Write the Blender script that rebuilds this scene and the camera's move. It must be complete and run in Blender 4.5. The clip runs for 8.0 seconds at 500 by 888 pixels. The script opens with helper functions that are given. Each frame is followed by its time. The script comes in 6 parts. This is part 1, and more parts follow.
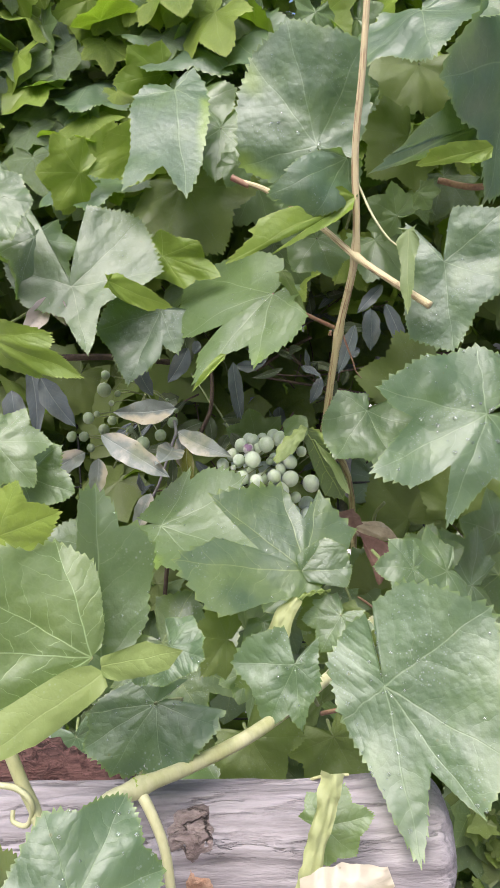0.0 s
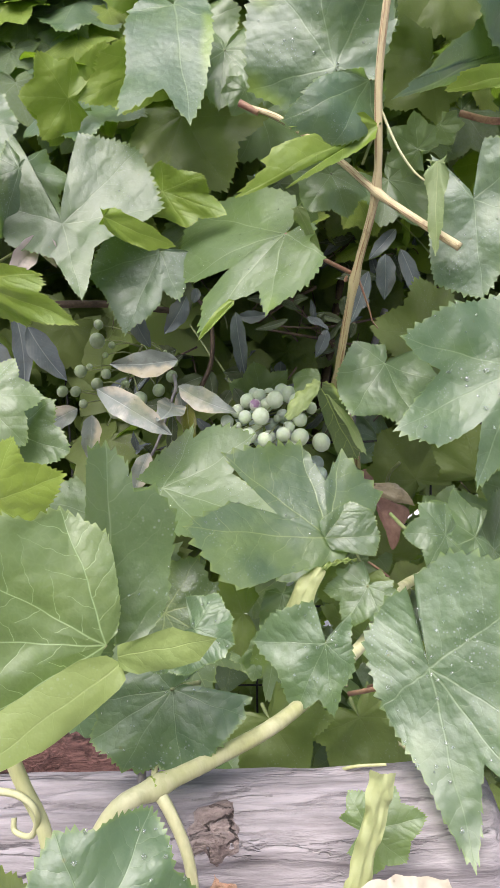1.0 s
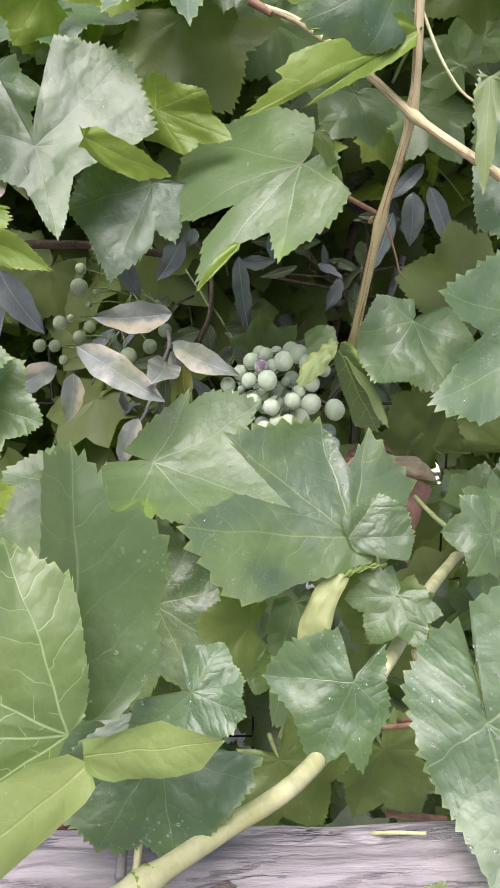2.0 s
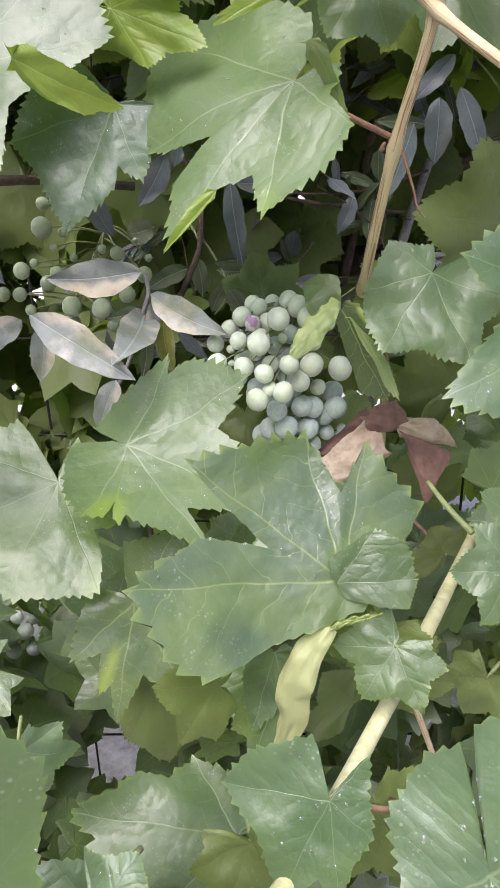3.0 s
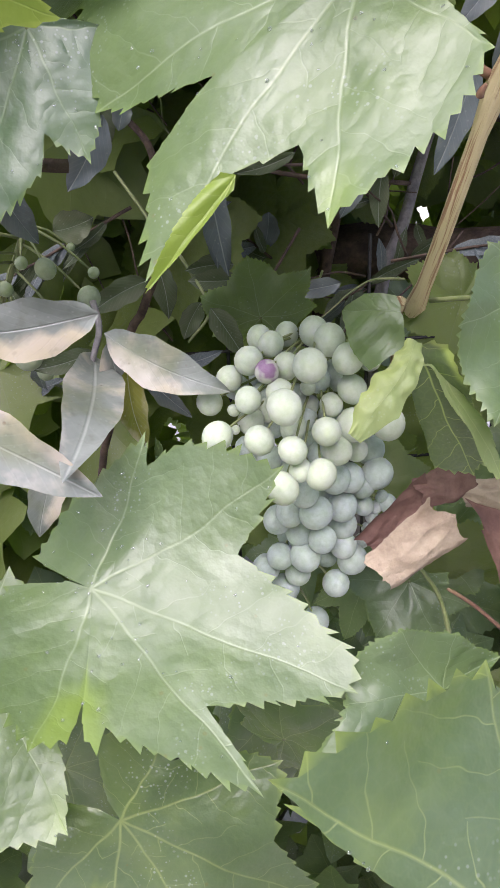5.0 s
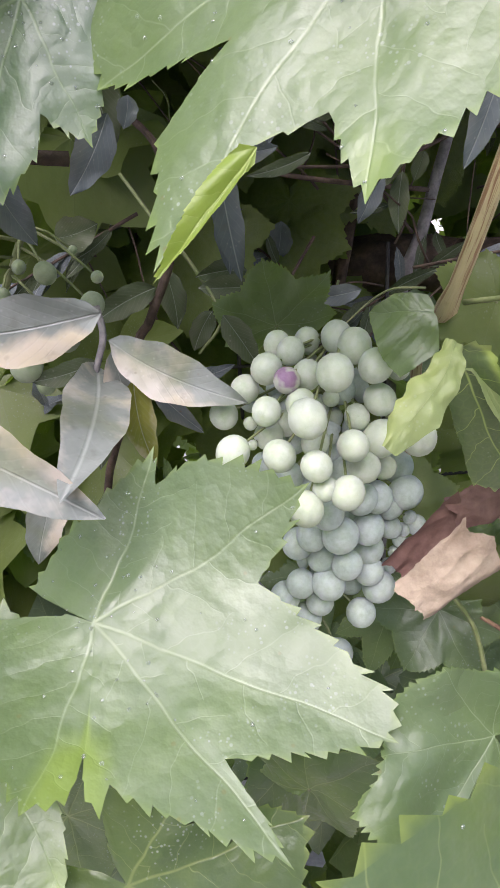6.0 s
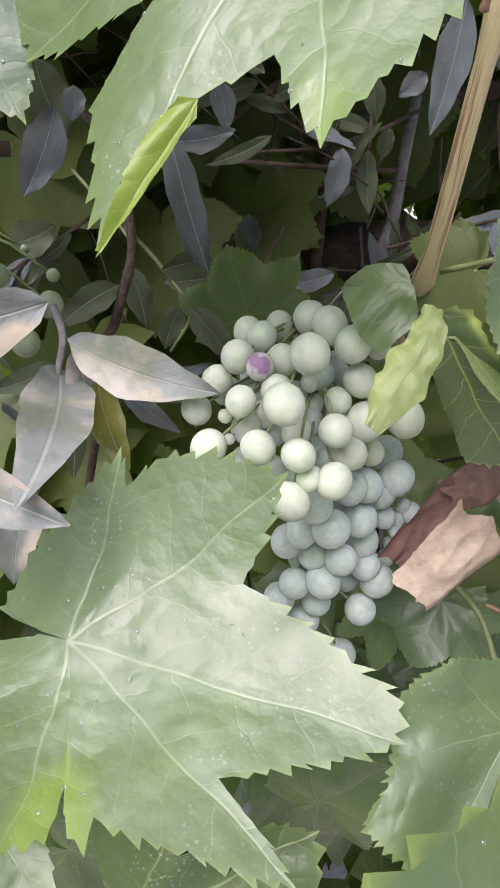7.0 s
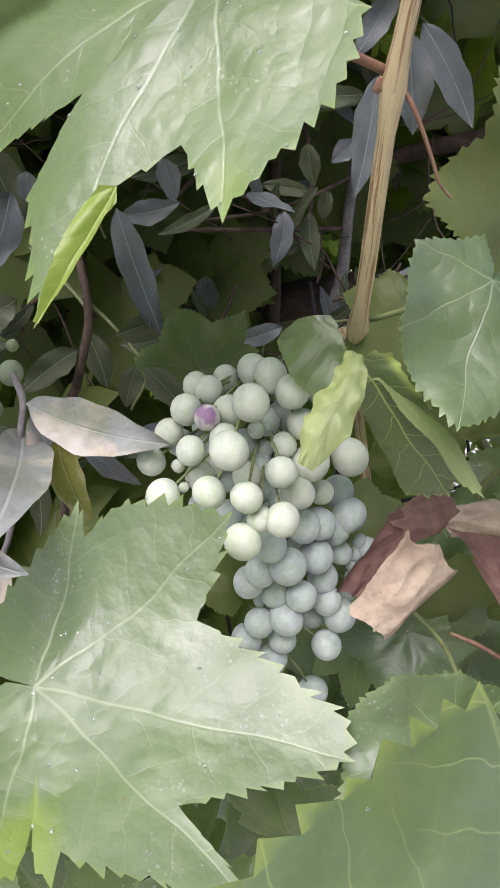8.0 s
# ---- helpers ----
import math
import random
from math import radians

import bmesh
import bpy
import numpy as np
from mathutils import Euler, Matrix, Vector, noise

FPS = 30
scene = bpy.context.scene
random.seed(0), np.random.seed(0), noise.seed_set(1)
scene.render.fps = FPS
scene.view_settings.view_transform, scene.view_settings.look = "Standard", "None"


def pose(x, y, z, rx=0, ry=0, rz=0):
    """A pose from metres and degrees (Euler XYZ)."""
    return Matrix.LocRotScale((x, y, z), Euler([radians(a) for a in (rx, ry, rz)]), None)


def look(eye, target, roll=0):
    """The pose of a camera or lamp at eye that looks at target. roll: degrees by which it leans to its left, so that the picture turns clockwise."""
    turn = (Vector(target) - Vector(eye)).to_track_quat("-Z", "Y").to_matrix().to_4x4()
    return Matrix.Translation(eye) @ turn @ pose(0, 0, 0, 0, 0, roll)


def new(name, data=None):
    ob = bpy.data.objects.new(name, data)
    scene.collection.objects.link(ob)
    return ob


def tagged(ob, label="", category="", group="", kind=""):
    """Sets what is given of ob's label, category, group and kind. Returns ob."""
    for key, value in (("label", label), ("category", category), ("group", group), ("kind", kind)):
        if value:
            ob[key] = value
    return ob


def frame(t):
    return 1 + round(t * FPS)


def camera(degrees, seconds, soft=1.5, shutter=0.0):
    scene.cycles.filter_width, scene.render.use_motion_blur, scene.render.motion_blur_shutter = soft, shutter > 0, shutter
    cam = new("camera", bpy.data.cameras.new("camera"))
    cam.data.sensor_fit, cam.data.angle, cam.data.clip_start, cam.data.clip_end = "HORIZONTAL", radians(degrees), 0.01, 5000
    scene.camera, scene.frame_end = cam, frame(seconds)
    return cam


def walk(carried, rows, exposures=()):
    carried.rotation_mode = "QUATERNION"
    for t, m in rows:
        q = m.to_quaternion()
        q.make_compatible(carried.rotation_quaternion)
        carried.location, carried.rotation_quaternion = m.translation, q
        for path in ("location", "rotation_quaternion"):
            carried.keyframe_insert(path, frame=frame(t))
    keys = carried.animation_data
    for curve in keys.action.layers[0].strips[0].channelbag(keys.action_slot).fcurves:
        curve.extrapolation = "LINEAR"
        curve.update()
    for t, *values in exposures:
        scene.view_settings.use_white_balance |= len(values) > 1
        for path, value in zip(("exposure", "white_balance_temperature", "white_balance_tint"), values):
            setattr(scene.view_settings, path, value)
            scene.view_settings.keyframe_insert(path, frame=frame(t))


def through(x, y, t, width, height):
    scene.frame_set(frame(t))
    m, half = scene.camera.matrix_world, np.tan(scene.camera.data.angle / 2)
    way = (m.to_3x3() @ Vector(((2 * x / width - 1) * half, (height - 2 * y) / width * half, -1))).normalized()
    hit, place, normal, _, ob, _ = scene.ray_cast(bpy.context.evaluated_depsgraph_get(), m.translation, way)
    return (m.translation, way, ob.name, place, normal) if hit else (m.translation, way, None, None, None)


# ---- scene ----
# The camera and its walk
cam = camera(37.6, 8.0)
PATH = [
    (0, (0.01, 0.007, 1.291), (-0.011, 1.992, 1.048), -1.1),
    (0.5, (0.006, 0.024, 1.285), (0.029, 1.999, 0.97), -2.1),
    (1, (-0.014, 0.06, 1.281), (0.012, 2.028, 0.929), -0.8),
    (1.5, (-0.024, 0.098, 1.279), (0.024, 2.055, 0.867), 0.2),
    (1.7, (-0.023, 0.115, 1.279), (0.024, 2.069, 0.853), 0.2),
    (2.8, (-0.001, 0.234, 1.318), (0.012, 2.076, 0.54), 0.3),
    (3, (0.008, 0.242, 1.328), (-0.031, 2.068, 0.513), -1.1),
    (3.5, (0.007, 0.295, 1.348), (-0.036, 2.059, 0.407), -5.2),
    (4, (-0.008, 0.368, 1.34), (0.098, 2.113, 0.368), -6.0),
    (4.5, (-0.029, 0.405, 1.33), (0.1, 2.181, 0.417), -3.1),
    (5.8, (-0.04, 0.458, 1.304), (0.148, 2.238, 0.411), -1.8),
    (6, (-0.04, 0.459, 1.302), (0.109, 2.266, 0.458), -2.9),
    (6.5, (-0.038, 0.468, 1.294), (0.154, 2.293, 0.497), -3.6),
    (7, (-0.033, 0.473, 1.287), (0.139, 2.289, 0.466), -7.0),
    (7.5, (-0.026, 0.47, 1.284), (0.152, 2.295, 0.484), -9.2),
    (8, (-0.02, 0.451, 1.289), (0.211, 2.314, 0.6), -10.1),
]
walk(cam, [(t, look(eye, target, roll)) for t, eye, target, roll in PATH],
     exposures=((0, 0.77, 6430, 9), (1.5, 0.79, 6400, 10), (3.0, 0.91, 6200, 17), (3.5, 0.99, 6180, 18), (4.5, 0.97, 6150, 20), (8, 0.91, 6200, 21)))

# Overcast daylight, a broad soft sun high behind the camera
world = bpy.data.worlds.new("overcast")
scene.world = world
world.use_nodes = True
sky_nodes = world.node_tree.nodes
sky = sky_nodes.new("ShaderNodeTexSky")
sky.sky_type = "NISHITA"
sky.sun_disc = False
sky.sun_elevation, sky.sun_rotation = radians(58), radians(200)
sky.air_density, sky.dust_density, sky.ozone_density = 0.8, 5.0, 0.8
bg = sky_nodes["Background"]
bg.inputs["Strength"].default_value = 0.15
world.node_tree.links.new(sky.outputs[0], bg.inputs["Color"])
sun = new("sun", bpy.data.lights.new("sun", "SUN"))
sun.data.energy, sun.data.angle, sun.data.color = 2.75, radians(48), (1.0, 0.975, 0.985)
sun.matrix_world = look((-0.8, -1.6, 4.6), (0, 0.6, 1.0))


# ---- materials ----
class Nodes:
    """Short ways to wire a node material."""

    def __init__(self, name):
        self.mat = bpy.data.materials.new(name)
        self.mat.use_nodes = True
        self.tree = self.mat.node_tree
        self.tree.nodes.clear()
        self.out = self.tree.nodes.new("ShaderNodeOutputMaterial")

    def put(self, kind, **settings):
        n = self.tree.nodes.new(kind)
        for key, value in settings.items():
            if key == "operation":
                n.operation = value
            elif key == "data_type":
                n.data_type = value
            elif key == "feature":
                n.feature = value
            elif key == "uv_map":
                n.uv_map = value
            elif key == "attribute_name":
                n.attribute_name = value
            elif key == "blend_type":
                n.blend_type = value
        return n

    def set(self, socket, value):
        if isinstance(value, bpy.types.NodeSocket):
            self.tree.links.new(value, socket)
        else:
            socket.default_value = value

    def math(self, op, a, b=0.0, c=0.0):
        n = self.put("ShaderNodeMath", operation=op)
        for k, v in enumerate((a, b, c)):
            self.set(n.inputs[k], v)
        return n.outputs[0]

    def ramp01(self, value, lo, hi, to_lo=0.0, to_hi=1.0):
        n = self.put("ShaderNodeMapRange")
        for k, v in enumerate((value, lo, hi, to_lo, to_hi)):
            self.set(n.inputs[k], v)
        return n.outputs[0]

    def mix(self, fac, a, b, blend="MIX"):
        n = self.put("ShaderNodeMix", data_type="RGBA", blend_type=blend)
        self.set(n.inputs[0], fac)
        for sock, v in ((n.inputs[6], a), (n.inputs[7], b)):
            self.set(sock, (*v, 1.0) if isinstance(v, tuple) and len(v) == 3 else v)
        return n.outputs[2]

    def noise(self, where, scale, detail=3.0, rough=0.55):
        n = self.put("ShaderNodeTexNoise")
        self.set(n.inputs["Vector"], where)
        n.inputs["Scale"].default_value = scale
        n.inputs["Detail"].default_value = detail
        n.inputs["Roughness"].default_value = rough
        return n.outputs["Fac"]

    def voronoi(self, where, scale, feature="F1"):
        n = self.put("ShaderNodeTexVoronoi", feature=feature)
        self.set(n.inputs["Vector"], where)
        n.inputs["Scale"].default_value = scale
        return n.outputs["Distance"]

    def shifted(self):
        """Object coordinates moved by the object's random number, so that no two alike pieces match."""
        co = self.put("ShaderNodeTexCoord").outputs["Object"]
        r = self.put("ShaderNodeObjectInfo").outputs["Random"]
        add = self.put("ShaderNodeVectorMath", operation="ADD")
        self.set(add.inputs[0], co)
        self.set(add.inputs[1], self.math("MULTIPLY", r, 37.0))
        return add.outputs[0], r

    def bump(self, height, strength, distance):
        n = self.put("ShaderNodeBump")
        self.set(n.inputs["Height"], height)
        n.inputs["Strength"].default_value = strength
        n.inputs["Distance"].default_value = distance
        return n.outputs["Normal"]

    def surface(self, color, rough, normal=None, spec=0.5, thin=0.0, thin_color=None, sub=0.0, sub_radius=(0.004, 0.004, 0.002), coat=0.0, coat_normal=None):
        p = self.put("ShaderNodeBsdfPrincipled")
        self.set(p.inputs["Base Color"], (*color, 1.0) if isinstance(color, tuple) else color)
        self.set(p.inputs["Roughness"], rough)
        p.inputs["Specular IOR Level"].default_value = spec
        if sub:
            p.inputs["Subsurface Weight"].default_value = sub
            p.inputs["Subsurface Radius"].default_value = sub_radius
            p.inputs["Subsurface Scale"].default_value = 1.0
        if coat:
            p.inputs["Coat Weight"].default_value = coat
            p.inputs["Coat Roughness"].default_value = 0.40
        if normal is not None:
            self.set(p.inputs["Normal"], normal)
        if coat_normal is not None:
            self.set(p.inputs["Coat Normal"], coat_normal)
        shader = p.outputs[0]
        if thin:
            tr = self.put("ShaderNodeBsdfTranslucent")
            self.set(tr.inputs["Color"], thin_color)
            m = self.put("ShaderNodeMixShader")
            m.inputs[0].default_value = thin
            self.set(m.inputs[1], shader)
            self.set(m.inputs[2], tr.outputs[0])
            shader = m.outputs[0]
        self.set(self.out.inputs["Surface"], shader)
        return self.mat


def vine_leaf_material(name, dark, light, vein, pale, gloss=0.42, dust_sheen=0.5, relief=0.75, veins=0.55, sheen=0.9, yellowing=0.45, side_veins=0.6, thin=0.40, glow=0.6, clouds=0.40):
    n = Nodes(name)
    at, r = n.shifted()
    uv = n.put("ShaderNodeUVMap", uv_map="vein").outputs[0]
    sep = n.put("ShaderNodeSeparateXYZ")
    n.set(sep.inputs[0], uv)
    u, v = sep.outputs[0], sep.outputs[1]
    v = n.math("ADD", v, n.math("MULTIPLY", n.math("SUBTRACT", n.noise(uv, 3.0, 1.0), 0.5), 0.05))
    av = n.math("ABSOLUTE", v)
    # main veins taper to the lobe's tip
    w = n.math("MULTIPLY_ADD", u, -0.0030, 0.0034)
    main = n.ramp01(n.math("SUBTRACT", av, w), -0.001, 0.0045, 1.0, 0.0)
    # side veins leave it slantwise, in turn on either side
    side = n.math("MULTIPLY", n.math("GREATER_THAN", v, 0.0), 0.45)
    wob = n.math("MULTIPLY", n.math("SUBTRACT", n.noise(uv, 5.0, 2.0), 0.5), 0.9)
    slant = n.math("ADD", n.math("MULTIPLY_ADD", n.math("SUBTRACT", u, n.math("MULTIPLY", av, 0.85)), 5.6, side), wob)
    near = n.math("PINGPONG", slant, 0.5)
    second = n.ramp01(near, 0.006, 0.026, 1.0, 0.0)
    second = n.math("MULTIPLY", second, n.ramp01(av, 0.0, 0.26, side_veins, side_veins * 0.3))
    net = n.ramp01(n.voronoi(at, 260.0, "DISTANCE_TO_EDGE"), 0.0, 0.12, 0.08, 0.0)
    lines = n.math("MAXIMUM", n.math("MAXIMUM", main, second), net)
    blotch = n.noise(at, 22.0, 4.0)
    col = n.mix(n.ramp01(blotch, 0.3, 0.72), dark, light)
    col = n.mix(n.math("MULTIPLY", r, 0.35), col, light)
    warm = n.math("FRACT", n.math("MULTIPLY", r, 7.13))
    col = n.mix(n.ramp01(warm, 0.35, 1.0, 0.0, yellowing), col, n.mix(0.55, light, pale))
    # yellower and darker clouds within the one blade
    cloud = n.noise(at, 27.0, 3.0)
    col = n.mix(n.ramp01(cloud, 0.47, 0.64, 0.0, clouds), col, n.mix(0.35, light, pale))
    col = n.mix(n.math("MULTIPLY", lines, veins), col, vein)
    edge = n.put("ShaderNodeAttribute", attribute_name="pale").outputs["Fac"]
    col = n.mix(edge, col, pale)
    # dust and dried spray drops; the bluish film also paints in sky sheen
    specks = n.ramp01(n.voronoi(at, 300.0), 0.12, 0.22, 1.0, 0.0)
    flecks = n.ramp01(n.voronoi(at, 420.0), 0.10, 0.22, 1.0, 0.0)
    specks = n.math("MAXIMUM", specks, flecks)
    specks = n.math("MULTIPLY", specks, n.ramp01(n.noise(at, 30.0, 2.0), 0.52, 0.68))
    film = n.ramp01(n.noise(at, 13.0, 5.0, 0.6), 0.36, 0.68, 0.08, 0.40)
    col = n.mix(n.math("MULTIPLY", film, dust_sheen), col, (0.50, 0.55, 0.56))
    col = n.mix(n.math("MULTIPLY", specks, min(1.0, 1.2 * dust_sheen)), col, (0.62, 0.66, 0.64))
    # rust-brown pinpoints
    spot = n.ramp01(n.voronoi(at, 60.0), 0.035, 0.06, 1.0, 0.0)
    col = n.mix(n.math("MULTIPLY", spot, 0.5), col, (0.16, 0.12, 0.04))
    rough = n.ramp01(n.noise(at, 60.0, 3.0), 0.2, 0.8, gloss - 0.08, gloss + 0.12)
    ribs = n.math("MAXIMUM", n.math("MULTIPLY", main, 0.07), n.math("MULTIPLY", second, 0.04))
    # the blade swells between its side veins and in the net between those
    quilt = n.math("MULTIPLY", n.ramp01(near, 0.0, 0.30), n.ramp01(av, 0.0, 0.05))
    cell = n.ramp01(n.voronoi(at, 150.0), 0.0, 0.7, 0.5, 0.0)
    puff = n.math("SUBTRACT", n.math("MULTIPLY", n.noise(at, 75.0, 4.0), relief), ribs)
    puff = n.math("ADD", puff, n.math("ADD", n.math("MULTIPLY", quilt, 0.09), n.math("MULTIPLY", cell, 0.42)))
    puff = n.math("ADD", puff, n.math("MULTIPLY", n.noise(at, 34.0, 3.0), 0.26))
    nor = n.bump(puff, 0.72, 0.0019)
    film_relief = n.bump(puff, 0.42, 0.0019)
    through = n.mix(glow, col, (0.26, 0.44, 0.012))
    return n.surface(col, rough, nor, spec=sheen, thin=thin, thin_color=through, coat=0.285 * sheen, coat_normal=film_relief)


def shrub_leaf_material(name, a, b, tan_share):
    n = Nodes(name)
    at, r = n.shifted()
    uv = n.put("ShaderNodeUVMap", uv_map="vein").outputs[0]
    sep = n.put("ShaderNodeSeparateXYZ")
    n.set(sep.inputs[0], uv)
    av = n.math("ABSOLUTE", sep.outputs[1])
    mid = n.ramp01(av, 0.002, 0.008, 1.0, 0.0)
    wander = n.math("MULTIPLY", n.math("SUBTRACT", n.noise(at, 90.0, 2.0), 0.5), 0.8)
    side = n.math("PINGPONG", n.math("ADD", n.math("MULTIPLY", n.math("SUBTRACT", sep.outputs[0], n.math("MULTIPLY", av, 1.6)), 11.0), wander), 0.5)
    ribs = n.math("MULTIPLY", n.ramp01(side, 0.02, 0.12, 1.0, 0.0), 0.13)
    col = n.mix(n.ramp01(n.noise(at, 35.0, 4.0), 0.3, 0.7), a, b)
    # cream and pinkish patches, more to the margins and on one half, grey-green along the middle
    half = n.math("MULTIPLY", sep.outputs[1], n.ramp01(r, 0.0, 1.0, -0.9, 0.9))
    patch = n.math("MULTIPLY", n.math("SUBTRACT", n.noise(at, 42.0, 4.0, 0.6), 0.5), 0.62)
    out = n.math("ADD", n.math("ADD", av, half), patch)
    tan = n.ramp01(out, 0.06, 0.20, 0.0, tan_share)
    cream = n.mix(n.ramp01(n.noise(at, 30.0, 3.0), 0.40, 0.62), (0.47, 0.41, 0.29), (0.51, 0.465, 0.43))
    col = n.mix(tan, col, cream)
    col = n.mix(n.math("MULTIPLY", n.math("MAXIMUM", mid, ribs), 0.38), col, (0.47, 0.49, 0.46))
    # greenish stains and brown freckles
    blot = n.ramp01(n.noise(at, 24.0, 3.0), 0.54, 0.66, 0.0, tan_share * 0.55)
    col = n.mix(blot, col, (0.17, 0.19, 0.085))
    col = n.mix(n.ramp01(n.noise(at, 150.0, 3.0), 0.58, 0.72, 0.0, 0.30), col, (0.11, 0.105, 0.085))
    freckle = n.ramp01(n.voronoi(at, 130.0), 0.05, 0.12, 0.55, 0.0)
    freckle = n.math("MULTIPLY", freckle, n.ramp01(n.noise(at, 40.0, 2.0), 0.5, 0.6))
    col = n.mix(freckle, col, (0.13, 0.085, 0.05))
    dots = n.ramp01(n.voronoi(at, 240.0), 0.06, 0.16, 0.15, 0.0)
    col = n.mix(dots, col, (0.5, 0.5, 0.48))
    puff = n.math("ADD", n.math("MULTIPLY", n.noise(at, 140.0, 3.0), 0.7), n.math("MULTIPLY", n.noise(at, 60.0, 2.0), 0.8))
    nor = n.bump(n.math("SUBTRACT", puff, n.math("MULTIPLY", n.math("MAXIMUM", mid, ribs), 0.7)), 0.5, 0.0009)
    return n.surface(col, n.ramp01(r, 0, 1, 0.42, 0.58), nor, spec=0.45, thin=0.2, thin_color=col)


def berry_material(name, a, b, bloom, haze):
    n = Nodes(name)
    at, r = n.shifted()
    col = n.mix(n.ramp01(n.noise(at, 0.9, 2.0), 0.42, 0.58), a, b)
    col = n.mix(n.math("MULTIPLY", r, 0.3), col, (0.36, 0.43, 0.26))
    wax = n.ramp01(n.noise(at, 2.6, 6.0, 0.68), 0.30, 0.62, 0.45, 0.95)
    col = n.mix(n.math("MULTIPLY", wax, bloom), col, haze)
    rub = n.ramp01(n.voronoi(at, 5.0), 0.03, 0.09, 0.45, 0.0)
    col = n.mix(rub, col, a)
    nor = n.bump(n.noise(at, 22.0, 3.0), 0.10, 0.0006)
    return n.surface(col, n.ramp01(wax, 0.3, 1.0, 0.42, 0.68), nor, spec=0.4, sub=0.55, sub_radius=(0.006, 0.007, 0.004))


def plain_material(name, a, b, scale, rough, bump=0.4, streak=None, spec=0.35, crack=0.0):
    n = Nodes(name)
    at, r = n.shifted()
    if streak:
        m = n.put("ShaderNodeVectorMath", operation="MULTIPLY")
        n.set(m.inputs[0], at)
        n.set(m.inputs[1], streak)
        at = m.outputs[0]
    f = n.noise(at, scale, 6.0, 0.65)
    col = n.mix(n.ramp01(f, 0.36, 0.62), a, b)
    fine = n.noise(at, scale * 5.0, 4.0)
    col = n.mix(n.ramp01(fine, 0.45, 0.75, 0.0, 0.5), col, tuple(c * 0.55 for c in a))
    height = n.math("ADD", f, n.math("MULTIPLY", fine, 0.5))
    if crack:
        bent = n.put("ShaderNodeVectorMath", operation="ADD")
        n.set(bent.inputs[0], at)
        n.set(bent.inputs[1], n.math("MULTIPLY", n.noise(at, scale * 1.6, 5.0, 0.7), 1.1 / scale))
        split = n.ramp01(n.voronoi(bent.outputs[0], scale * 1.1, "DISTANCE_TO_EDGE"), 0.0, 0.05, 1.0, 0.0)
        split = n.math("MULTIPLY", split, n.ramp01(n.noise(at, scale * 0.5, 2.0), 0.45, 0.6))
        col = n.mix(n.math("MULTIPLY", split, crack), col, (0.05, 0.035, 0.03))
        height = n.math("SUBTRACT", height, split)
    return n.surface(col, rough, n.bump(height, bump, 0.004), spec=spec)


GREEN = vine_leaf_material("vine_leaf_green", (0.046, 0.090, 0.026), (0.094, 0.150, 0.050), (0.26, 0.33, 0.17), (0.17, 0.26, 0.022), gloss=0.43, dust_sheen=0.24, veins=0.68, clouds=0.32)
COOL = vine_leaf_material("vine_leaf_blue_green", (0.034, 0.082, 0.032), (0.070, 0.132, 0.056), (0.20, 0.28, 0.13), (0.22, 0.32, 0.04), gloss=0.42, dust_sheen=0.3, yellowing=0.1, veins=0.74)
RIBBED = vine_leaf_material("vine_leaf_ribbed", (0.038, 0.079, 0.028), (0.078, 0.128, 0.050), (0.31, 0.37, 0.12), (0.28, 0.36, 0.05), gloss=0.37, dust_sheen=0.3, yellowing=0.15, veins=0.56, side_veins=0.9, clouds=0.55, relief=1.1)
DEEP = vine_leaf_material("vine_leaf_deep", (0.088, 0.118, 0.026), (0.145, 0.182, 0.050), (0.16, 0.19, 0.07), (0.15, 0.19, 0.03), gloss=0.50, dust_sheen=0.14, sheen=0.5, thin=0.45)
UNDER = vine_leaf_material("vine_leaf_underside", (0.075, 0.135, 0.036), (0.110, 0.180, 0.050), (0.33, 0.40, 0.15), (0.33, 0.42, 0.11), gloss=0.50, dust_sheen=0.2, veins=0.75)
# strongly veined underside, its olive darkened to hold the shade it hangs in
VEINED = vine_leaf_material("vine_leaf_veined_shaded", (0.042, 0.080, 0.014), (0.064, 0.108, 0.019), (0.28, 0.37, 0.08), (0.33, 0.42, 0.08), gloss=0.48, dust_sheen=0.12, veins=1.0, side_veins=1.0, thin=0.22)
# YOUNG and PALE also colour the bright dapples of light behind the hedge
YOUNG = vine_leaf_material("vine_leaf_young", (0.125, 0.195, 0.018), (0.18, 0.26, 0.028), (0.34, 0.42, 0.11), (0.36, 0.43, 0.09), gloss=0.46, dust_sheen=0.04, sheen=0.5)
PALE = vine_leaf_material("vine_leaf_pale", (0.17, 0.235, 0.09), (0.25, 0.305, 0.135), (0.36, 0.41, 0.18), (0.34, 0.40, 0.13), gloss=0.5, dust_sheen=0.15, sheen=0.4)
CREAM = vine_leaf_material("vine_leaf_cream", (0.50, 0.45, 0.35), (0.65, 0.57, 0.51), (0.54, 0.51, 0.38), (0.55, 0.46, 0.32), gloss=0.5, dust_sheen=0.1, glow=0.1)
BACKLIT = vine_leaf_material("vine_leaf_backlit", (0.043, 0.088, 0.018), (0.068, 0.118, 0.028), (0.29, 0.39, 0.17), (0.33, 0.42, 0.12), gloss=0.46, dust_sheen=0.12, veins=1.0, side_veins=1.0, thin=0.3)
FLAP = vine_leaf_material("vine_leaf_flap", (0.17, 0.235, 0.065), (0.24, 0.30, 0.095), (0.34, 0.41, 0.15), (0.36, 0.43, 0.14), gloss=0.5, dust_sheen=0.12, sheen=0.4, glow=0.45)
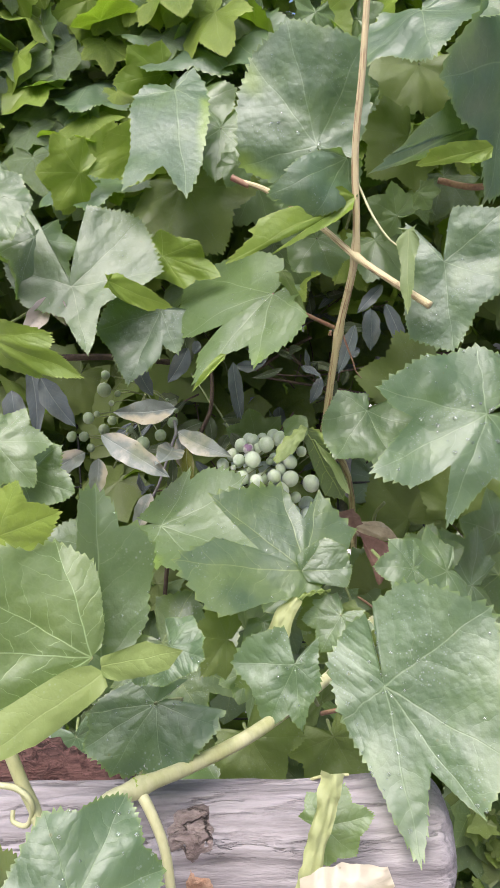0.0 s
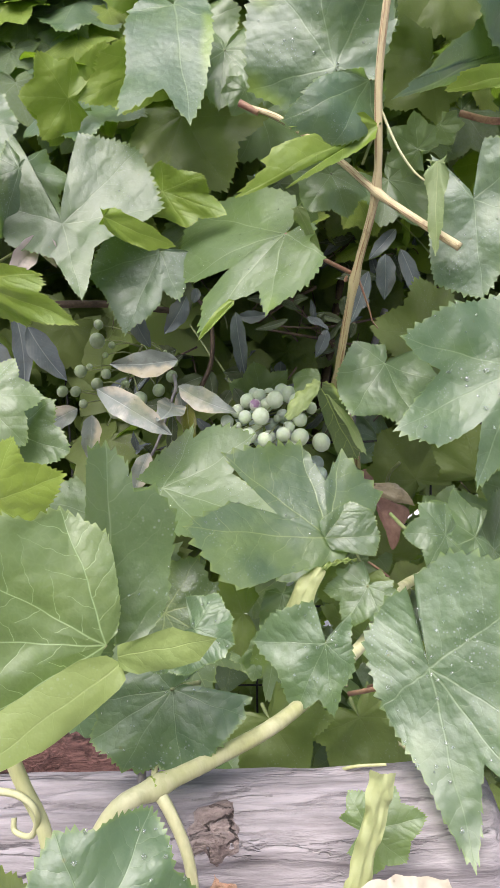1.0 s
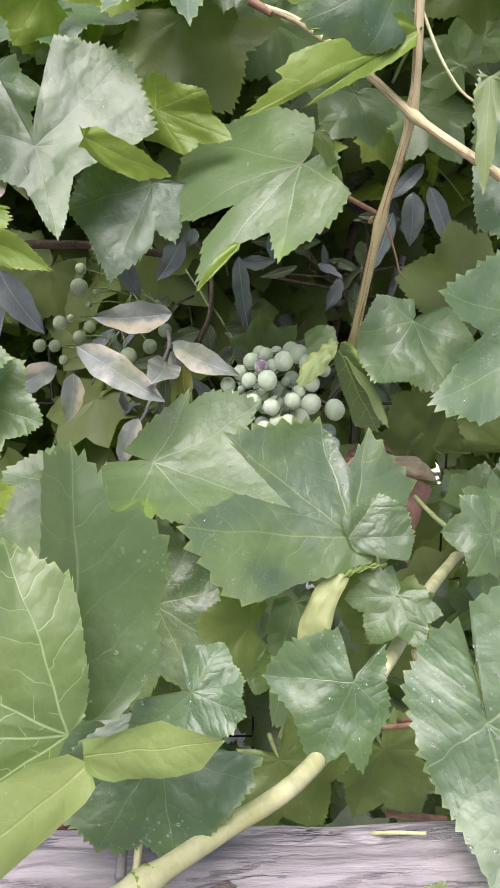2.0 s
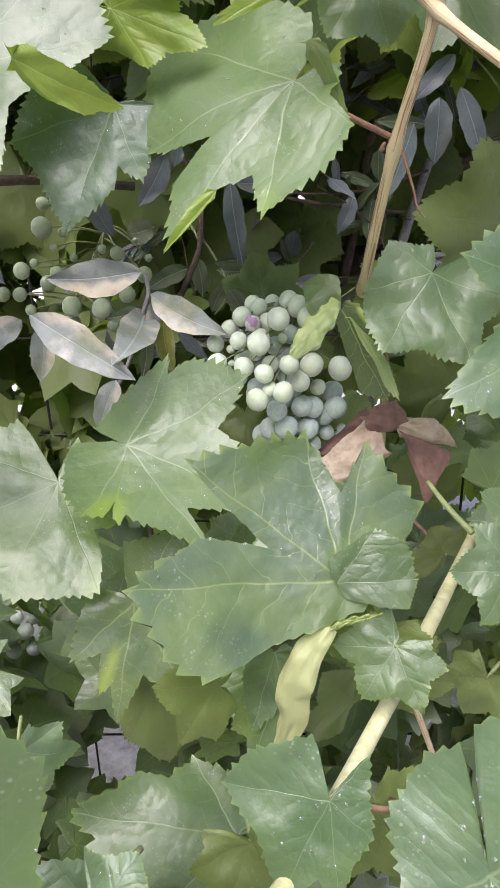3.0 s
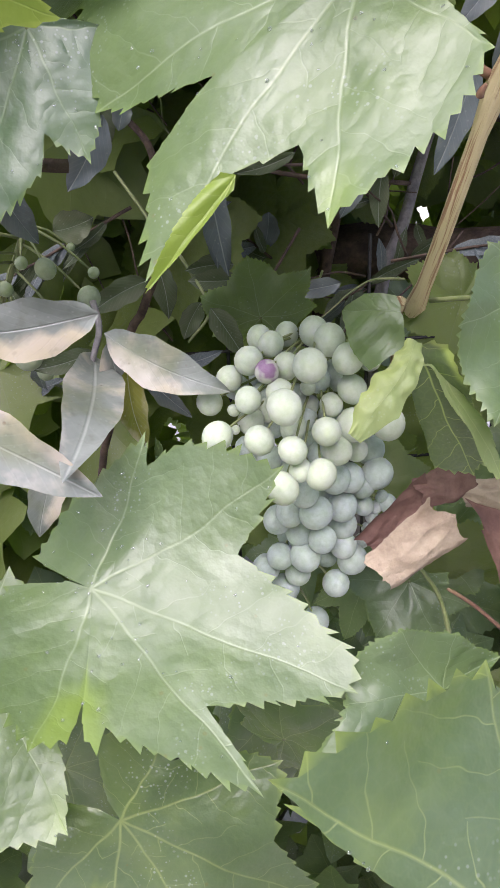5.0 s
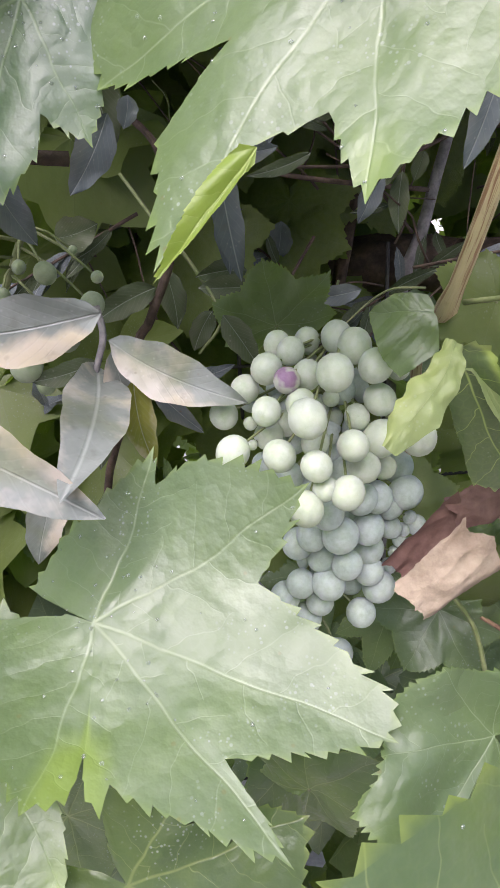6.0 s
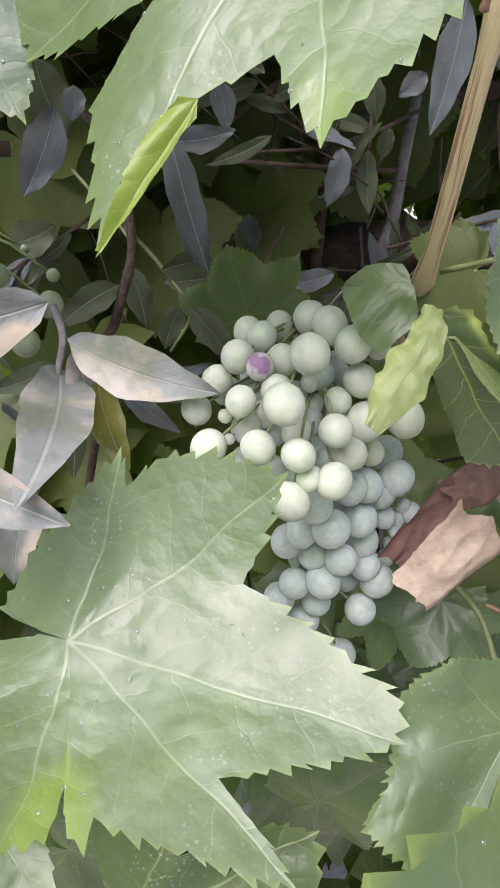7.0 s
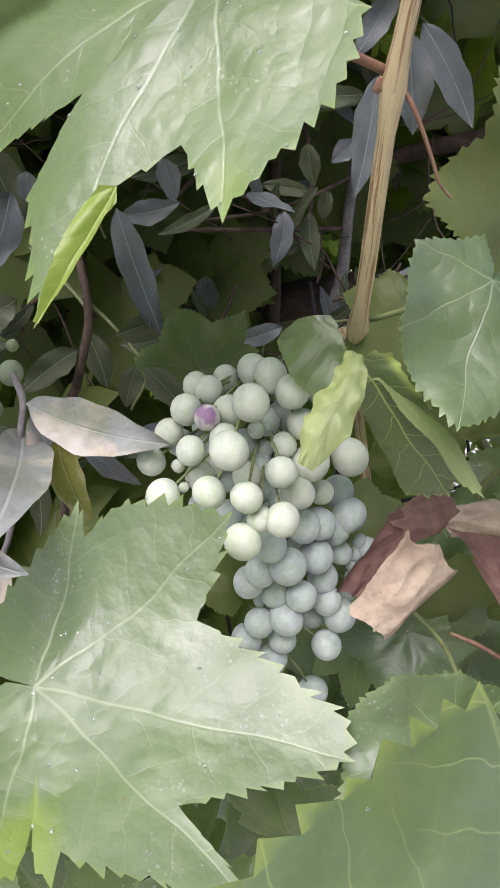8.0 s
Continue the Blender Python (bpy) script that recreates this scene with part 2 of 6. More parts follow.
STRAW = vine_leaf_material("vine_leaf_straw", (0.33, 0.375, 0.16), (0.45, 0.475, 0.26), (0.46, 0.48, 0.24), (0.46, 0.48, 0.22), gloss=0.5, dust_sheen=0.05, sheen=0.4, glow=0.3)
DRY = plain_material("dry_leaf", (0.225, 0.165, 0.118), (0.405, 0.33, 0.25), 26.0, 0.75, 0.7)
DRY_DARK = plain_material("dry_leaf_dark", (0.11, 0.055, 0.045), (0.22, 0.13, 0.105), 26.0, 0.7, 0.35)
GREY_LEAF = shrub_leaf_material("shrub_leaf_grey", (0.080, 0.100, 0.108), (0.145, 0.170, 0.185), 0.08)
TAN_LEAF = shrub_leaf_material("shrub_leaf_tan", (0.15, 0.172, 0.152), (0.25, 0.275, 0.255), 0.88)
PINK_LEAF = shrub_leaf_material("shrub_leaf_pinkish", (0.46, 0.37, 0.34), (0.70, 0.61, 0.58), 0.2)
OLIVE_LEAF = shrub_leaf_material("shrub_leaf_olive", (0.045, 0.066, 0.024), (0.085, 0.110, 0.055), 0.06)
WITHERED = shrub_leaf_material("shrub_leaf_withered", (0.14, 0.16, 0.02), (0.26, 0.25, 0.04), 0.7)
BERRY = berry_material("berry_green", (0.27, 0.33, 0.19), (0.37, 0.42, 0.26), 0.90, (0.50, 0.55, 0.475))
# the same green berry, shade put into its darker, bluer colour
BERRY_SHADE = berry_material("berry_green_shaded", (0.18, 0.225, 0.17), (0.25, 0.295, 0.235), 0.88, (0.495, 0.565, 0.545))
BERRY_PURPLE = berry_material("berry_purple", (0.19, 0.045, 0.20), (0.46, 0.46, 0.40), 0.25, (0.57, 0.60, 0.55))
BERRY_LOOSE = berry_material("berry_small", (0.13, 0.175, 0.07), (0.20, 0.24, 0.11), 0.55, (0.36, 0.41, 0.33))
STALK = plain_material("green_stalk", (0.15, 0.19, 0.07), (0.25, 0.27, 0.13), 60.0, 0.5, 0.25)
CANE_GREEN = plain_material("cane_green", (0.38, 0.38, 0.18), (0.56, 0.54, 0.34), 30.0, 0.5, 0.25, (1, 1, 0.3))


def cane_material():
    """Straw-coloured bark with brown stripes along the cane."""
    n = Nodes("cane_tan")
    at, r = n.shifted()
    skin = n.put("ShaderNodeAttribute", attribute_name="skin").outputs["Vector"]
    stripe = n.noise(skin, 2.6, 4.0, 0.6)
    thread = n.noise(skin, 9.0, 3.0)
    col = n.mix(n.ramp01(stripe, 0.53, 0.60, 0.0, 0.9), (0.53, 0.445, 0.26), (0.27, 0.145, 0.08))
    col = n.mix(n.ramp01(thread, 0.5, 0.68, 0.0, 0.55), col, (0.58, 0.50, 0.335))
    col = n.mix(n.ramp01(n.noise(at, 90.0, 4.0), 0.62, 0.72, 0.0, 0.4), col, (0.22, 0.12, 0.07))
    nor = n.bump(n.math("ADD", thread, n.math("MULTIPLY", stripe, 0.8)), 0.5, 0.0012)
    return n.surface(col, 0.55, nor, spec=0.4)


CANE = cane_material()
RED_STALK = plain_material("red_stalk", (0.20, 0.095, 0.07), (0.31, 0.20, 0.12), 60.0, 0.55, 0.2)
TWIG = plain_material("dark_twig", (0.045, 0.03, 0.024), (0.11, 0.075, 0.055), 60.0, 0.8, 0.6)
GREY_TWIG = plain_material("grey_twig", (0.17, 0.155, 0.16), (0.27, 0.25, 0.25), 60.0, 0.75, 0.5)
BARK = plain_material("old_bark", (0.045, 0.02, 0.018), (0.17, 0.085, 0.075), 160.0, 0.85, 1.0, (0.10, 1, 1), crack=0.8)
WOOD = plain_material("weathered_wood", (0.19, 0.168, 0.178), (0.365, 0.33, 0.35), 60.0, 0.85, 0.75, (0.13, 1, 1), crack=0.4)
KNOT = plain_material("log_knot", (0.12, 0.085, 0.08), (0.30, 0.24, 0.225), 90.0, 0.85, 1.0, (0.4, 1, 1), crack=0.7)
BRASHY = plain_material("bare_wood", (0.36, 0.20, 0.13), (0.50, 0.33, 0.24), 70.0, 0.85, 0.8)
WIRE = plain_material("black_wire", (0.012, 0.012, 0.013), (0.03, 0.028, 0.028), 200.0, 0.6, 0.2)
def water_material():
    n = Nodes("water")
    p = n.put("ShaderNodeBsdfPrincipled")
    p.inputs["Base Color"].default_value = (0.9, 0.95, 0.92, 1.0)
    p.inputs["Roughness"].default_value = 0.03
    p.inputs["IOR"].default_value = 1.33
    p.inputs["Transmission Weight"].default_value = 0.9
    n.set(n.out.inputs["Surface"], p.outputs[0])
    return n.mat


WATER = water_material()
UNSEEN_WALL = plain_material("unseen_wall_grey", (0.16, 0.15, 0.13), (0.24, 0.22, 0.19), 8.0, 0.9, 0.5)
GROUND = plain_material("pale_gravel", (0.40, 0.36, 0.35), (0.64, 0.59, 0.585), 14.0, 0.9, 1.0)


# ---- tools ----
def mesh_object(name, verts, faces, material, parent=None, label="", smooth=True):
    me = bpy.data.meshes.new(name)
    me.from_pydata([tuple(v) for v in verts], [], faces)
    if smooth:
        me.polygons.foreach_set("use_smooth", [True] * len(me.polygons))
    me.materials.append(material)
    ob = new(name, me)
    ob.parent = parent
    if label:
        tagged(ob, label)
    return ob


def thing(name, at, label, category, group="", kind=""):
    ob = new(name)
    ob.location = at
    ob.empty_display_size = 0.02
    return tagged(ob, label, category, group, kind)


def smooth_line(points, steps=6):
    """A Catmull-Rom line through the points."""
    p = [Vector(q) for q in points]
    p = [p[0] * 2 - p[1]] + p + [p[-1] * 2 - p[-2]]
    out = []
    for i in range(1, len(p) - 2):
        for k in range(steps):
            t = k / steps
            out.append(0.5 * (2 * p[i] + (p[i + 1] - p[i - 1]) * t + (2 * p[i - 1] - 5 * p[i] + 4 * p[i + 1] - p[i + 2]) * t * t
                              + (3 * p[i] - p[i - 1] - 3 * p[i + 1] + p[i + 2]) * t ** 3))
    out.append(p[-2])
    return out


def tube_mesh(points, r0, r1, sides=8, steps=6, rough=0.0, knots=(), seed=0):
    """Vertices and faces of a tapering round stem; knots: the points at which it swells."""
    rnd = random.Random(seed)
    line = smooth_line(points, steps)
    verts, faces, n = [], [], len(line)
    side = Vector((1, 0, 0))
    for i, c in enumerate(line):
        d = (line[min(i + 1, n - 1)] - line[max(i - 1, 0)]).normalized()
        side = (side - d * side.dot(d))
        side = side.normalized() if side.length > 1e-4 else d.orthogonal().normalized()
        other = d.cross(side)
        f = i / (n - 1)
        r = r0 + (r1 - r0) * f
        for k in knots:
            r *= 1 + 0.4 * math.exp(-((c - Vector(points[k])).length / 0.006) ** 2)
        for s in range(sides):
            a = math.tau * s / sides
            rr = r * (1 + rough * (rnd.random() - 0.5))
            verts.append(c + (side * math.cos(a) + other * math.sin(a)) * rr)
        if i:
            b = (i - 1) * sides
            for s in range(sides):
                s2 = (s + 1) % sides
                faces.append((b + s, b + s2, b + sides + s2, b + sides + s))
    faces.append(tuple(range(sides - 1, -1, -1)))
    faces.append(tuple(range((n - 1) * sides, n * sides)))
    return verts, faces


def stem(name, points, r0, r1, material, parent, label="", **more):
    verts, faces = tube_mesh(points, r0, r1, **more)
    back = parent.matrix_basis.translation if parent is not None else Vector()
    ob = mesh_object(name, [v - back for v in verts], faces, material, parent, label)
    sides = more.get("sides", 8)
    skin, far, last = [], 0.0, None
    for i in range(0, len(verts), sides):
        c = sum((verts[i + k] for k in range(sides)), Vector()) / sides
        far += (c - last).length if last is not None else 0.0
        last = c
        for k in range(sides):
            skin += [math.cos(math.tau * k / sides), math.sin(math.tau * k / sides), far * 9.0]
    ob.data.attributes.new("skin", "FLOAT_VECTOR", "POINT").data.foreach_set("vector", skin)
    return ob


# ---- vine leaves ----
RINGS = (0.0, 0.10, 0.22, 0.36, 0.50, 0.64, 0.77, 0.88, 0.965, 1.0)
FINE_RINGS = (0.0, 0.06, 0.13, 0.20, 0.28, 0.36, 0.44, 0.52, 0.60, 0.68, 0.76, 0.83, 0.90, 0.955, 0.985, 1.0)


def usual_lobes(rnd, lobed):
    """Lobe tips and the cuts between them, as (degrees from the middle vein, share of its length)."""
    tips, cuts = [(0, 1.0)], []
    for sign in (-1, 1):
        for a, l in ((50, 0.88), (100, 0.70), (143, 0.52)):
            tips.append((sign * (a + rnd.uniform(-4, 4)), l * rnd.uniform(0.92, 1.08)))
        for a, l in ((27, 0.80 - 0.34 * lobed), (77, 0.70 - 0.28 * lobed), (124, 0.52 - 0.10 * lobed)):
            cuts.append((sign * a, l))
    return sorted(tips), sorted(cuts)


def leaf_outline(rnd, tips, cuts, teeth, tooth):
    """Polar outline about the stalk's joint: (angle, smooth radius, toothed radius, lobe) from one side of the stalk notch round to the other."""
    marks = [(a, l, k) for k, (a, l) in enumerate(tips)]
    low, high = marks[0], marks[-1]
    cuts = list(cuts)
    for p, q in zip(tips, tips[1:]):
        if not any(p[0] < a < q[0] for a, _ in cuts):
            cuts.append(((p[0] + q[0]) / 2, 0.5 * (p[1] + q[1]) * math.cos(radians((q[0] - p[0]) / 2)) * 0.97))
    marks += [(a, l, -1) for a, l in cuts if low[0] < a < high[0]]
    marks += [(max(-178, low[0] - 30), 0.13, -1), (min(178, high[0] + 30), 0.13, -1)]
    marks.sort()
    out = []
    lobe = 0
    for (a0, l0, k0), (a1, l1, k1) in zip(marks, marks[1:]):
        if k0 >= 0:
            lobe = k0
        elif k1 >= 0:
            lobe = k1
        p = Vector((math.cos(radians(a0)), math.sin(radians(a0)))) * l0
        q = Vector((math.cos(radians(a1)), math.sin(radians(a1)))) * l1
        m = max(1, round(teeth * 2.6 * (q - p).length * rnd.uniform(0.8, 1.2)))
        for k in range(m * 2):
            f = (k + (rnd.uniform(-0.45, 0.45) if k else 0.0)) / (m * 2)
            c = p.lerp(q, f) * (1 + 0.2 * abs(l0 - l1) * math.sin(math.pi * f))
            th = radians(a0) + ((math.atan2(c.y, c.x) - radians(a0) + math.pi) % math.tau - math.pi)
            r = c.length
            cut = tooth * (0.25 + 1.3 * rnd.random() ** 1.3) * (0.35 + 0.65 * min(1.0, r))
            peak = (k % 2 == 1) if k0 < 0 else (k % 2 == 0)
            out.append((th, r, r + (cut if peak else -cut * 0.4), lobe))
    out.append((radians(marks[-1][0]), marks[-1][1], marks[-1][1], lobe))
    out.sort(key=lambda h: h[0])
    return out


def rim_outline(rnd, rim, teeth, tooth):
    """The same outline from marks (degrees, share of the length, kind): tips, points, bends and cuts in turn, joined by swelling toothed edges."""
    marks = sorted(rim)
    marks = [(max(-178, marks[0][0] - 22), 0.10, "bend")] + marks + [(min(178, marks[-1][0] + 22), 0.10, "bend")]
    out = []
    for (a0, l0, k0), (a1, l1, k1) in zip(marks, marks[1:]):
        p = Vector((math.cos(radians(a0)), math.sin(radians(a0)))) * l0
        q = Vector((math.cos(radians(a1)), math.sin(radians(a1)))) * l1
        edge = q - p
        way = Vector((edge.y, -edge.x)).normalized()
        m = max(1, round(teeth * 2.6 * edge.length * rnd.uniform(0.85, 1.15)))
        for k in range(m * 2):
            f = (k + (rnd.uniform(-0.4, 0.4) if k else 0.0)) / (m * 2)
            g = f if k1 in ("tip", "point") else 1 - f if k0 in ("tip", "point") else 0.5
            swell = 0.07 * math.sin(math.pi * f) * (g - 0.2)
            c = p.lerp(q, f) + way * edge.length * swell
            th = radians(a0) + ((math.atan2(c.y, c.x) - radians(a0) + math.pi) % math.tau - math.pi)
            th = min(max(th, radians(a0)), radians(a1))
            r = c.length
            bite = tooth * (0.3 + 1.2 * rnd.random() ** 1.3) * (0.35 + 0.65 * min(1.0, r))
            if k0 == "cut":
                bite *= min(1.0, 0.25 + 2.5 * f)
            if k1 == "cut":
                bite *= min(1.0, 0.25 + 2.5 * (1 - f))
            if k == 0:
                bite = tooth * {"tip": 0.8, "point": 0.7, "bend": 0.3, "cut": -0.2}[k0]
            out.append((th, r, r + (bite if k % 2 == 0 else -bite * 0.4), 0))
    out.append((radians(marks[-1][0]), marks[-1][1], marks[-1][1], 0))
    out.sort(key=lambda h: h[0])
    return out


def blade(length, seed=0, lobed=0.5, wide=1.0, fold=0.0, droop=0.12, sag=0.10, wave=0.06, curl=(), teeth=6.2, tooth=0.033, rings=RINGS, pucker=0.006, lobes=None, cuts=(), bulge=0.10, yellow=(), rim=None, dish=(0.0, 0.0, 0.0, 0.0, 0.0), crease=()):
    """A vine leaf's mesh in its own frame: x along the middle vein, z out of the upper face.
    fold: degrees by which the halves rise; droop: how far it arches between base and tip; curl: (from degree, to degree, share of radius, turn) of a rolled margin;
    lobes: (degrees, share of the length, how far the tip rises out of the leaf's plane); rim: the whole margin, as rim_outline takes it;
    dish: how the blade is bent, by x squared, xy, y squared, x and y; crease: (degrees, steepness) of a vein beyond which it turns up."""
    rnd = random.Random(seed)
    tips = lobes
    if rim:
        tips, cuts = [(a, l) for a, l, kind in rim if kind == "tip"], []
        rings = FINE_RINGS
    elif not lobes:
        tips, cuts = usual_lobes(rnd, lobed)
    lifts = sorted((q[0], q[2] if len(q) > 2 else 0.0) for q in list(tips) + [c for c in cuts if len(c) > 2])
    tips = [(q[0], q[1]) for q in tips]
    cuts = [(q[0], q[1]) for q in cuts]
    line = rim_outline(rnd, rim, teeth, tooth) if rim else leaf_outline(rnd, tips, cuts, teeth, tooth)
    chief = [(0, 1.0)]
    for a, l in sorted(tips, key=lambda q: -q[1] * (1.2 - abs(q[0]) / 300)):
        if len(chief) < 7 and abs(a) < 150 and all(abs(a - c[0]) > 22 for c in chief):
            chief.append((a, l))
    phase = [rnd.random() * math.tau for _ in range(4)]
    verts, pale, flat = [], [], []
    rise = math.tan(radians(fold))

    def lobe_frame(i):
        a = radians(chief[i][0])
        return math.cos(a), math.sin(a), chief[i][1]

    def lift(th):
        d = math.degrees(th)
        return sum(w * lift_at(d + e) for e, w in ((-32, 0.14), (-16, 0.22), (0, 0.28), (16, 0.22), (32, 0.14)))

    def lift_at(d):
        for (a0, z0), (a1, z1) in zip(lifts, lifts[1:]):
            if a0 <= d < a1:
                g = (d - a0) / (a1 - a0)
                return z0 + (z1 - z0) * (0.5 * g + 0.5 * g * g * (3 - 2 * g))
        return lifts[0][1] if d < lifts[0][0] else lifts[-1][1]

    def nearest(th):
        d = math.degrees(th)
        return min(range(len(chief)), key=lambda k: abs(chief[k][0] - d))

    for k, f in enumerate(rings):
        for th, r, toothed, i in line:
            i = nearest(th)
            rr = toothed if f == 1.0 else r
            s = f * rr
            z = 0.0
            mark = 0.0
            if f > 0.99:
                mark = 0.5
            for a0, a1, share, turn in curl:
                d = math.degrees(th)
                if a0 <= d <= a1:
                    ease = min(1.0, (d - a0) / 8.0, (a1 - d) / 8.0)
                    over = s - share * rr
                    if over > 0 and ease > 0:
                        bend = radians(turn) * ease / max(1e-3, (1 - share) * rr)
                        s = share * rr + math.sin(bend * over) / bend
                        z += (1 - math.cos(bend * over)) / bend
                        mark = max(mark, ease * min(1.0, over / (0.3 * (1 - share) * rr)))
            x, y = s * math.cos(th), s * math.sin(th) * wide
            flat.append((f * rr * math.cos(th), f * rr * math.sin(th), i))
            z += rise * abs(y) * (1 - 0.25 * abs(y))
            z += droop * (x - x * x if x > 0 else x * (1 - 0.4 * x)) - sag * y * y
            z += wave * f * f * (math.sin(3 * th + phase[0]) + 0.7 * math.sin(7 * th + phase[1])) * 0.6
            cx, sx, _ = lobe_frame(i)
            off = abs(-flat[-1][0] * sx + flat[-1][1] * cx)
            z += pucker * (1 - math.exp(-(off / 0.07) ** 2)) * (0.8 + 0.35 * math.sin(19 * (x + 0.7 * abs(y)) + phase[2]))
            z += lift(th) * f ** 1.5
            z += dish[0] * x * x + dish[1] * x * y + dish[2] * y * y + dish[3] * x + dish[4] * y
            z += bulge * noise.noise((x * 2.1 + phase[2], y * 2.1 + phase[3], 0.0)) + 0.15 * bulge * noise.noise((x * 6 + phase[1], y * 6 + phase[0], 4.0))
            for a0, steep in crease:
                beyond = x * math.sin(radians(a0)) - y * math.cos(radians(a0))
                z += steep * 0.5 * (beyond + math.sqrt(beyond * beyond + 0.004)) - steep * 0.032
            for a0, a1, share in yellow:
                if a0 < math.degrees(th) < a1 and f > share:
                    ease = min(1.0, (math.degrees(th) - a0) / 7.0, (a1 - math.degrees(th)) / 7.0)
                    mark = max(mark, ease * min(0.85, (f - share) / 0.20))
            verts.append(Vector((x, y, z)) * length)
            pale.append(mark)
    n = len(line)
    faces, sector = [], []
    for k in range(len(rings) - 1):
        for j in range(n - 1):
            a, b = k * n + j, k * n + j + 1
            if k == 0:
                faces.append((a, a + n, b + n))
            else:
                faces.append((a, a + n, b + n, b))
            sector.append(nearest(0.5 * (line[j][0] + line[j + 1][0])))
    me = bpy.data.meshes.new("leaf")
    me.from_pydata([tuple(v) for v in verts], [], faces)
    me.polygons.foreach_set("use_smooth", [True] * len(me.polygons))
    uv = me.uv_layers.new(name="vein")
    for poly, i in zip(me.polygons, sector):
        cx, sx, l = lobe_frame(i)
        for li in poly.loop_indices:
            x, y, _ = flat[me.loops[li].vertex_index]
            uv.data[li].uv = ((x * cx + y * sx) / l, -x * sx + y * cx)
    at = me.attributes.new("pale", "FLOAT", "POINT")
    at.data.foreach_set("value", pale)
    return me


def leaf_pose(base, tip, facing):
    """x from base to tip, z as near to facing as it can be."""
    x = (Vector(tip) - Vector(base)).normalized()
    z = Vector(facing)
    z = (z - x * z.dot(x)).normalized()
    y = z.cross(x)
    m = Matrix((x, y, z)).transposed().to_4x4()
    m.translation = base
    return m


def water_drops(leaf, count, seed, size=1.0):
    """Rain drops lying on a leaf, each a flat bead."""
    rnd = random.Random(seed)
    polys = [p for p in leaf.data.polygons if p.area > 1e-7]
    verts, faces = [], []
    for _ in range(count):
        p = polys[rnd.randrange(len(polys))]
        up = p.normal
        side = up.orthogonal().normalized()
        other = up.cross(side)
        r = rnd.choice((0.00045, 0.0006, 0.0007, 0.0009)) * rnd.uniform(0.8, 1.2) * size
        n = len(verts)
        for a, h in ((1.0, -0.05), (0.85, 0.35), (0.5, 0.55)):
            for k in range(8):
                t = math.tau * k / 8
                verts.append(p.center + (side * math.cos(t) + other * math.sin(t)) * r * a + up * r * h)
        verts.append(p.center + up * r * 0.62)
        for ring in range(2):
            for k in range(8):
                faces.append((n + ring * 8 + k, n + ring * 8 + (k + 1) % 8, n + ring * 8 + 8 + (k + 1) % 8, n + ring * 8 + 8 + k))
        for k in range(8):
            faces.append((n + 16 + k, n + 16 + (k + 1) % 8, n + 24))
    ob = mesh_object("rain_water", verts, faces, WATER, leaf, "clear rain drops lying on the leaf")
    tagged(ob, kind="stuff")


def vine_leaf(parent, base, tip, facing, material=None, label="", stalk=None, stalk_material=None, stalk_size=0.0011, drops=0, drop_size=1.0, **shape):
    """One leaf of the vine, its stalk's joint at base, its middle lobe's tip at tip. stalk: where the stalk starts."""
    length = (Vector(tip) - Vector(base)).length
    me = blade(length, **shape)
    me.materials.append(material or GREEN)
    ob = new("leaf", me)
    ob.parent = parent
    ob.matrix_basis = Matrix.Translation(-parent.matrix_basis.translation) @ leaf_pose(base, tip, facing)
    if label:
        tagged(ob, label)
    if drops:
        water_drops(ob, drops, shape.get("seed", 0), drop_size)
    to_local = leaf_pose(base, tip, facing).inverted()
    if stalk is False:
        return ob
    end = to_local @ Vector(stalk) if stalk else Vector((-0.15, 0.05, -0.7)) * length
    mid = end * 0.5 + Vector((-0.05, 0, -0.22)) * length
    verts, faces = tube_mesh([(0.0, 0, -0.0006), mid * 0.6, end], stalk_size * 0.8, stalk_size * 1.2, sides=8, steps=5)
    mesh_object("stalk", verts, faces, stalk_material or STALK, ob)
    return ob


# ---- shrub leaves ----
def lance_mesh(length, width, bend=0.1, fold=12.0, twist=0.0, seed=0):
    rows, cols = 16, 6
    verts, uvs, faces = [], [], []
    rise = math.tan(radians(fold))
    for i in range(rows + 1):
        u = i / rows
        w = width / 2 * (3.0 * u ** 0.72 * (1 - u) ** 0.95 + 0.025 * (1 - u)) * (1 + 0.05 * math.sin(11 * u + seed))
        sway = 0.05 * math.sin(2.4 * seed) * length * u * (1 - u) * 4
        tw = radians(twist) * u
        for j in range(cols + 1):
            v = (j / cols * 2 - 1)
            y = w * v * (1 + 0.05 * math.sin(23 * u + 2 * seed + v))
            z = 0.05 * width * v * v * math.sin(12 * u + 1.7 * seed + 2 * v)
            z += rise * abs(y) - bend * length * u * u + 0.02 * width * math.sin(9 * u + 3 * v + seed)
            yy, zz = y * math.cos(tw) - z * math.sin(tw) * 0.3, z + y * math.sin(tw)
            verts.append((u * length, yy + sway, zz))
            uvs.append((u, y / length))
    for i in range(rows):
        for j in range(cols):
            a = i * (cols + 1) + j
            faces.append((a, a + cols + 1, a + cols + 2, a + 1))
    me = bpy.data.meshes.new("leaf")
    me.from_pydata(verts, [], faces)
    me.polygons.foreach_set("use_smooth", [True] * len(me.polygons))
    uv = me.uv_layers.new(name="vein")
    for loop in me.loops:
        uv.data[loop.index].uv = uvs[loop.vertex_index]
    return me


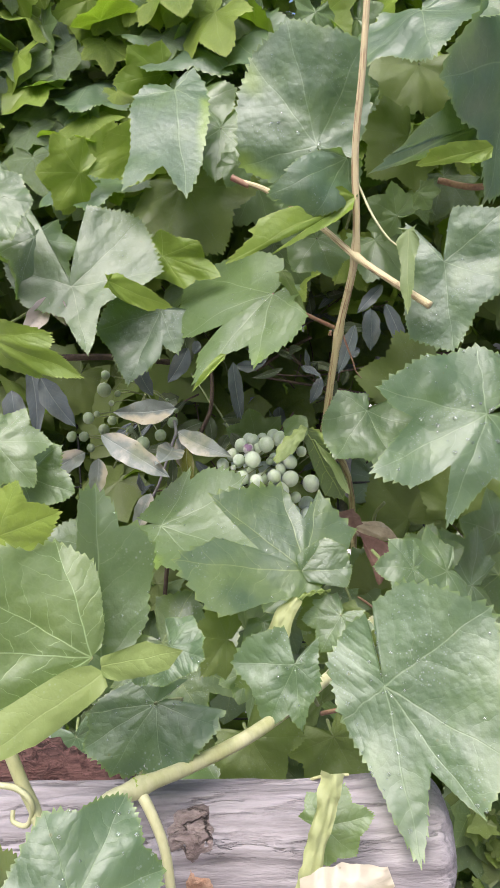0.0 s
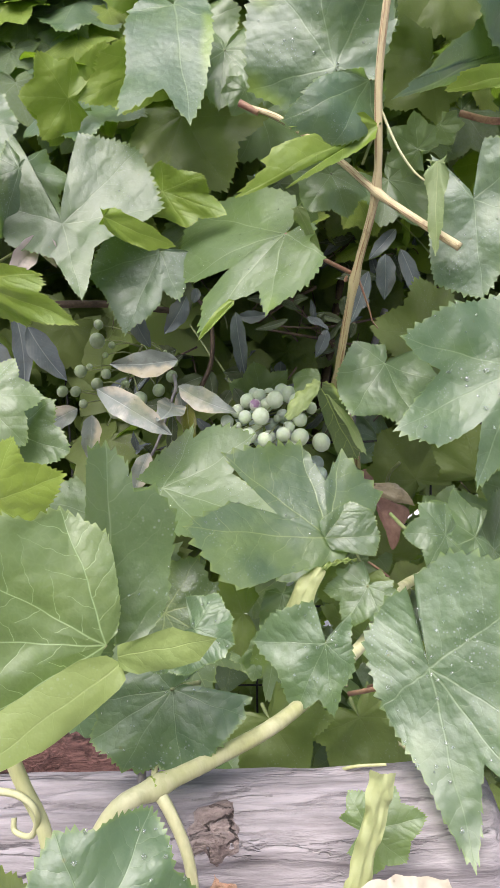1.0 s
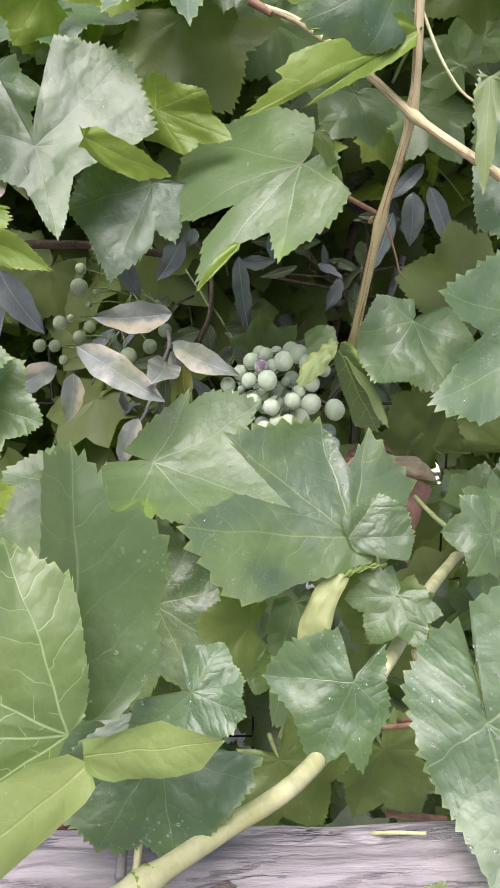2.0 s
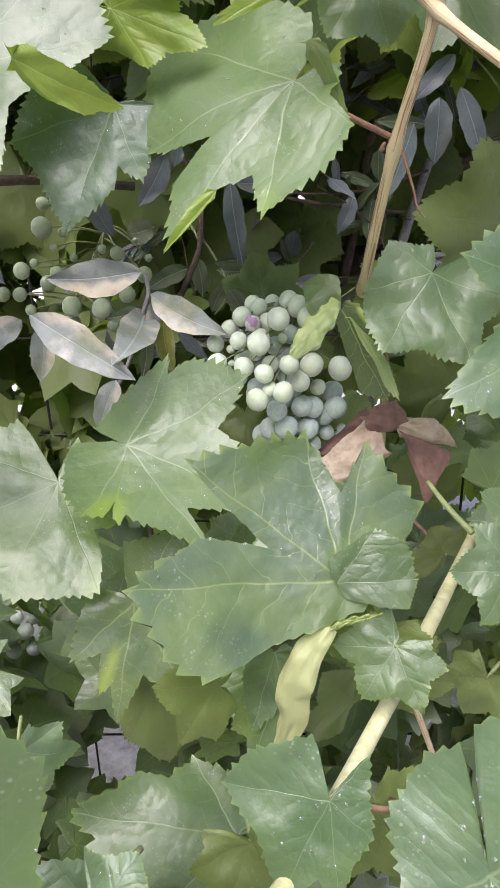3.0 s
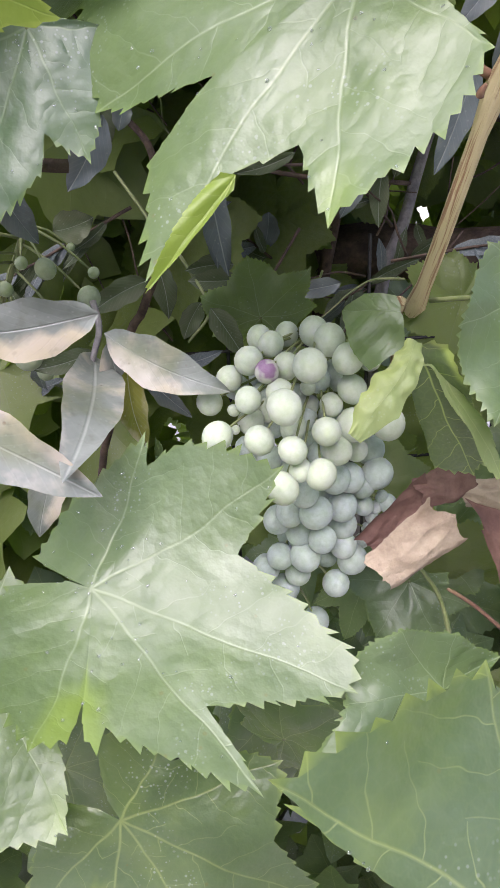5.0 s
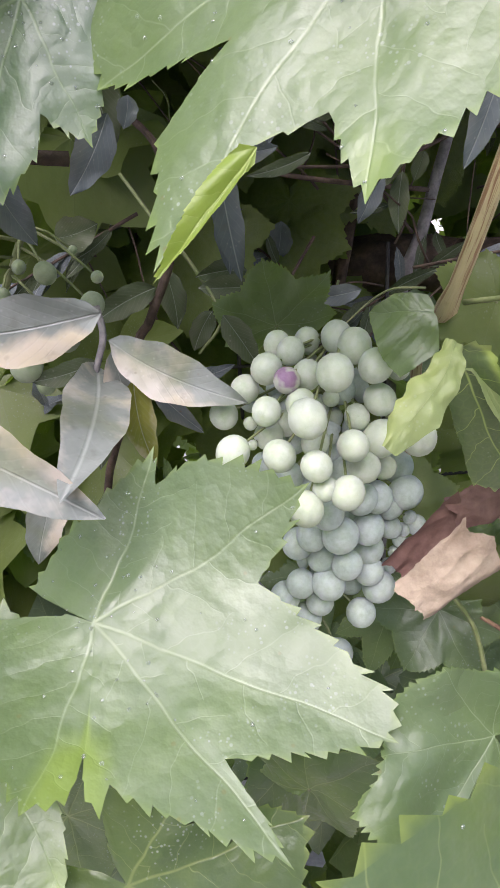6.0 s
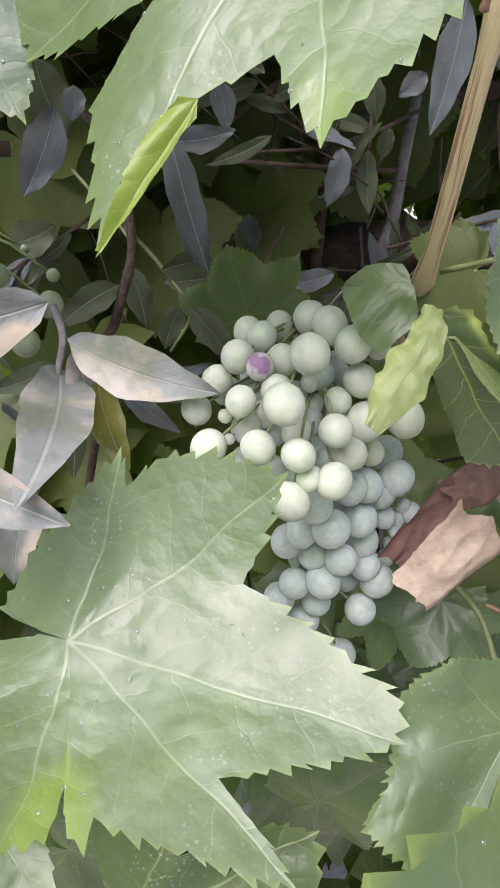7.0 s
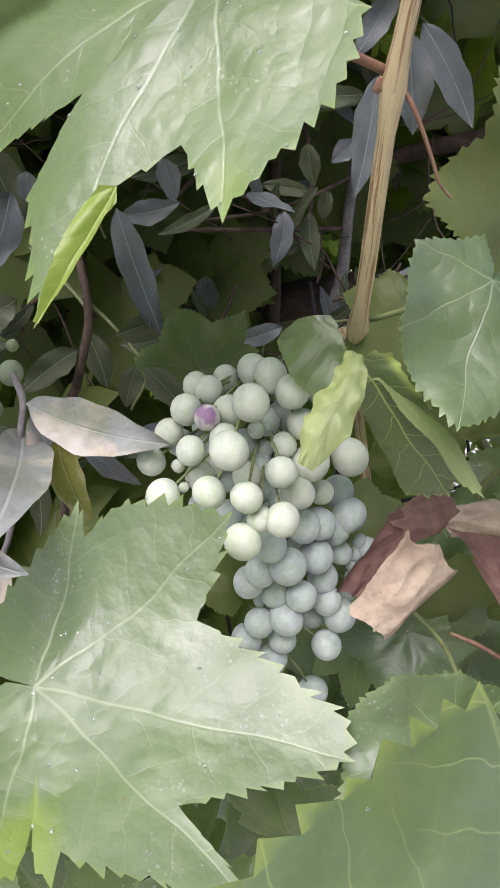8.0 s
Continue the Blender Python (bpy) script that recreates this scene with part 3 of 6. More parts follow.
def shrub_leaf(parent, base, tip, facing, width, material, label="", **shape):
    length = (Vector(tip) - Vector(base)).length
    me = lance_mesh(length, width, **shape)
    me.materials.append(material)
    ob = new("leaf", me)
    ob.parent = parent
    ob.matrix_basis = Matrix.Translation(-parent.matrix_basis.translation) @ leaf_pose(base, tip, facing)
    if label:
        tagged(ob, label)
    return ob


def torn_sheet(c00, c10, c11, c01, facing, hump, seed):
    """A withered piece of blade between four corners: humped towards facing, creased, with a ragged rim."""
    corners = [Vector(c) for c in (c00, c10, c11, c01)]
    out = Vector(facing).normalized()
    size = ((corners[2] - corners[0]).length + (corners[3] - corners[1]).length) / 2
    n = 26
    verts, faces = [], []
    for i in range(n + 1):
        for j in range(n + 1):
            u, v = i / n, j / n
            rim = max(abs(u - 0.5), abs(v - 0.5)) * 2
            du = 0.11 * noise.noise((u * 3, v * 3, seed)) * rim + 0.022 * noise.noise((u * 13, v * 13, seed + 2)) * rim ** 4
            dv = 0.11 * noise.noise((u * 3, v * 3, seed + 7)) * rim + 0.022 * noise.noise((u * 13, v * 13, seed + 9)) * rim ** 4
            uu, vv = u + du, v + dv
            p = (corners[0] * (1 - uu) + corners[1] * uu) * (1 - vv) + (corners[3] * (1 - uu) + corners[2] * uu) * vv
            high = hump * math.sin(math.pi * u) ** 0.7 + 0.35 * hump * math.sin(math.pi * v)
            crease = 0.09 * abs(noise.noise((u * 2.3, v * 2.3, seed + 4))) + 0.012 * abs(noise.noise((u * 9, v * 9, seed + 5)))
            verts.append(p + out * size * (high - crease))
    for i in range(n):
        for j in range(n):
            a = i * (n + 1) + j
            faces.append((a, a + n + 1, a + n + 2, a + 1))
    return verts, faces


def crumpled_edge(parent, line, widths, facing, seed, material, label=""):
    """A rolled, crimped margin of a leaf along a line, its rim ruffled on one side."""
    pts = smooth_line(line, 8)
    out = Vector(facing).normalized()
    n, m = len(pts), 12
    verts, faces, pale, uvs = [], [], [], []
    for i, c in enumerate(pts):
        f = i / (n - 1)
        d = (pts[min(i + 1, n - 1)] - pts[max(i - 1, 0)]).normalized()
        side = d.cross(out).normalized()
        k = f * (len(widths) - 1)
        a = min(int(k), len(widths) - 2)
        w = widths[a] + (widths[a + 1] - widths[a]) * (k - a)
        for j in range(m + 1):
            v = j / m * 2 - 1
            rim = 1 + 0.16 * noise.noise((f * 7, v, seed)) + (0.08 * math.sin(f * 31 + 2 * math.sin(f * 9)) if v > 0.5 else 0.0)
            y = v * w * rim
            z = 0.32 * w * (1 - v * v) + 0.0009 * math.sin(f * 24 + 2.5 * v) * (0.4 + abs(v)) + 0.0022 * noise.noise((f * 9, v * 2.2, seed + 3))
            verts.append(c + side * y + out * z)
            pale.append(0.25 + 0.5 * max(0.0, v))
            uvs.append((f, v * 0.3))
        if i:
            b = (i - 1) * (m + 1)
            for j in range(m):
                faces.append((b + j, b + m + 1 + j, b + m + 2 + j, b + j + 1))
    ob = mesh_object("rolled_margin", [v - parent.matrix_basis.translation for v in verts], faces, material, parent, label)
    ob.data.attributes.new("pale", "FLOAT", "POINT").data.foreach_set("value", pale)
    uv = ob.data.uv_layers.new(name="vein")
    for loop in ob.data.loops:
        uv.data[loop.index].uv = uvs[loop.vertex_index]
    return ob


# ---- berries ----
def berry_mesh(seed):
    rnd = random.Random(seed)
    verts, faces = [], []
    rows, cols = 12, 18
    for i in range(1, rows):
        p = math.pi * i / rows
        for j in range(cols):
            a = math.tau * j / cols
            verts.append((math.sin(p) * math.cos(a), math.sin(p) * math.sin(a), math.cos(p) * (1.06 + 0.03 * rnd.random())))
    verts += [(0, 0, 1.05), (0, 0, -1.06)]
    top, low = len(verts) - 2, len(verts) - 1
    for i in range(rows - 2):
        for j in range(cols):
            j2 = (j + 1) % cols
            faces.append((i * cols + j, i * cols + cols + j, i * cols + cols + j2, i * cols + j2))
    for j in range(cols):
        j2 = (j + 1) % cols
        faces.append((top, j, j2))
        faces.append((low, (rows - 2) * cols + j2, (rows - 2) * cols + j))
    me = bpy.data.meshes.new("berry")
    me.from_pydata(verts, [], faces)
    me.polygons.foreach_set("use_smooth", [True] * len(me.polygons))
    return me


class Bunch:
    """A bunch of grapes: single berries on a branched stalk that hangs from hook."""

    def __init__(self, hook, low, label, seed):
        self.ob = thing("grape_bunch", hook, label, "grapes", "grape bunches on the vine")
        self.hook, self.low = Vector(hook), Vector(low)
        self.rnd = random.Random(seed)
        self.kinds = {}
        self.places = []
        self.twigs = []

    def mesh(self, material):
        if material not in self.kinds:
            me = berry_mesh(len(self.kinds) + 3)
            me.materials.append(material)
            self.kinds[material] = me
        return self.kinds[material]

    def berries(self, material, *rows):
        for x, y, z, r in rows:
            ob = new("berry", self.mesh(material))
            ob.parent = self.ob
            ob.location = Vector((x, y, z)) - self.hook
            s = r * self.rnd.uniform(0.97, 1.03)
            ob.scale = (s, s, s)
            ob.rotation_euler = [self.rnd.uniform(-0.7, 0.7) for _ in range(3)]
            self.places.append((Vector((x, y, z)), r))

    def stalks(self):
        axis = self.low - self.hook
        home = Vector((0, 0, 0))
        verts, faces = tube_mesh([home, axis * 0.3, axis * 0.6, axis], 0.0019, 0.0009, sides=6)
        mesh_object("stalk", verts, faces, STALK, self.ob)
        for p, r in self.places:
            q = p - self.hook
            f = max(0.03, min(0.95, q.dot(axis) / axis.length_squared - 0.07))
            root = axis * f
            verts, faces = tube_mesh([root, root.lerp(q, 0.5) + Vector((0, 0, 0.003)), q], 0.0008, 0.0006, sides=5, steps=2)
            mesh_object("berry_stalk", verts, faces, STALK, self.ob)


# ---- setting ----
def ground_sheet():
    rnd = random.Random(5)
    n = 40
    verts, faces = [], []
    for i in range(n + 1):
        for j in range(n + 1):
            x, y = (i / n * 2 - 1), (j / n * 2 - 1)
            x, y = x * abs(x) * 60, y * abs(y) * 60
            near = max(0.0, 1 - (abs(x) + abs(y)) / 8)
            verts.append((x, y, -0.02 + near * rnd.uniform(-0.012, 0.012)))
    for i in range(n):
        for j in range(n):
            a = i * (n + 1) + j
            faces.append((a, a + n + 1, a + n + 2, a + 1))
    return tagged(mesh_object("ground", verts, faces, GROUND), "pale pinkish gravel ground under the vine", "ground", kind="structure")


ground_sheet()

# added out of view behind the camera, so facing leaves mirror less sky
def unseen_back_wall():
    bm = bmesh.new()
    bmesh.ops.create_cube(bm, size=1.0, matrix=Matrix.Translation((0, -2.6, 1.4)) @ Matrix.Diagonal((12.0, 0.25, 2.85, 1.0)))
    bmesh.ops.bevel(bm, geom=bm.edges[:], offset=0.02, segments=2, affect="EDGES")
    me = bpy.data.meshes.new("wall_south")
    bm.to_mesh(me)
    bm.free()
    me.materials.append(UNSEEN_WALL)
    return tagged(new("wall_south", me), "unseen grey-brown wall added behind the camera to darken reflections", "wall", kind="structure")


unseen_back_wall()

# ---- the vine ----
vine = thing("grape_vine", (0.10, 0.95, 0.0), "leafy green grapevine climbing over a log rail and a wire fence", "grapevine")
shrub = thing("shrub", (-0.12, 1.0, 0.0), "grey-leaved shrub with narrow leaves growing through the vine", "shrub")

# canes of the vine
stem("cane", [(0.110, 0.665, 1.611), (0.106, 0.672, 1.537), (0.101, 0.685, 1.466), (0.103, 0.700, 1.382), (0.091, 0.735, 1.309), (0.082, 0.785, 1.211), (0.095, 0.860, 1.185), (0.140, 1.000, 1.050), (0.130, 1.000, 0.500), (0.100, 0.950, -0.030)], 0.0028, 0.0048, CANE, vine, "tan ripening cane with brown stripes", knots=(3, 4, 5), sides=10)
stem("cane", [(-0.005, 0.730, 1.455), (0.025, 0.725, 1.443), (0.069, 0.715, 1.411), (0.104, 0.696, 1.377), (0.142, 0.672, 1.346), (0.163, 0.660, 1.330)], 0.0024, 0.0036, CANE, vine, "tan forked side cane", knots=(3,))
stem("cane", [(0.261, 0.947, 0.977), (0.172, 0.738, 1.033), (0.097, 0.564, 1.080), (0.066, 0.517, 1.064), (0.011, 0.415, 1.074), (-0.027, 0.385, 1.069), (-0.054, 0.358, 1.072), (-0.073, 0.345, 1.067), (-0.098, 0.345, 1.017), (-0.130, 0.450, 0.950), (-0.140, 0.600, 0.600), (0.020, 0.850, 0.200), (0.100, 0.950, -0.030)], 0.004, 0.0042, CANE_GREEN, vine, "thick pale green young cane", knots=(1, 6), sides=12)
stem("node", [(-0.051, 0.362, 1.072), (-0.054, 0.358, 1.072), (-0.057, 0.356, 1.073)], 0.005, 0.005, YOUNG, vine, "swollen yellow node", sides=10)
stem("shoot", [(-0.055, 0.358, 1.072), (-0.048, 0.352, 1.064), (-0.040, 0.346, 1.046), (-0.036, 0.340, 1.020)], 0.003, 0.0024, CANE_GREEN, vine, "short green side shoot")
stem("shoot", [(-0.112, 0.335, 1.110), (-0.104, 0.330, 1.093), (-0.096, 0.325, 1.079), (-0.091, 0.318, 1.062)], 0.0034, 0.003, CANE_GREEN, vine, "pale green leaf stalk")
stem("tendril", [(-0.120, 0.330, 1.092), (-0.105, 0.325, 1.093), (-0.097, 0.322, 1.087), (-0.101, 0.326, 1.074), (-0.109, 0.330, 1.073), (-0.110, 0.333, 1.077)], 0.0016, 0.0011, CANE_GREEN, vine, "curled green tendril", sides=6)
stem("tendril", [(0.104, 0.690, 1.441), (0.116, 0.685, 1.413), (0.129, 0.680, 1.392), (0.141, 0.675, 1.381)], 0.0012, 0.0009, CANE_GREEN, vine, "thin green tendril", sides=6)
stem("tendril", [(0.134, 0.630, 1.094), (0.123, 0.650, 1.101), (0.114, 0.670, 1.109)], 0.0022, 0.0016, STALK, vine, sides=6)
stem("tendril", [(0.061, 0.500, 0.992), (0.081, 0.490, 1.008), (0.094, 0.485, 1.000), (0.090, 0.490, 1.001)], 0.0012, 0.0009, CANE_GREEN, vine, sides=6)
stem("tendril", [(0.065, 0.500, 0.976), (0.100, 0.500, 0.971)], 0.0022, 0.0022, RED_STALK, vine, sides=6)
stem("shoot", [(0.078, 0.513, 1.071), (0.097, 0.528, 1.013), (0.114, 0.533, 0.949)], 0.0017, 0.0013, CANE, vine, sides=6)
stem("shoot", [(0.095, 0.738, 1.310), (0.099, 0.735, 1.298), (0.106, 0.740, 1.281), (0.109, 0.742, 1.272), (0.115, 0.745, 1.265)], 0.0012, 0.0005, RED_STALK, vine, "thin reddish dried tendril", sides=6)
stem("bud", [(0.082, 0.728, 1.308), (0.082, 0.726, 1.310), (0.083, 0.725, 1.312)], 0.0018, 0.0008, RED_STALK, vine, "small red-brown bud", sides=8)

# leaves seen near the bunch
vine_leaf(vine, (0.026, 0.697, 1.346), (-0.045, 0.670, 1.261), (-0.469, -0.647, 0.601), GREEN, "large drooping green leaf with a yellow-green rolled tip", stalk=(0.092, 0.737, 1.313), stalk_material=RED_STALK, stalk_size=0.0017, droop=0.0, sag=0.0, wave=0.015, bulge=0.05, drops=60, yellow=((25, 39, 0.74),), seed=101, crease=((18, 0.30), (-48, -0.38)), dish=(-0.02, 0.30, -0.06, -0.085, 0.0),
          rim=((-145, 0.45, "point"), (-118, 0.72, "bend"), (-86, 1.10, "tip"), (-69, 0.98, "point"), (-41, 0.86, "tip"), (-22, 0.48, "cut"), (-18, 0.77, "bend"), (0, 1.0, "tip"), (5, 0.63, "bend"), (19, 0.53, "cut"), (31, 0.74, "tip"), (43, 0.64, "bend"), (64, 0.55, "bend"), (82, 0.46, "tip"), (94, 0.24, "bend"), (130, 0.25, "bend")))
vine_leaf(vine, (-0.017, 0.668, 1.291), (-0.047, 0.661, 1.259), (0.245, -0.912, 0.330), YOUNG, "yellow-green underside of a rolled leaf edge", stalk=False, droop=0.05, fold=0, bulge=0.02, teeth=7, tooth=0.035, seed=201,
          rim=((-38, 0.16, "bend"), (-19, 0.38, "bend"), (-10, 0.60, "bend"), (-4, 0.84, "bend"), (0, 1.0, "tip"), (1, 0.8, "bend"), (3, 0.5, "bend"), (8, 0.2, "bend")))
vine_leaf(vine, (-0.082, 0.680, 1.132), (0.015, 0.630, 1.112), (-0.093, -0.526, 0.845), GREEN, "large open green leaf dusted with dried spray", stalk=(-0.122, 0.740, 1.079), droop=0.0, sag=0.0, wave=0.02, bulge=0.05, drops=60, yellow=((-80, -51, 0.60),), seed=102, dish=(-0.09, 0.10, 0.56, 0.09, 0.0),
          rim=((-163, 0.33, "tip"), (-146, 0.36, "bend"), (-100, 0.47, "bend"), (-76, 0.57, "tip"), (-66, 0.55, "bend"), (-63.5, 0.42, "cut"), (-61, 0.54, "bend"), (-57, 0.58, "point"), (-54, 0.52, "cut"), (-38, 0.69, "bend"), (-26, 0.93, "tip"), (-22, 0.63, "cut"), (0, 1.0, "tip"), (6, 0.99, "bend"), (32, 0.56, "cut"), (48, 0.78, "tip"), (74, 0.61, "bend"), (88, 0.49, "cut"), (93, 0.57, "tip"), (140, 0.36, "bend"), (172, 0.28, "point")))
vine_leaf(vine, (0.042, 0.523, 1.134), (-0.047, 0.488, 1.154), (0.399, -0.736, 0.547), RIBBED, "broad veined green leaf with a pale rolled lower margin", stalk=(0.073, 0.540, 1.086), droop=0.0, sag=0.0, wave=0.02, bulge=0.05, teeth=4.2, tooth=0.046, pucker=0.012, drops=22, seed=103, dish=(0.06, 0.13, 0.13, -0.06, 0.0),
          rim=((-160, 0.35, "bend"), (-142, 0.55, "point"), (-103, 0.64, "tip"), (-92, 0.42, "cut"), (-78, 0.69, "tip"), (-54, 0.78, "bend"), (-38, 0.89, "tip"), (-25, 0.39, "cut"), (-17, 0.72, "bend"), (0, 1.0, "tip"), (18, 0.92, "bend"), (29, 0.79, "point"), (38, 0.42, "bend"), (120, 0.16, "bend"), (160, 0.20, "bend")))
vine_leaf(vine, (0.040, 0.518, 1.136), (0.076, 0.519, 1.137), (0.48, -0.80, 0.36), RIBBED, "side lobe of a broad veined leaf", stalk=False, droop=0.02, sag=0.0, wave=0.03, bulge=0.06, seed=121,
          rim=((-60, 0.25, "bend"), (-22, 0.95, "point"), (0, 1.0, "tip"), (28, 1.0, "point"), (52, 0.82, "tip"), (78, 0.45, "bend"), (110, 0.3, "cut")))
crumpled_edge(vine, ((0.036, 0.508, 1.120), (0.028, 0.504, 1.110), (0.0207, 0.500, 1.0947), (0.0196, 0.500, 1.074), (0.0135, 0.502, 1.051), (0.0037, 0.504, 1.023)), (0.0042, 0.0066, 0.0086, 0.0072, 0.0036, 0.0010), (-0.241, -0.875, 0.453), 5, STRAW, "pale turned-under margin of a leaf")
vine_leaf(vine, (0.0135, 0.509, 1.086), (0.000, 0.506, 1.030), (-0.35, -0.66, 0.66), GREEN, "small lobe with a wet glare and a yellow-green side", stalk=False, droop=0.05, sag=0.0, wave=0.02, bulge=0.05, drops=8, yellow=((-45, -4, 0.35),), seed=260,
          rim=((-70, 0.25, "bend"), (-24, 0.74, "tip"), (-12, 0.66, "cut"), (0, 1.0, "tip"), (14, 0.9, "bend"), (40, 0.3, "bend")))
vine_leaf(vine, (0.012, 0.515, 1.100), (0.001, 0.505, 1.062), (-0.145, -0.945, 0.293), GREEN, stalk=False, droop=0.1, teeth=7, seed=204, lobes=((-85, 0.27, 0.0), (-21, 0.62, 0.0), (0, 1.0, 0.0), (15, 0.72, 0.0), (33, 0.35, 0.0), (128, 0.21, 0.0)), cuts=())
vine_leaf(vine, (0.116, 0.715, 1.235), (0.081, 0.682, 1.192), (0.196, -0.849, 0.491), GREEN, stalk=(0.084, 0.770, 1.217), droop=0.0, sag=0.0, wave=0.03, bulge=0.08, seed=104, dish=(0.02, 0.03, 0.03, -0.02, 0.0),
          rim=((-150, 0.28, "bend"), (-116, 0.31, "point"), (-90, 0.52, "tip"), (-62, 0.58, "cut"), (-39, 0.74, "tip"), (-20, 0.85, "bend"), (0, 1.0, "tip"), (22, 0.80, "bend"), (54, 1.0, "tip"), (80, 0.72, "cut"), (105, 0.85, "tip"), (150, 0.55, "tip")))
vine_leaf(vine, (-0.132, 0.685, 1.103), (-0.099, 0.632, 1.051), (0.250, -0.760, 0.600), GREEN, "broad pale green leaf under another", droop=0.0, sag=0.05, wave=0.02, bulge=0.06, teeth=4.5, drops=15, yellow=((-6, 6, 0.8),), seed=105,
          rim=((-169, 0.68, "tip"), (-130, 0.85, "tip"), (-85, 0.98, "tip"), (-42, 1.02, "tip"), (-23, 0.98, "bend"), (0, 1.0, "tip"), (9, 0.75, "bend"), (15, 0.52, "cut"), (34, 0.62, "tip"), (75, 0.42, "bend"), (140, 0.42, "tip")))
vine_leaf(vine, (-0.080, 0.648, 1.032), (0.008, 0.630, 0.982), (0.25, -0.95, 0.16), RIBBED, "dull green deeply lobed hanging leaf with a yellowing lobe", droop=0.06, sag=0.03, wave=0.03, bulge=0.05, yellow=((-88, -73, 0.45),), seed=107,
          rim=((-165, 0.30, "bend"), (-125, 0.42, "point"), (-106, 0.60, "tip"), (-93, 0.42, "cut"), (-81, 0.68, "point"), (-76, 0.60, "cut"), (-69, 0.84, "tip"), (-54, 0.50, "cut"), (-30, 0.75, "tip"), (-14, 0.60, "cut"), (0, 1.0, "tip"), (18, 0.66, "cut"), (45, 0.70, "tip"), (65, 0.45, "cut"), (90, 0.52, "tip"), (130, 0.40, "bend")))
vine_leaf(vine, (-0.083, 0.738, 1.336), (-0.112, 0.706, 1.267), (0.189, -0.908, 0.375), COOL, "broad drooping green leaf with a small side lobe", droop=0.0, sag=0.0, wave=0.03, bulge=0.07, drops=30, seed=108, dish=(-0.05, 0.01, 0.03, 0.05, 0.0), crease=((38, -0.25),),
          rim=((-120, 0.45, "tip"), (-85, 0.62, "bend"), (-50, 0.81, "tip"), (-31, 0.76, "bend"), (0, 1.0, "tip"), (21, 0.62, "point"), (25, 0.46, "cut"), (42, 0.60, "tip"), (75, 0.40, "bend"), (111, 0.36, "tip")))
vine_leaf(vine, (-0.161, 0.705, 1.356), (-0.140, 0.664, 1.294), (0.011, -0.833, 0.554), GREEN, "deeply lobed green leaf with a drooping pale lobe", droop=0.0, sag=0.05, wave=0.03, bulge=0.06, drops=15, crease=((-90, 0.25),), seed=109,
          rim=((-165, 1.35, "tip"), (-124, 0.89, "tip"), (-82, 0.62, "bend"), (-25, 0.43, "cut"), (0, 1.0, "tip"), (33, 0.49, "cut"), (88, 1.12, "tip"), (125, 1.26, "tip"), (157, 1.09, "bend")))
vine_leaf(vine, (0.070, 0.715, 1.481), (0.043, 0.725, 1.596), (-0.143, -0.988, 0.057), COOL, "upright broad green leaf with a blistered edge", stalk=(0.103, 0.690, 1.438), droop=0.08, sag=0.12, wave=0.03, bulge=0.09, drops=20, yellow=((20, 40, 0.72), (75, 110, 0.78)), drop_size=2.0, seed=110,
          rim=((-150, 0.20, "bend"), (-120, 0.30, "tip"), (-68, 0.51, "point"), (-39, 0.83, "tip"), (-15, 0.86, "bend"), (0, 1.0, "tip"), (23, 0.89, "tip"), (49, 0.72, "point"), (87, 0.62, "tip"), (118, 0.42, "bend"), (150, 0.26, "bend")))
vine_leaf(vine, (0.096, 0.690, 1.464), (0.023, 0.665, 1.427), (0.351, -0.934, -0.062), COOL, droop=0.2, seed=111, lobes=((-35, 0.32, 0.0), (-20, 0.58, 0.0), (0, 1.0, 0.0), (30, 0.75, 0.0), (74, 0.44, 0.0), (123, 0.22, 0.0)), cuts=())
vine_leaf(vine, (0.103, 0.685, 1.430), (-0.011, 0.650, 1.371), (0.203, -0.963, 0.178), YOUNG, "yellow-green leaf seen edge-on from below", droop=0.05, fold=8, seed=112, lobes=((-22, 0.56, 0.0), (-19, 0.21, 0.0), (-12, 0.71, 0.0), (0, 1.0, 0.0), (6, 0.42, 0.0), (7, 0.75, 0.0)), cuts=((-5, 0.8, 0.0),))
vine_leaf(vine, (0.182, 0.690, 1.371), (0.187, 0.671, 1.290), (-0.271, -0.940, 0.209), COOL, droop=0.1, sag=0.05, wave=0.03, bulge=0.06, drops=25, seed=113, crease=((-90, 0.2),),
          rim=((-144, 0.61, "tip"), (-70, 0.49, "bend"), (-29, 0.91, "point"), (0, 1.0, "tip"), (31, 0.64, "bend"), (62, 0.76, "tip"), (90, 0.6, "cut"), (123, 0.87, "tip"), (165, 0.58, "tip")))
vine_leaf(vine, (0.204, 0.630, 1.236), (0.103, 0.600, 1.194), (0.103, -0.915, 0.390), COOL, "deeply lobed green leaf with water drops", droop=0.0, sag=0.08, wave=0.03, bulge=0.08, drops=45, drop_size=2.4, seed=114,
          rim=((-160, 0.50, "tip"), (-116, 0.58, "tip"), (-60, 0.69, "point"), (-40, 0.84, "tip"), (-33, 0.74, "bend"), (-25, 0.55, "cut"), (0, 1.0, "tip"), (16, 0.84, "bend"), (25, 0.51, "cut"), (40, 0.91, "tip"), (62, 0.5, "cut"), (95, 0.7, "tip"), (140, 0.5, "tip")))
vine_leaf(vine, (0.183, 0.790, 1.254), (0.112, 0.760, 1.265), (0.381, -0.922, -0.071), DEEP, lobed=0.3, droop=0.1, seed=115)
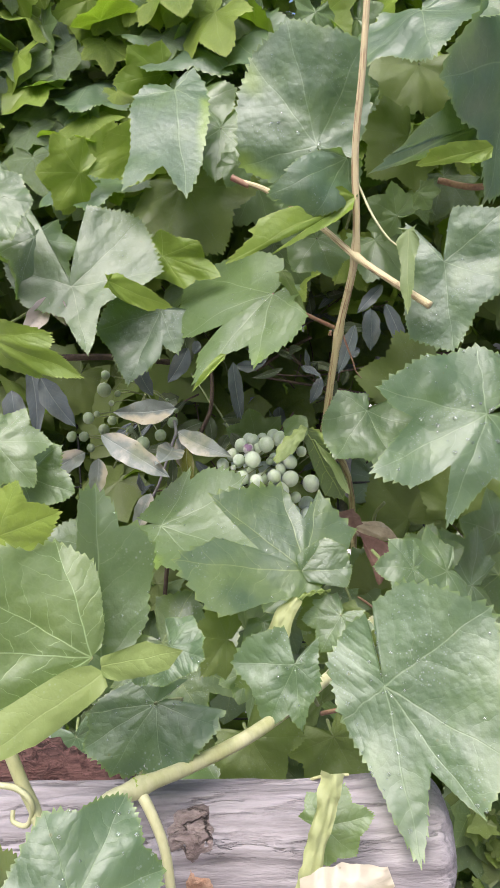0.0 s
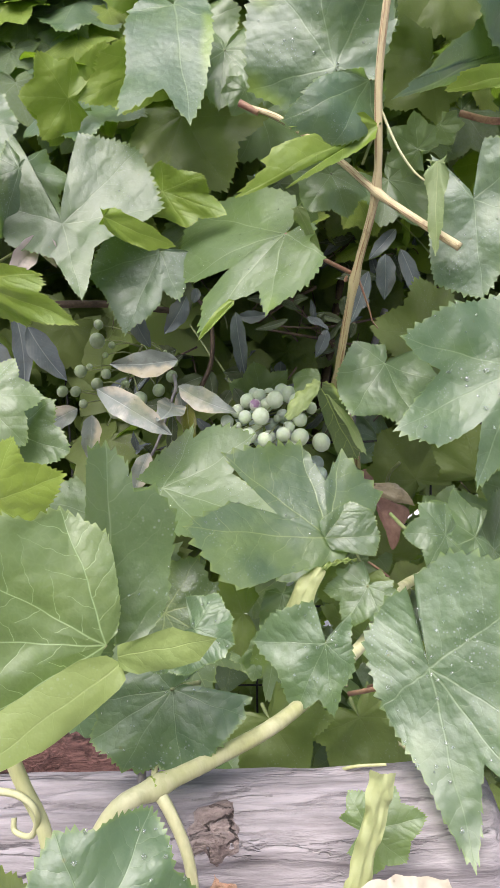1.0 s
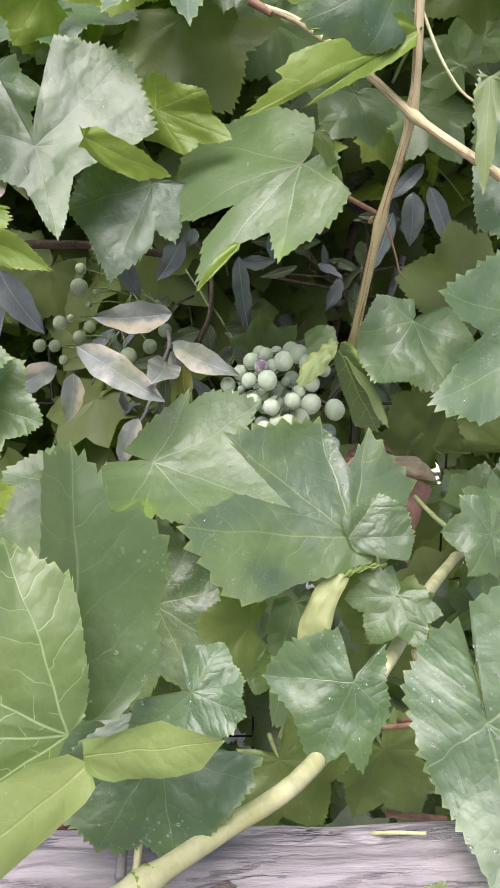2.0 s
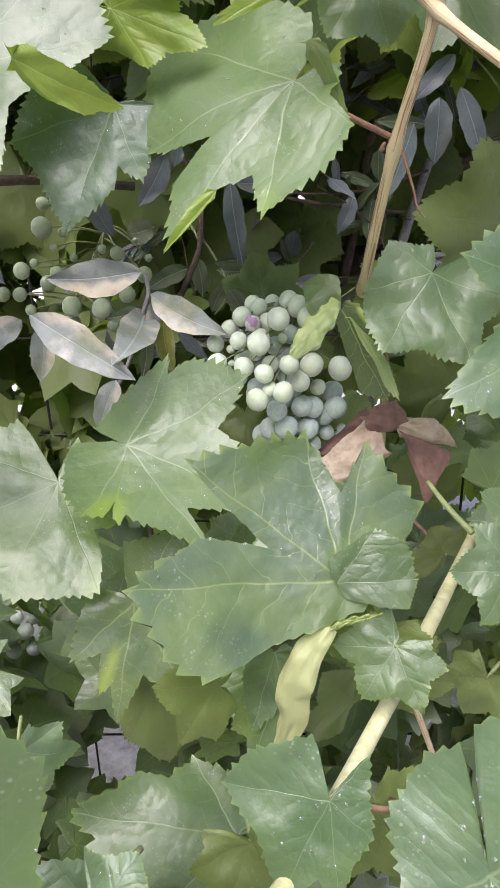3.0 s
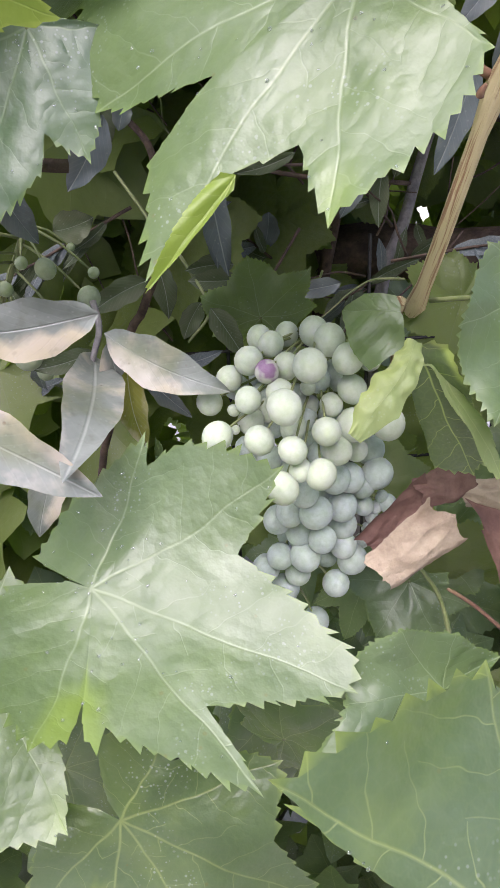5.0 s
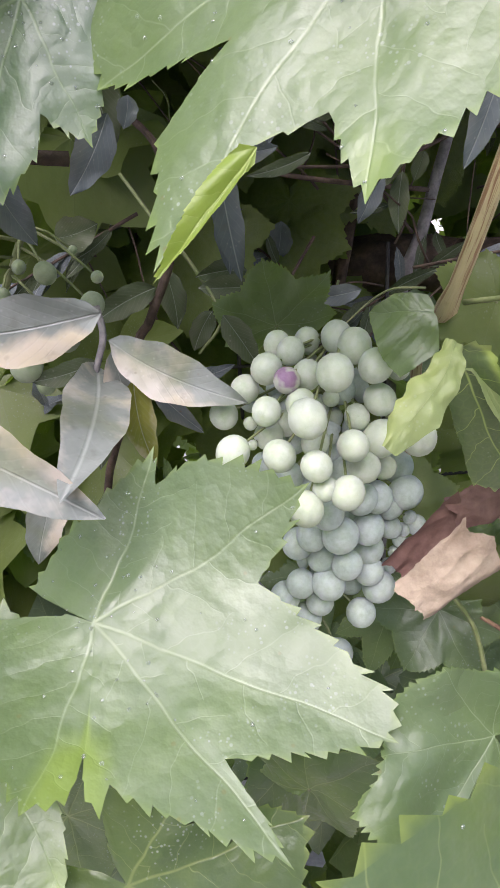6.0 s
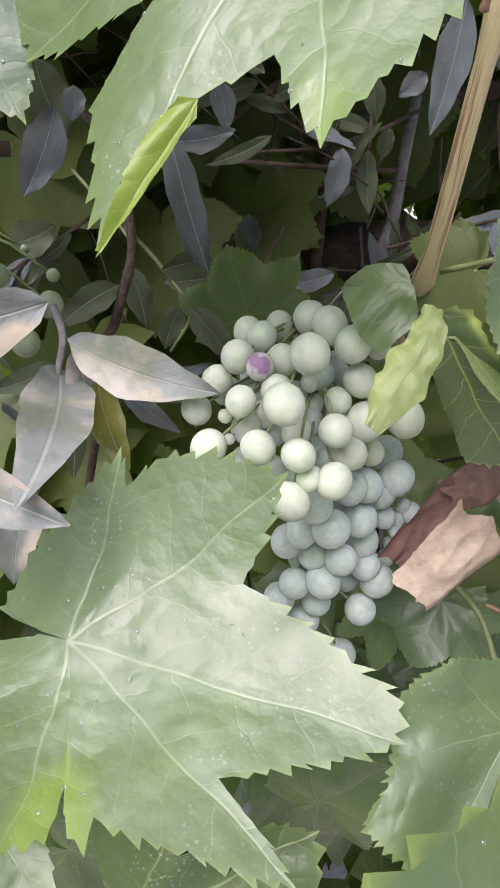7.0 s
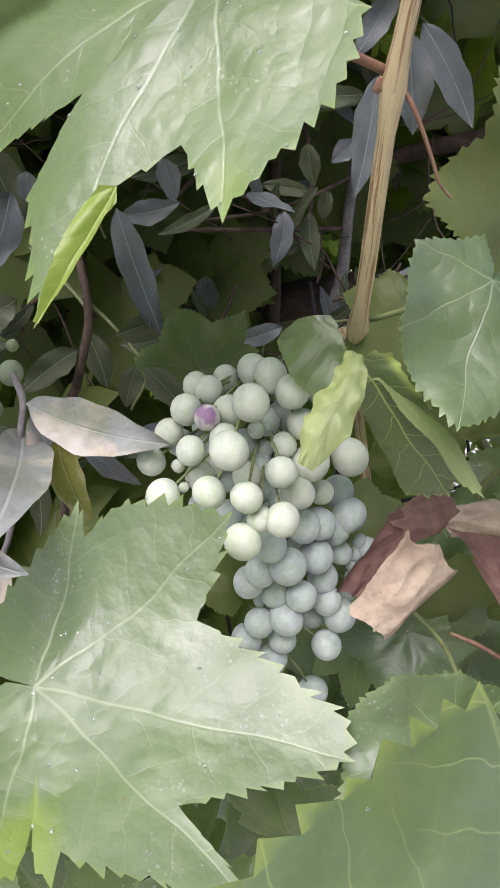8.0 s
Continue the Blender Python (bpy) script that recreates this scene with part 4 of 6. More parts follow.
vine_leaf(vine, (-0.069, 0.800, 1.561), (-0.051, 0.704, 1.434), (-0.032, -0.800, 0.600), COOL, "drooping green leaf with a bright wet sheen", droop=0.05, sag=-0.1, wave=0.02, bulge=0.05, yellow=((8, 60, 0.7),), seed=116,
          rim=((-130, 0.2, "bend"), (-88, 0.25, "tip"), (-30, 0.62, "bend"), (-22, 0.96, "tip"), (-9, 0.75, "cut"), (0, 1.0, "tip"), (9, 0.73, "bend"), (43, 0.29, "tip"), (100, 0.2, "bend"), (144, 0.23, "tip")))
vine_leaf(vine, (-0.065, 0.820, 1.470), (-0.024, 0.800, 1.399), (-0.197, -0.967, 0.159), DEEP, lobed=0.2, wide=1.2, seed=117)
vine_leaf(vine, (-0.079, 0.735, 1.387), (-0.023, 0.725, 1.366), (-0.198, -0.978, -0.066), YOUNG, stalk=False, lobed=0.2, wide=0.55, droop=0.15, wave=0.1, seed=118)
vine_leaf(vine, (-0.054, 0.880, 1.573), (-0.042, 0.860, 1.484), (0.003, -0.975, 0.221), GREEN, lobed=0.2, wide=0.7, seed=119)
vine_leaf(vine, (0.055, 0.641, 1.096), (0.014, 0.631, 1.104), (0.296, -0.664, 0.687), GREEN, "lighter green toothed leaf under another", stalk=False, seed=120, lobes=((-156, 0.52, 0.4), (-91, 0.46, 0.4), (-48, 0.74, 0.21), (0, 1.0, 0.0), (16, 1.37, 0.0), (41, 1.36, 0.0), (101, 0.47, 0.0)), cuts=((-24, 0.97, 0.11),))
vine_leaf(vine, (0.067, 0.512, 1.105), (0.052, 0.505, 1.081), (-0.308, -0.848, 0.432), GREEN, lobed=0.35, wide=1.2, droop=0.2, seed=122)
vine_leaf(vine, (0.122, 0.530, 1.133), (0.093, 0.525, 1.137), (0.208, -0.812, 0.545), GREEN, lobed=0.3, wide=1.2, droop=0.2, seed=123)
crumpled_edge(vine, ((0.054, 0.700, 1.222), (0.047, 0.690, 1.214), (0.036, 0.684, 1.203), (0.026, 0.681, 1.191)), (0.0035, 0.0065, 0.0085, 0.003), (-0.10, -0.80, 0.58), 9, PALE, "crumpled pale green leaf margin folded over the bunch")
vine_leaf(vine, (0.060, 0.740, 1.222), (0.036, 0.750, 1.221), (-0.25, -0.80, 0.55), GREEN, stalk=False, droop=0.15, sag=0.2, wave=0.02, seed=125, teeth=3, tooth=0.010,
          rim=((-70, 0.30, "bend"), (-25, 0.70, "bend"), (0, 1.0, "tip"), (25, 0.98, "bend"), (45, 1.05, "bend"), (65, 1.10, "point"), (100, 0.6, "bend")))
vine_leaf(vine, (0.058, 0.706, 1.213), (0.094, 0.722, 1.148), (-0.315, -0.949, -0.250), VEINED, "green leaf showing its ribbed underside", stalk=False, droop=0.0, sag=0.0, wave=0.03, bulge=0.06, yellow=((28, 140, 0.72),), seed=126,
          rim=((-60, 0.10, "bend"), (-24, 0.35, "bend"), (-17, 0.57, "bend"), (-13, 0.88, "point"), (0, 1.0, "tip"), (11, 0.82, "point"), (22, 0.45, "bend"), (40, 0.27, "bend"), (90, 0.14, "point"), (123, 0.12, "bend")))
vine_leaf(vine, (0.066, 0.711, 1.209), (0.097, 0.692, 1.158), (0.20, -0.95, 0.25), PALE, "pale turned edge of a leaf", stalk=False, droop=0.04, fold=10, wave=0.03, seed=128,
          rim=((-80, 0.05, "bend"), (-7, 0.45, "bend"), (-4, 0.85, "point"), (0, 1.0, "tip"), (6, 0.65, "bend"), (10, 0.35, "bend"), (60, 0.08, "bend")))
vine_leaf(vine, (0.113, 0.800, 1.208), (0.076, 0.790, 1.199), (0.152, -0.901, 0.407), DEEP, lobed=0.3, wide=1.0, seed=127)
vine_leaf(vine, (0.009, 0.840, 1.192), (0.001, 0.830, 1.231), (-0.020, -0.968, -0.249), GREEN, lobed=0.25, wide=1.1, seed=129)
vine_leaf(vine, (0.092, 0.840, 0.987), (0.110, 0.820, 0.954), (-0.161, -0.882, 0.442), GREEN, lobed=0.4, wide=1.0, seed=130)
vine_leaf(vine, (0.075, 0.830, 1.007), (0.059, 0.820, 0.962), (-0.355, -0.880, 0.317), UNDER, lobed=0.6, wide=0.8, seed=131)
vine_leaf(vine, (-0.007, 0.790, 1.109), (-0.004, 0.780, 1.077), (-0.048, -0.953, 0.301), DEEP, lobed=0.2, wide=1.1, seed=132)
vine_leaf(vine, (-0.004, 0.680, 1.032), (0.024, 0.670, 1.057), (-0.35, -0.90, 0.02), RIBBED, lobed=0.4, wide=1.2, seed=133)
vine_leaf(vine, (0.127, 0.860, 1.002), (0.157, 0.860, 1.026), (-0.399, -0.768, 0.501), DEEP, lobed=0.3, wide=1.1, seed=134)
vine_leaf(vine, (0.081, 0.830, 1.081), (0.118, 0.840, 1.084), (0.171, -0.804, 0.570), DEEP, lobed=0.2, wide=1.0, seed=135)
stem("twig", [(0.217, 0.860, 1.480), (0.253, 0.860, 1.472), (0.300, 0.870, 1.476)], 0.0036, 0.004, RED_STALK, vine, sides=6)
vine_leaf(vine, (0.231, 0.708, 1.475), (0.160, 0.700, 1.458), (0.148, -0.977, -0.155), YOUNG, "yellow-green underside of a rolled leaf edge", stalk=False, fold=8, droop=0.1, teeth=8, seed=215, lobes=((-18, 0.54, 0.0), (-10, 0.82, 0.0), (0, 1.0, 0.0), (9, 0.48, 0.0), (37, 0.23, 0.0)), cuts=())
vine_leaf(vine, (0.095, 0.800, 1.024), (0.073, 0.790, 0.991), (-0.334, -0.822, 0.462), GREEN, lobed=0.3, wide=1.3, wave=0.12, seed=216)
vine_leaf(vine, (0.112, 0.805, 1.049), (0.140, 0.800, 1.009), (0.026, -0.989, 0.143), GREEN, lobed=0.3, wide=1.1, wave=0.1, seed=217)
stem("leaf_stalk", [(0.092, 0.775, 1.054), (0.105, 0.770, 1.032), (0.114, 0.765, 0.995)], 0.0013, 0.0016, STALK, vine, sides=6)
stem("leaf_stalk", [(0.117, 0.790, 1.024), (0.134, 0.785, 1.012), (0.152, 0.780, 0.995)], 0.0013, 0.0014, RED_STALK, vine, sides=6)
stem("leaf_stalk", [(0.132, 0.780, 1.098), (0.133, 0.770, 1.121), (0.141, 0.760, 1.135)], 0.002, 0.0018, STALK, vine, sides=6)
vine_leaf(vine, (-0.120, 0.664, 1.357), (-0.062, 0.655, 1.334), (-0.273, -0.905, -0.327), YOUNG, "yellow-green underside of a rolled leaf edge", stalk=False, droop=0.1, seed=230, lobes=((-80, 0.1, 0), (-22, 0.42, 0), (-13, 0.72, 0), (0, 1.0, 0.0), (12, 0.66, 0), (22, 0.4, 0), (80, 0.1, 0)), cuts=((-6, 0.84, 0),))
vine_leaf(vine, (0.144, 0.664, 1.396), (0.142, 0.652, 1.324), (-0.290, -0.943, 0.165), PALE, "pale rolled edge of a leaf", stalk=False, droop=0.05, seed=231, lobes=((-80, 0.06, 0), (-11, 0.42, 0), (-7, 0.72, 0), (0, 1.0, 0.0), (6, 0.66, 0), (11, 0.4, 0), (80, 0.06, 0)), cuts=((-3, 0.86, 0),))
vine_leaf(vine, (0.034, 0.672, 1.364), (0.056, 0.688, 1.327), (0.087, -0.933, -0.349), PALE, "pale rolled edge of a leaf", stalk=False, droop=0.05, seed=232, lobes=((-80, 0.06, 0), (-11, 0.42, 0), (-7, 0.72, 0), (0, 1.0, 0.0), (6, 0.66, 0), (11, 0.4, 0), (80, 0.06, 0)), cuts=((-3, 0.86, 0),))
crumpled_edge(vine, ((0.060, 0.511, 1.124), (0.051, 0.509, 1.1235), (0.043, 0.508, 1.122), (0.036, 0.507, 1.119)), (0.0005, 0.0014, 0.0016, 0.0012), (0.147, -0.600, 0.786), 7, FLAP, "yellow-green turned-under edge of a leaf")
stem("shoot", [(-0.064, 0.390, 1.066), (-0.065, 0.388, 1.059), (-0.066, 0.385, 1.048)], 0.002, 0.0022, GREY_TWIG, vine, sides=6)
stem("shoot", [(-0.057, 0.388, 1.074), (-0.058, 0.385, 1.065), (-0.059, 0.380, 1.056)], 0.0014, 0.0016, CANE_GREEN, vine, sides=6)
stem("tendril", [(0.033, 0.420, 1.035), (0.044, 0.410, 1.045), (0.059, 0.405, 1.049)], 0.001, 0.0008, CANE_GREEN, vine, sides=6)

# leaves in front, by the log
vine_leaf(vine, (-0.067, 0.325, 1.156), (-0.115, 0.315, 1.191), (0.417, -0.849, 0.325), BACKLIT, "large leaf showing its yellow-green ribs", stalk=(-0.111, 0.335, 1.108), stalk_material=CANE_GREEN, droop=0.05, sag=0.05, wave=0.02, bulge=0.06, pucker=0.015, seed=140,
          rim=((-80, 0.25, "bend"), (-60, 0.72, "tip"), (-42, 0.92, "tip"), (-29, 0.93, "cut"), (-20, 1.08, "tip"), (0, 1.15, "tip"), (25, 1.05, "tip"), (57, 0.80, "tip"), (72, 0.42, "bend")))
vine_leaf(vine, (-0.067, 0.343, 1.148), (-0.070, 0.361, 1.228), (0.50, -0.78, 0.36), GREEN, "upfolded half of a ribbed leaf with a wet sheen", stalk=False, droop=-0.03, fold=22, wave=0.01, bulge=0.05, drops=25, seed=141,
          rim=((-70, 0.20, "bend"), (-54, 0.33, "bend"), (-27, 0.71, "point"), (-16, 0.80, "tip"), (-9, 0.77, "cut"), (-5, 0.93, "bend"), (0, 1.0, "tip"), (7, 0.98, "point"), (12, 0.69, "bend"), (30, 0.3, "bend")))
vine_leaf(vine, (-0.060, 0.318, 1.152), (-0.108, 0.288, 1.127), (0.293, -0.841, 0.456), FLAP, "yellow-green lower margin of a leaf, rolled upward", stalk=False, droop=0.05, wave=0.02, bulge=0.06, teeth=2, tooth=0.012, seed=142,
          rim=((-40, 0.25, "bend"), (-21, 0.50, "bend"), (-14, 0.78, "bend"), (0, 1.15, "tip"), (12, 0.65, "bend"), (20, 0.40, "bend"), (50, 0.15, "bend")))
vine_leaf(vine, (-0.061, 0.318, 1.155), (-0.024, 0.310, 1.165), (-0.256, -0.957, 0.140), FLAP, stalk=False, droop=0.08, wave=0.03, bulge=0.08, teeth=2, tooth=0.015, seed=143,
          rim=((-75, 0.14, "bend"), (-50, 0.26, "bend"), (-12, 0.82, "bend"), (0, 1.0, "tip"), (16, 0.62, "bend"), (24, 0.34, "bend"), (60, 0.12, "bend")))
vine_leaf(vine, (-0.124, 0.370, 1.201), (-0.087, 0.360, 1.216), (-0.263, -0.965, 0.014), YOUNG, lobed=0.2, wide=0.8, seed=144)
vine_leaf(vine, (0.0795, 0.403, 1.103), (0.087, 0.346, 1.036), (-0.311, -0.738, 0.599), COOL, "deeply lobed green leaf hanging over the log", stalk=(0.061, 0.470, 1.057), stalk_material=RED_STALK, droop=0.0, sag=0.0, wave=0.025, bulge=0.06, drops=60, drop_size=1.5, seed=145, dish=(0.16, -0.07, 0.07, -0.16, 0.0),
          rim=((-177, 0.46, "bend"), (-160, 0.45, "point"), (-120, 0.40, "bend"), (-63, 0.34, "tip"), (-20, 0.53, "bend"), (0, 1.0, "tip"), (13, 0.62, "bend"), (18, 0.56, "cut"), (27, 0.91, "tip"), (50, 0.85, "tip"), (75, 0.75, "cut"), (114, 0.84, "tip"), (156, 0.66, "tip"), (176, 0.52, "bend")))
vine_leaf(vine, (0.030, 0.430, 1.105), (0.033, 0.415, 1.071), (-0.048, -0.919, 0.391), COOL, stalk=(0.046, 0.460, 1.064), droop=0.05, sag=0.0, wave=0.03, bulge=0.08, teeth=3.5, tooth=0.045, drops=20, seed=146, dish=(0.0, 0.0, -0.12, 0.0, 0.0),
          rim=((-170, 0.61, "tip"), (-124, 0.90, "bend"), (-97, 1.04, "tip"), (-68, 0.81, "cut"), (-31, 1.08, "tip"), (-14, 0.78, "cut"), (0, 1.0, "tip"), (14, 0.68, "cut"), (43, 0.54, "tip"), (90, 0.38, "bend"), (132, 0.56, "tip")))
vine_leaf(vine, (-0.050, 0.395, 1.099), (-0.090, 0.390, 1.075), (-0.143, -0.895, 0.423), COOL, "green leaf with wet shine and bitten edge", droop=0.12, sag=0.08, wave=0.06, drops=30, seed=147, lobes=((-178, 0.5, 0.0), (-75, 0.38, 0.0), (-23, 0.8, 0.0), (0, 1.0, 0.0), (27, 0.93, 0.0), (36, 0.88, 0.0), (68, 0.88, 0.0), (129, 0.81, 0.0), (143, 0.8, 0.0)), cuts=((-10, 0.84, 0.0), (49, 0.75, 0.0), (102, 0.76, 0.0)))
vine_leaf(vine, (-0.035, 0.360, 1.146), (-0.018, 0.352, 1.143), (-0.255, -0.789, 0.558), COOL, droop=0.15, drops=12, seed=148, lobes=((-180, 1.25, 0.0), (-126, 1.44, 0.0), (-81, 1.01, 0.0), (-20, 0.97, 0.0), (0, 1.0, 0.0), (32, 0.93, 0.0), (79, 0.97, 0.0), (131, 0.85, 0.0)), cuts=((98, 0.79, 0.0),))
vine_leaf(vine, (-0.012, 0.560, 0.919), (-0.108, 0.550, 0.951), (0.306, -0.631, 0.713), GREEN, "broad dull green leaf low in the vine", droop=0.1, sag=0.05, drops=15, seed=161, lobes=((-132, 0.32, 0.0), (-51, 0.51, 0.0), (-22, 0.71, 0.0), (0, 1.0, 0.0), (16, 0.88, 0.0), (48, 0.65, 0.0), (116, 0.35, 0.0), (173, 0.38, 0.0)), cuts=((-29, 0.55, 0.0), (8, 0.85, 0.0)))
vine_leaf(vine, (-0.063, 0.262, 1.084), (-0.047, 0.292, 1.111), (0.241, -0.716, 0.655), COOL, "blue-green leaf lying over the log", lobed=0.15, wide=1.0, drops=40, drop_size=1.5, seed=149)
vine_leaf(vine, (-0.102, 0.300, 1.048), (-0.079, 0.280, 1.090), (-0.290, -0.915, -0.282), DEEP, lobed=0.2, wide=1.0, seed=150)
crumpled_edge(vine, ((0.043, 0.335, 1.093), (0.039, 0.330, 1.077), (0.033, 0.325, 1.058), (0.029, 0.320, 1.039)), (0.0056, 0.0050, 0.0046, 0.0064), (-0.05, -0.99, 0.1), 15, STRAW, "young pale green leaf folded lengthwise")
crumpled_edge(vine, ((0.026, 0.316, 1.045), (0.040, 0.311, 1.049), (0.054, 0.311, 1.052), (0.067, 0.314, 1.055)), (0.0060, 0.0115, 0.0098, 0.0040), (-0.1, -0.86, 0.5), 19, CREAM, "pale cream crumpled shoot-tip leaf")
vine_leaf(vine, (0.039, 0.345, 1.058), (0.064, 0.345, 1.064), (-0.125, -0.823, 0.554), GREEN, lobed=0.2, wide=0.9, seed=153)
vine_leaf(vine, (0.165, 0.600, 1.109), (0.128, 0.580, 1.101), (0.340, -0.806, 0.484), GREEN, lobed=0.4, wide=1.3, seed=154)
vine_leaf(vine, (0.213, 0.690, 1.067), (0.149, 0.680, 1.073), (0.177, -0.934, 0.309), GREEN, lobed=0.4, wide=1.2, seed=155)
vine_leaf(vine, (-0.014, 0.500, 1.093), (-0.041, 0.490, 1.101), (0.416, -0.863, 0.285), DEEP, lobed=0.3, wide=1.3, seed=156)
vine_leaf(vine, (0.001, 0.460, 1.043), (0.022, 0.450, 1.014), (0.094, -0.921, 0.379), DEEP, lobed=0.3, wide=1.2, seed=158)
vine_leaf(vine, (0.059, 0.490, 1.026), (0.078, 0.480, 0.994), (0.014, -0.952, 0.306), DEEP, lobed=0.3, wide=1.2, seed=159)
vine_leaf(vine, (0.063, 0.520, 1.105), (0.055, 0.520, 1.075), (-0.187, -0.981, 0.053), DEEP, lobed=0.3, wide=1.2, seed=160)
vine_leaf(vine, (-0.139, 0.560, 0.989), (-0.127, 0.560, 0.956), (0.15, -0.95, 0.10), COOL, lobed=0.4, wide=1.3, seed=162)
vine_leaf(vine, (-0.002, 0.560, 1.043), (-0.008, 0.550, 1.020), (-0.058, -0.910, 0.411), UNDER, lobed=0.3, wide=1.1, seed=163)
vine_leaf(vine, (0.058, 0.580, 1.008), (0.040, 0.570, 1.038), (0.509, -0.861, 0.023), DEEP, lobed=0.3, wide=1.3, seed=164)
vine_leaf(vine, (0.100, 0.550, 0.949), (0.082, 0.550, 0.972), (0.364, -0.887, 0.285), DEEP, lobed=0.3, wide=1.3, seed=165)
vine_leaf(vine, (0.144, 0.600, 1.007), (0.133, 0.600, 0.979), (-0.527, -0.823, 0.214), DEEP, lobed=0.3, wide=1.2, seed=166)
vine_leaf(vine, (-0.071, 0.660, 0.949), (-0.066, 0.650, 0.881), (0.214, -0.964, 0.158), DEEP, lobed=0.2, wide=0.7, seed=167)
vine_leaf(vine, (0.146, 0.720, 1.020), (0.129, 0.710, 1.051), (0.206, -0.959, -0.193), DEEP, lobed=0.3, wide=1.3, seed=168)
vine_leaf(vine, (0.135, 0.800, 1.026), (0.125, 0.790, 1.074), (-0.085, -0.971, -0.222), DEEP, lobed=0.3, wide=1.2, seed=169)
vine_leaf(vine, (0.242, 0.830, 1.105), (0.283, 0.820, 1.163), (-0.362, -0.928, 0.093), DEEP, lobed=0.3, wide=1.2, seed=210)
vine_leaf(vine, (0.204, 0.950, 1.074), (0.161, 0.950, 1.135), (-0.034, -0.999, -0.024), DEEP, lobed=0.2, wide=1.3, seed=211)
vine_leaf(vine, (0.250, 0.740, 1.106), (0.213, 0.730, 1.122), (0.265, -0.964, 0.016), GREEN, lobed=0.3, wide=1.3, seed=212)
vine_leaf(vine, (0.167, 0.700, 1.087), (0.204, 0.690, 1.105), (-0.357, -0.904, 0.236), GREEN, lobed=0.3, wide=1.1, seed=213)
vine_leaf(vine, (0.072, 0.560, 1.050), (0.097, 0.560, 1.080), (-0.304, -0.920, 0.246), DEEP, lobed=0.3, wide=1.2, seed=214)
stem("leaf_stalk", [(0.049, 0.470, 1.053), (0.065, 0.460, 1.062), (0.079, 0.450, 1.073)], 0.0016, 0.0014, RED_STALK, vine, sides=6)
vine_leaf(vine, (-0.227, 1.000, 1.269), (-0.266, 0.990, 1.211), (0.245, -0.970, 0.000), DEEP, lobed=0.3, wide=1.3, seed=220)

# leaves above
vine_leaf(vine, (-0.063, 0.940, 1.665), (-0.105, 0.870, 1.610), (0.156, -0.670, 0.726), COOL, lobed=0.25, wide=1.2, droop=0.1, seed=240)
vine_leaf(vine, (-0.227, 0.950, 1.674), (-0.237, 0.900, 1.608), (-0.113, -0.786, 0.607), GREEN, lobed=0.25, wide=1.1, droop=0.1, seed=241)
vine_leaf(vine, (-0.181, 0.930, 1.614), (-0.193, 0.870, 1.562), (-0.003, -0.657, 0.754), COOL, lobed=0.25, wide=1.1, droop=0.1, seed=242)
vine_leaf(vine, (-0.014, 0.930, 1.661), (0.023, 0.870, 1.613), (-0.346, -0.707, 0.617), COOL, lobed=0.25, wide=1.2, droop=0.1, seed=243)
vine_leaf(vine, (-0.242, 0.920, 1.567), (-0.204, 0.870, 1.528), (-0.290, -0.717, 0.634), COOL, lobed=0.25, wide=1.1, droop=0.1, seed=244)
vine_leaf(vine, (-0.169, 0.860, 1.495), (-0.165, 0.800, 1.442), (-0.155, -0.658, 0.737), COOL, lobed=0.25, wide=1.1, droop=0.1, seed=245)
vine_leaf(vine, (-0.178, 0.830, 1.488), (-0.213, 0.800, 1.476), (0.668, -0.732, -0.136), YOUNG, lobed=0.25, wide=1.2, droop=0.1, seed=246)
vine_leaf(vine, (-0.095, 0.820, 1.516), (-0.160, 0.800, 1.480), (0.368, -0.917, -0.154), YOUNG, lobed=0.15, wide=0.6, droop=0.1, seed=247)
vine_leaf(vine, (-0.093, 0.900, 1.614), (-0.146, 0.880, 1.597), (0.413, -0.869, -0.271), YOUNG, lobed=0.15, wide=0.8, droop=0.1, seed=248)
vine_leaf(vine, (-0.023, 0.820, 1.530), (-0.029, 0.800, 1.468), (0.104, -0.949, 0.296), GREEN, lobed=0.2, wide=0.8, droop=0.15, seed=249)
vine_leaf(vine, (0.008, 0.720, 1.021), (-0.033, 0.690, 1.011), (0.10, -0.95, 0.10), RIBBED, stalk=False, lobed=0.3, wide=1.3, droop=0.1, seed=250)
stem("bud", [(-0.010, 0.731, 1.458), (-0.003, 0.729, 1.454), (0.006, 0.728, 1.449)], 0.0032, 0.0026, RED_STALK, vine, "broken reddish cane end", sides=8)
vine_leaf(vine, (0.254, 0.820, 1.527), (0.122, 0.700, 1.454), (0.637, -0.763, 0.109), COOL, "wavy blue-green leaf with a bright upper face", droop=0.15, wave=0.08, seed=170, lobes=((-59, 0.17, 0.0), (-21, 0.45, 0.0), (-10, 0.66, 0.0), (-3, 0.9, 0.0), (0, 1.0, 0.0), (2, 0.71, 0.0), (6, 0.44, 0.0), (154, 0.4, 0.0), (180, 0.46, 0.0)), cuts=((-3, 0.74, 0.0),))
vine_leaf(vine, (0.175, 0.760, 1.615), (0.177, 0.720, 1.555), (-0.379, -0.777, 0.502), COOL, lobed=0.35, wide=1.5, droop=0.2, seed=171)
vine_leaf(vine, (0.287, 0.820, 1.593), (0.187, 0.710, 1.537), (0.748, -0.662, -0.045), COOL, lobed=0.3, wide=1.1, droop=0.15, seed=172)
vine_leaf(vine, (0.175, 0.820, 1.517), (0.131, 0.810, 1.475), (0.162, -0.985, 0.068), DEEP, lobed=0.2, wide=1.1, seed=173)
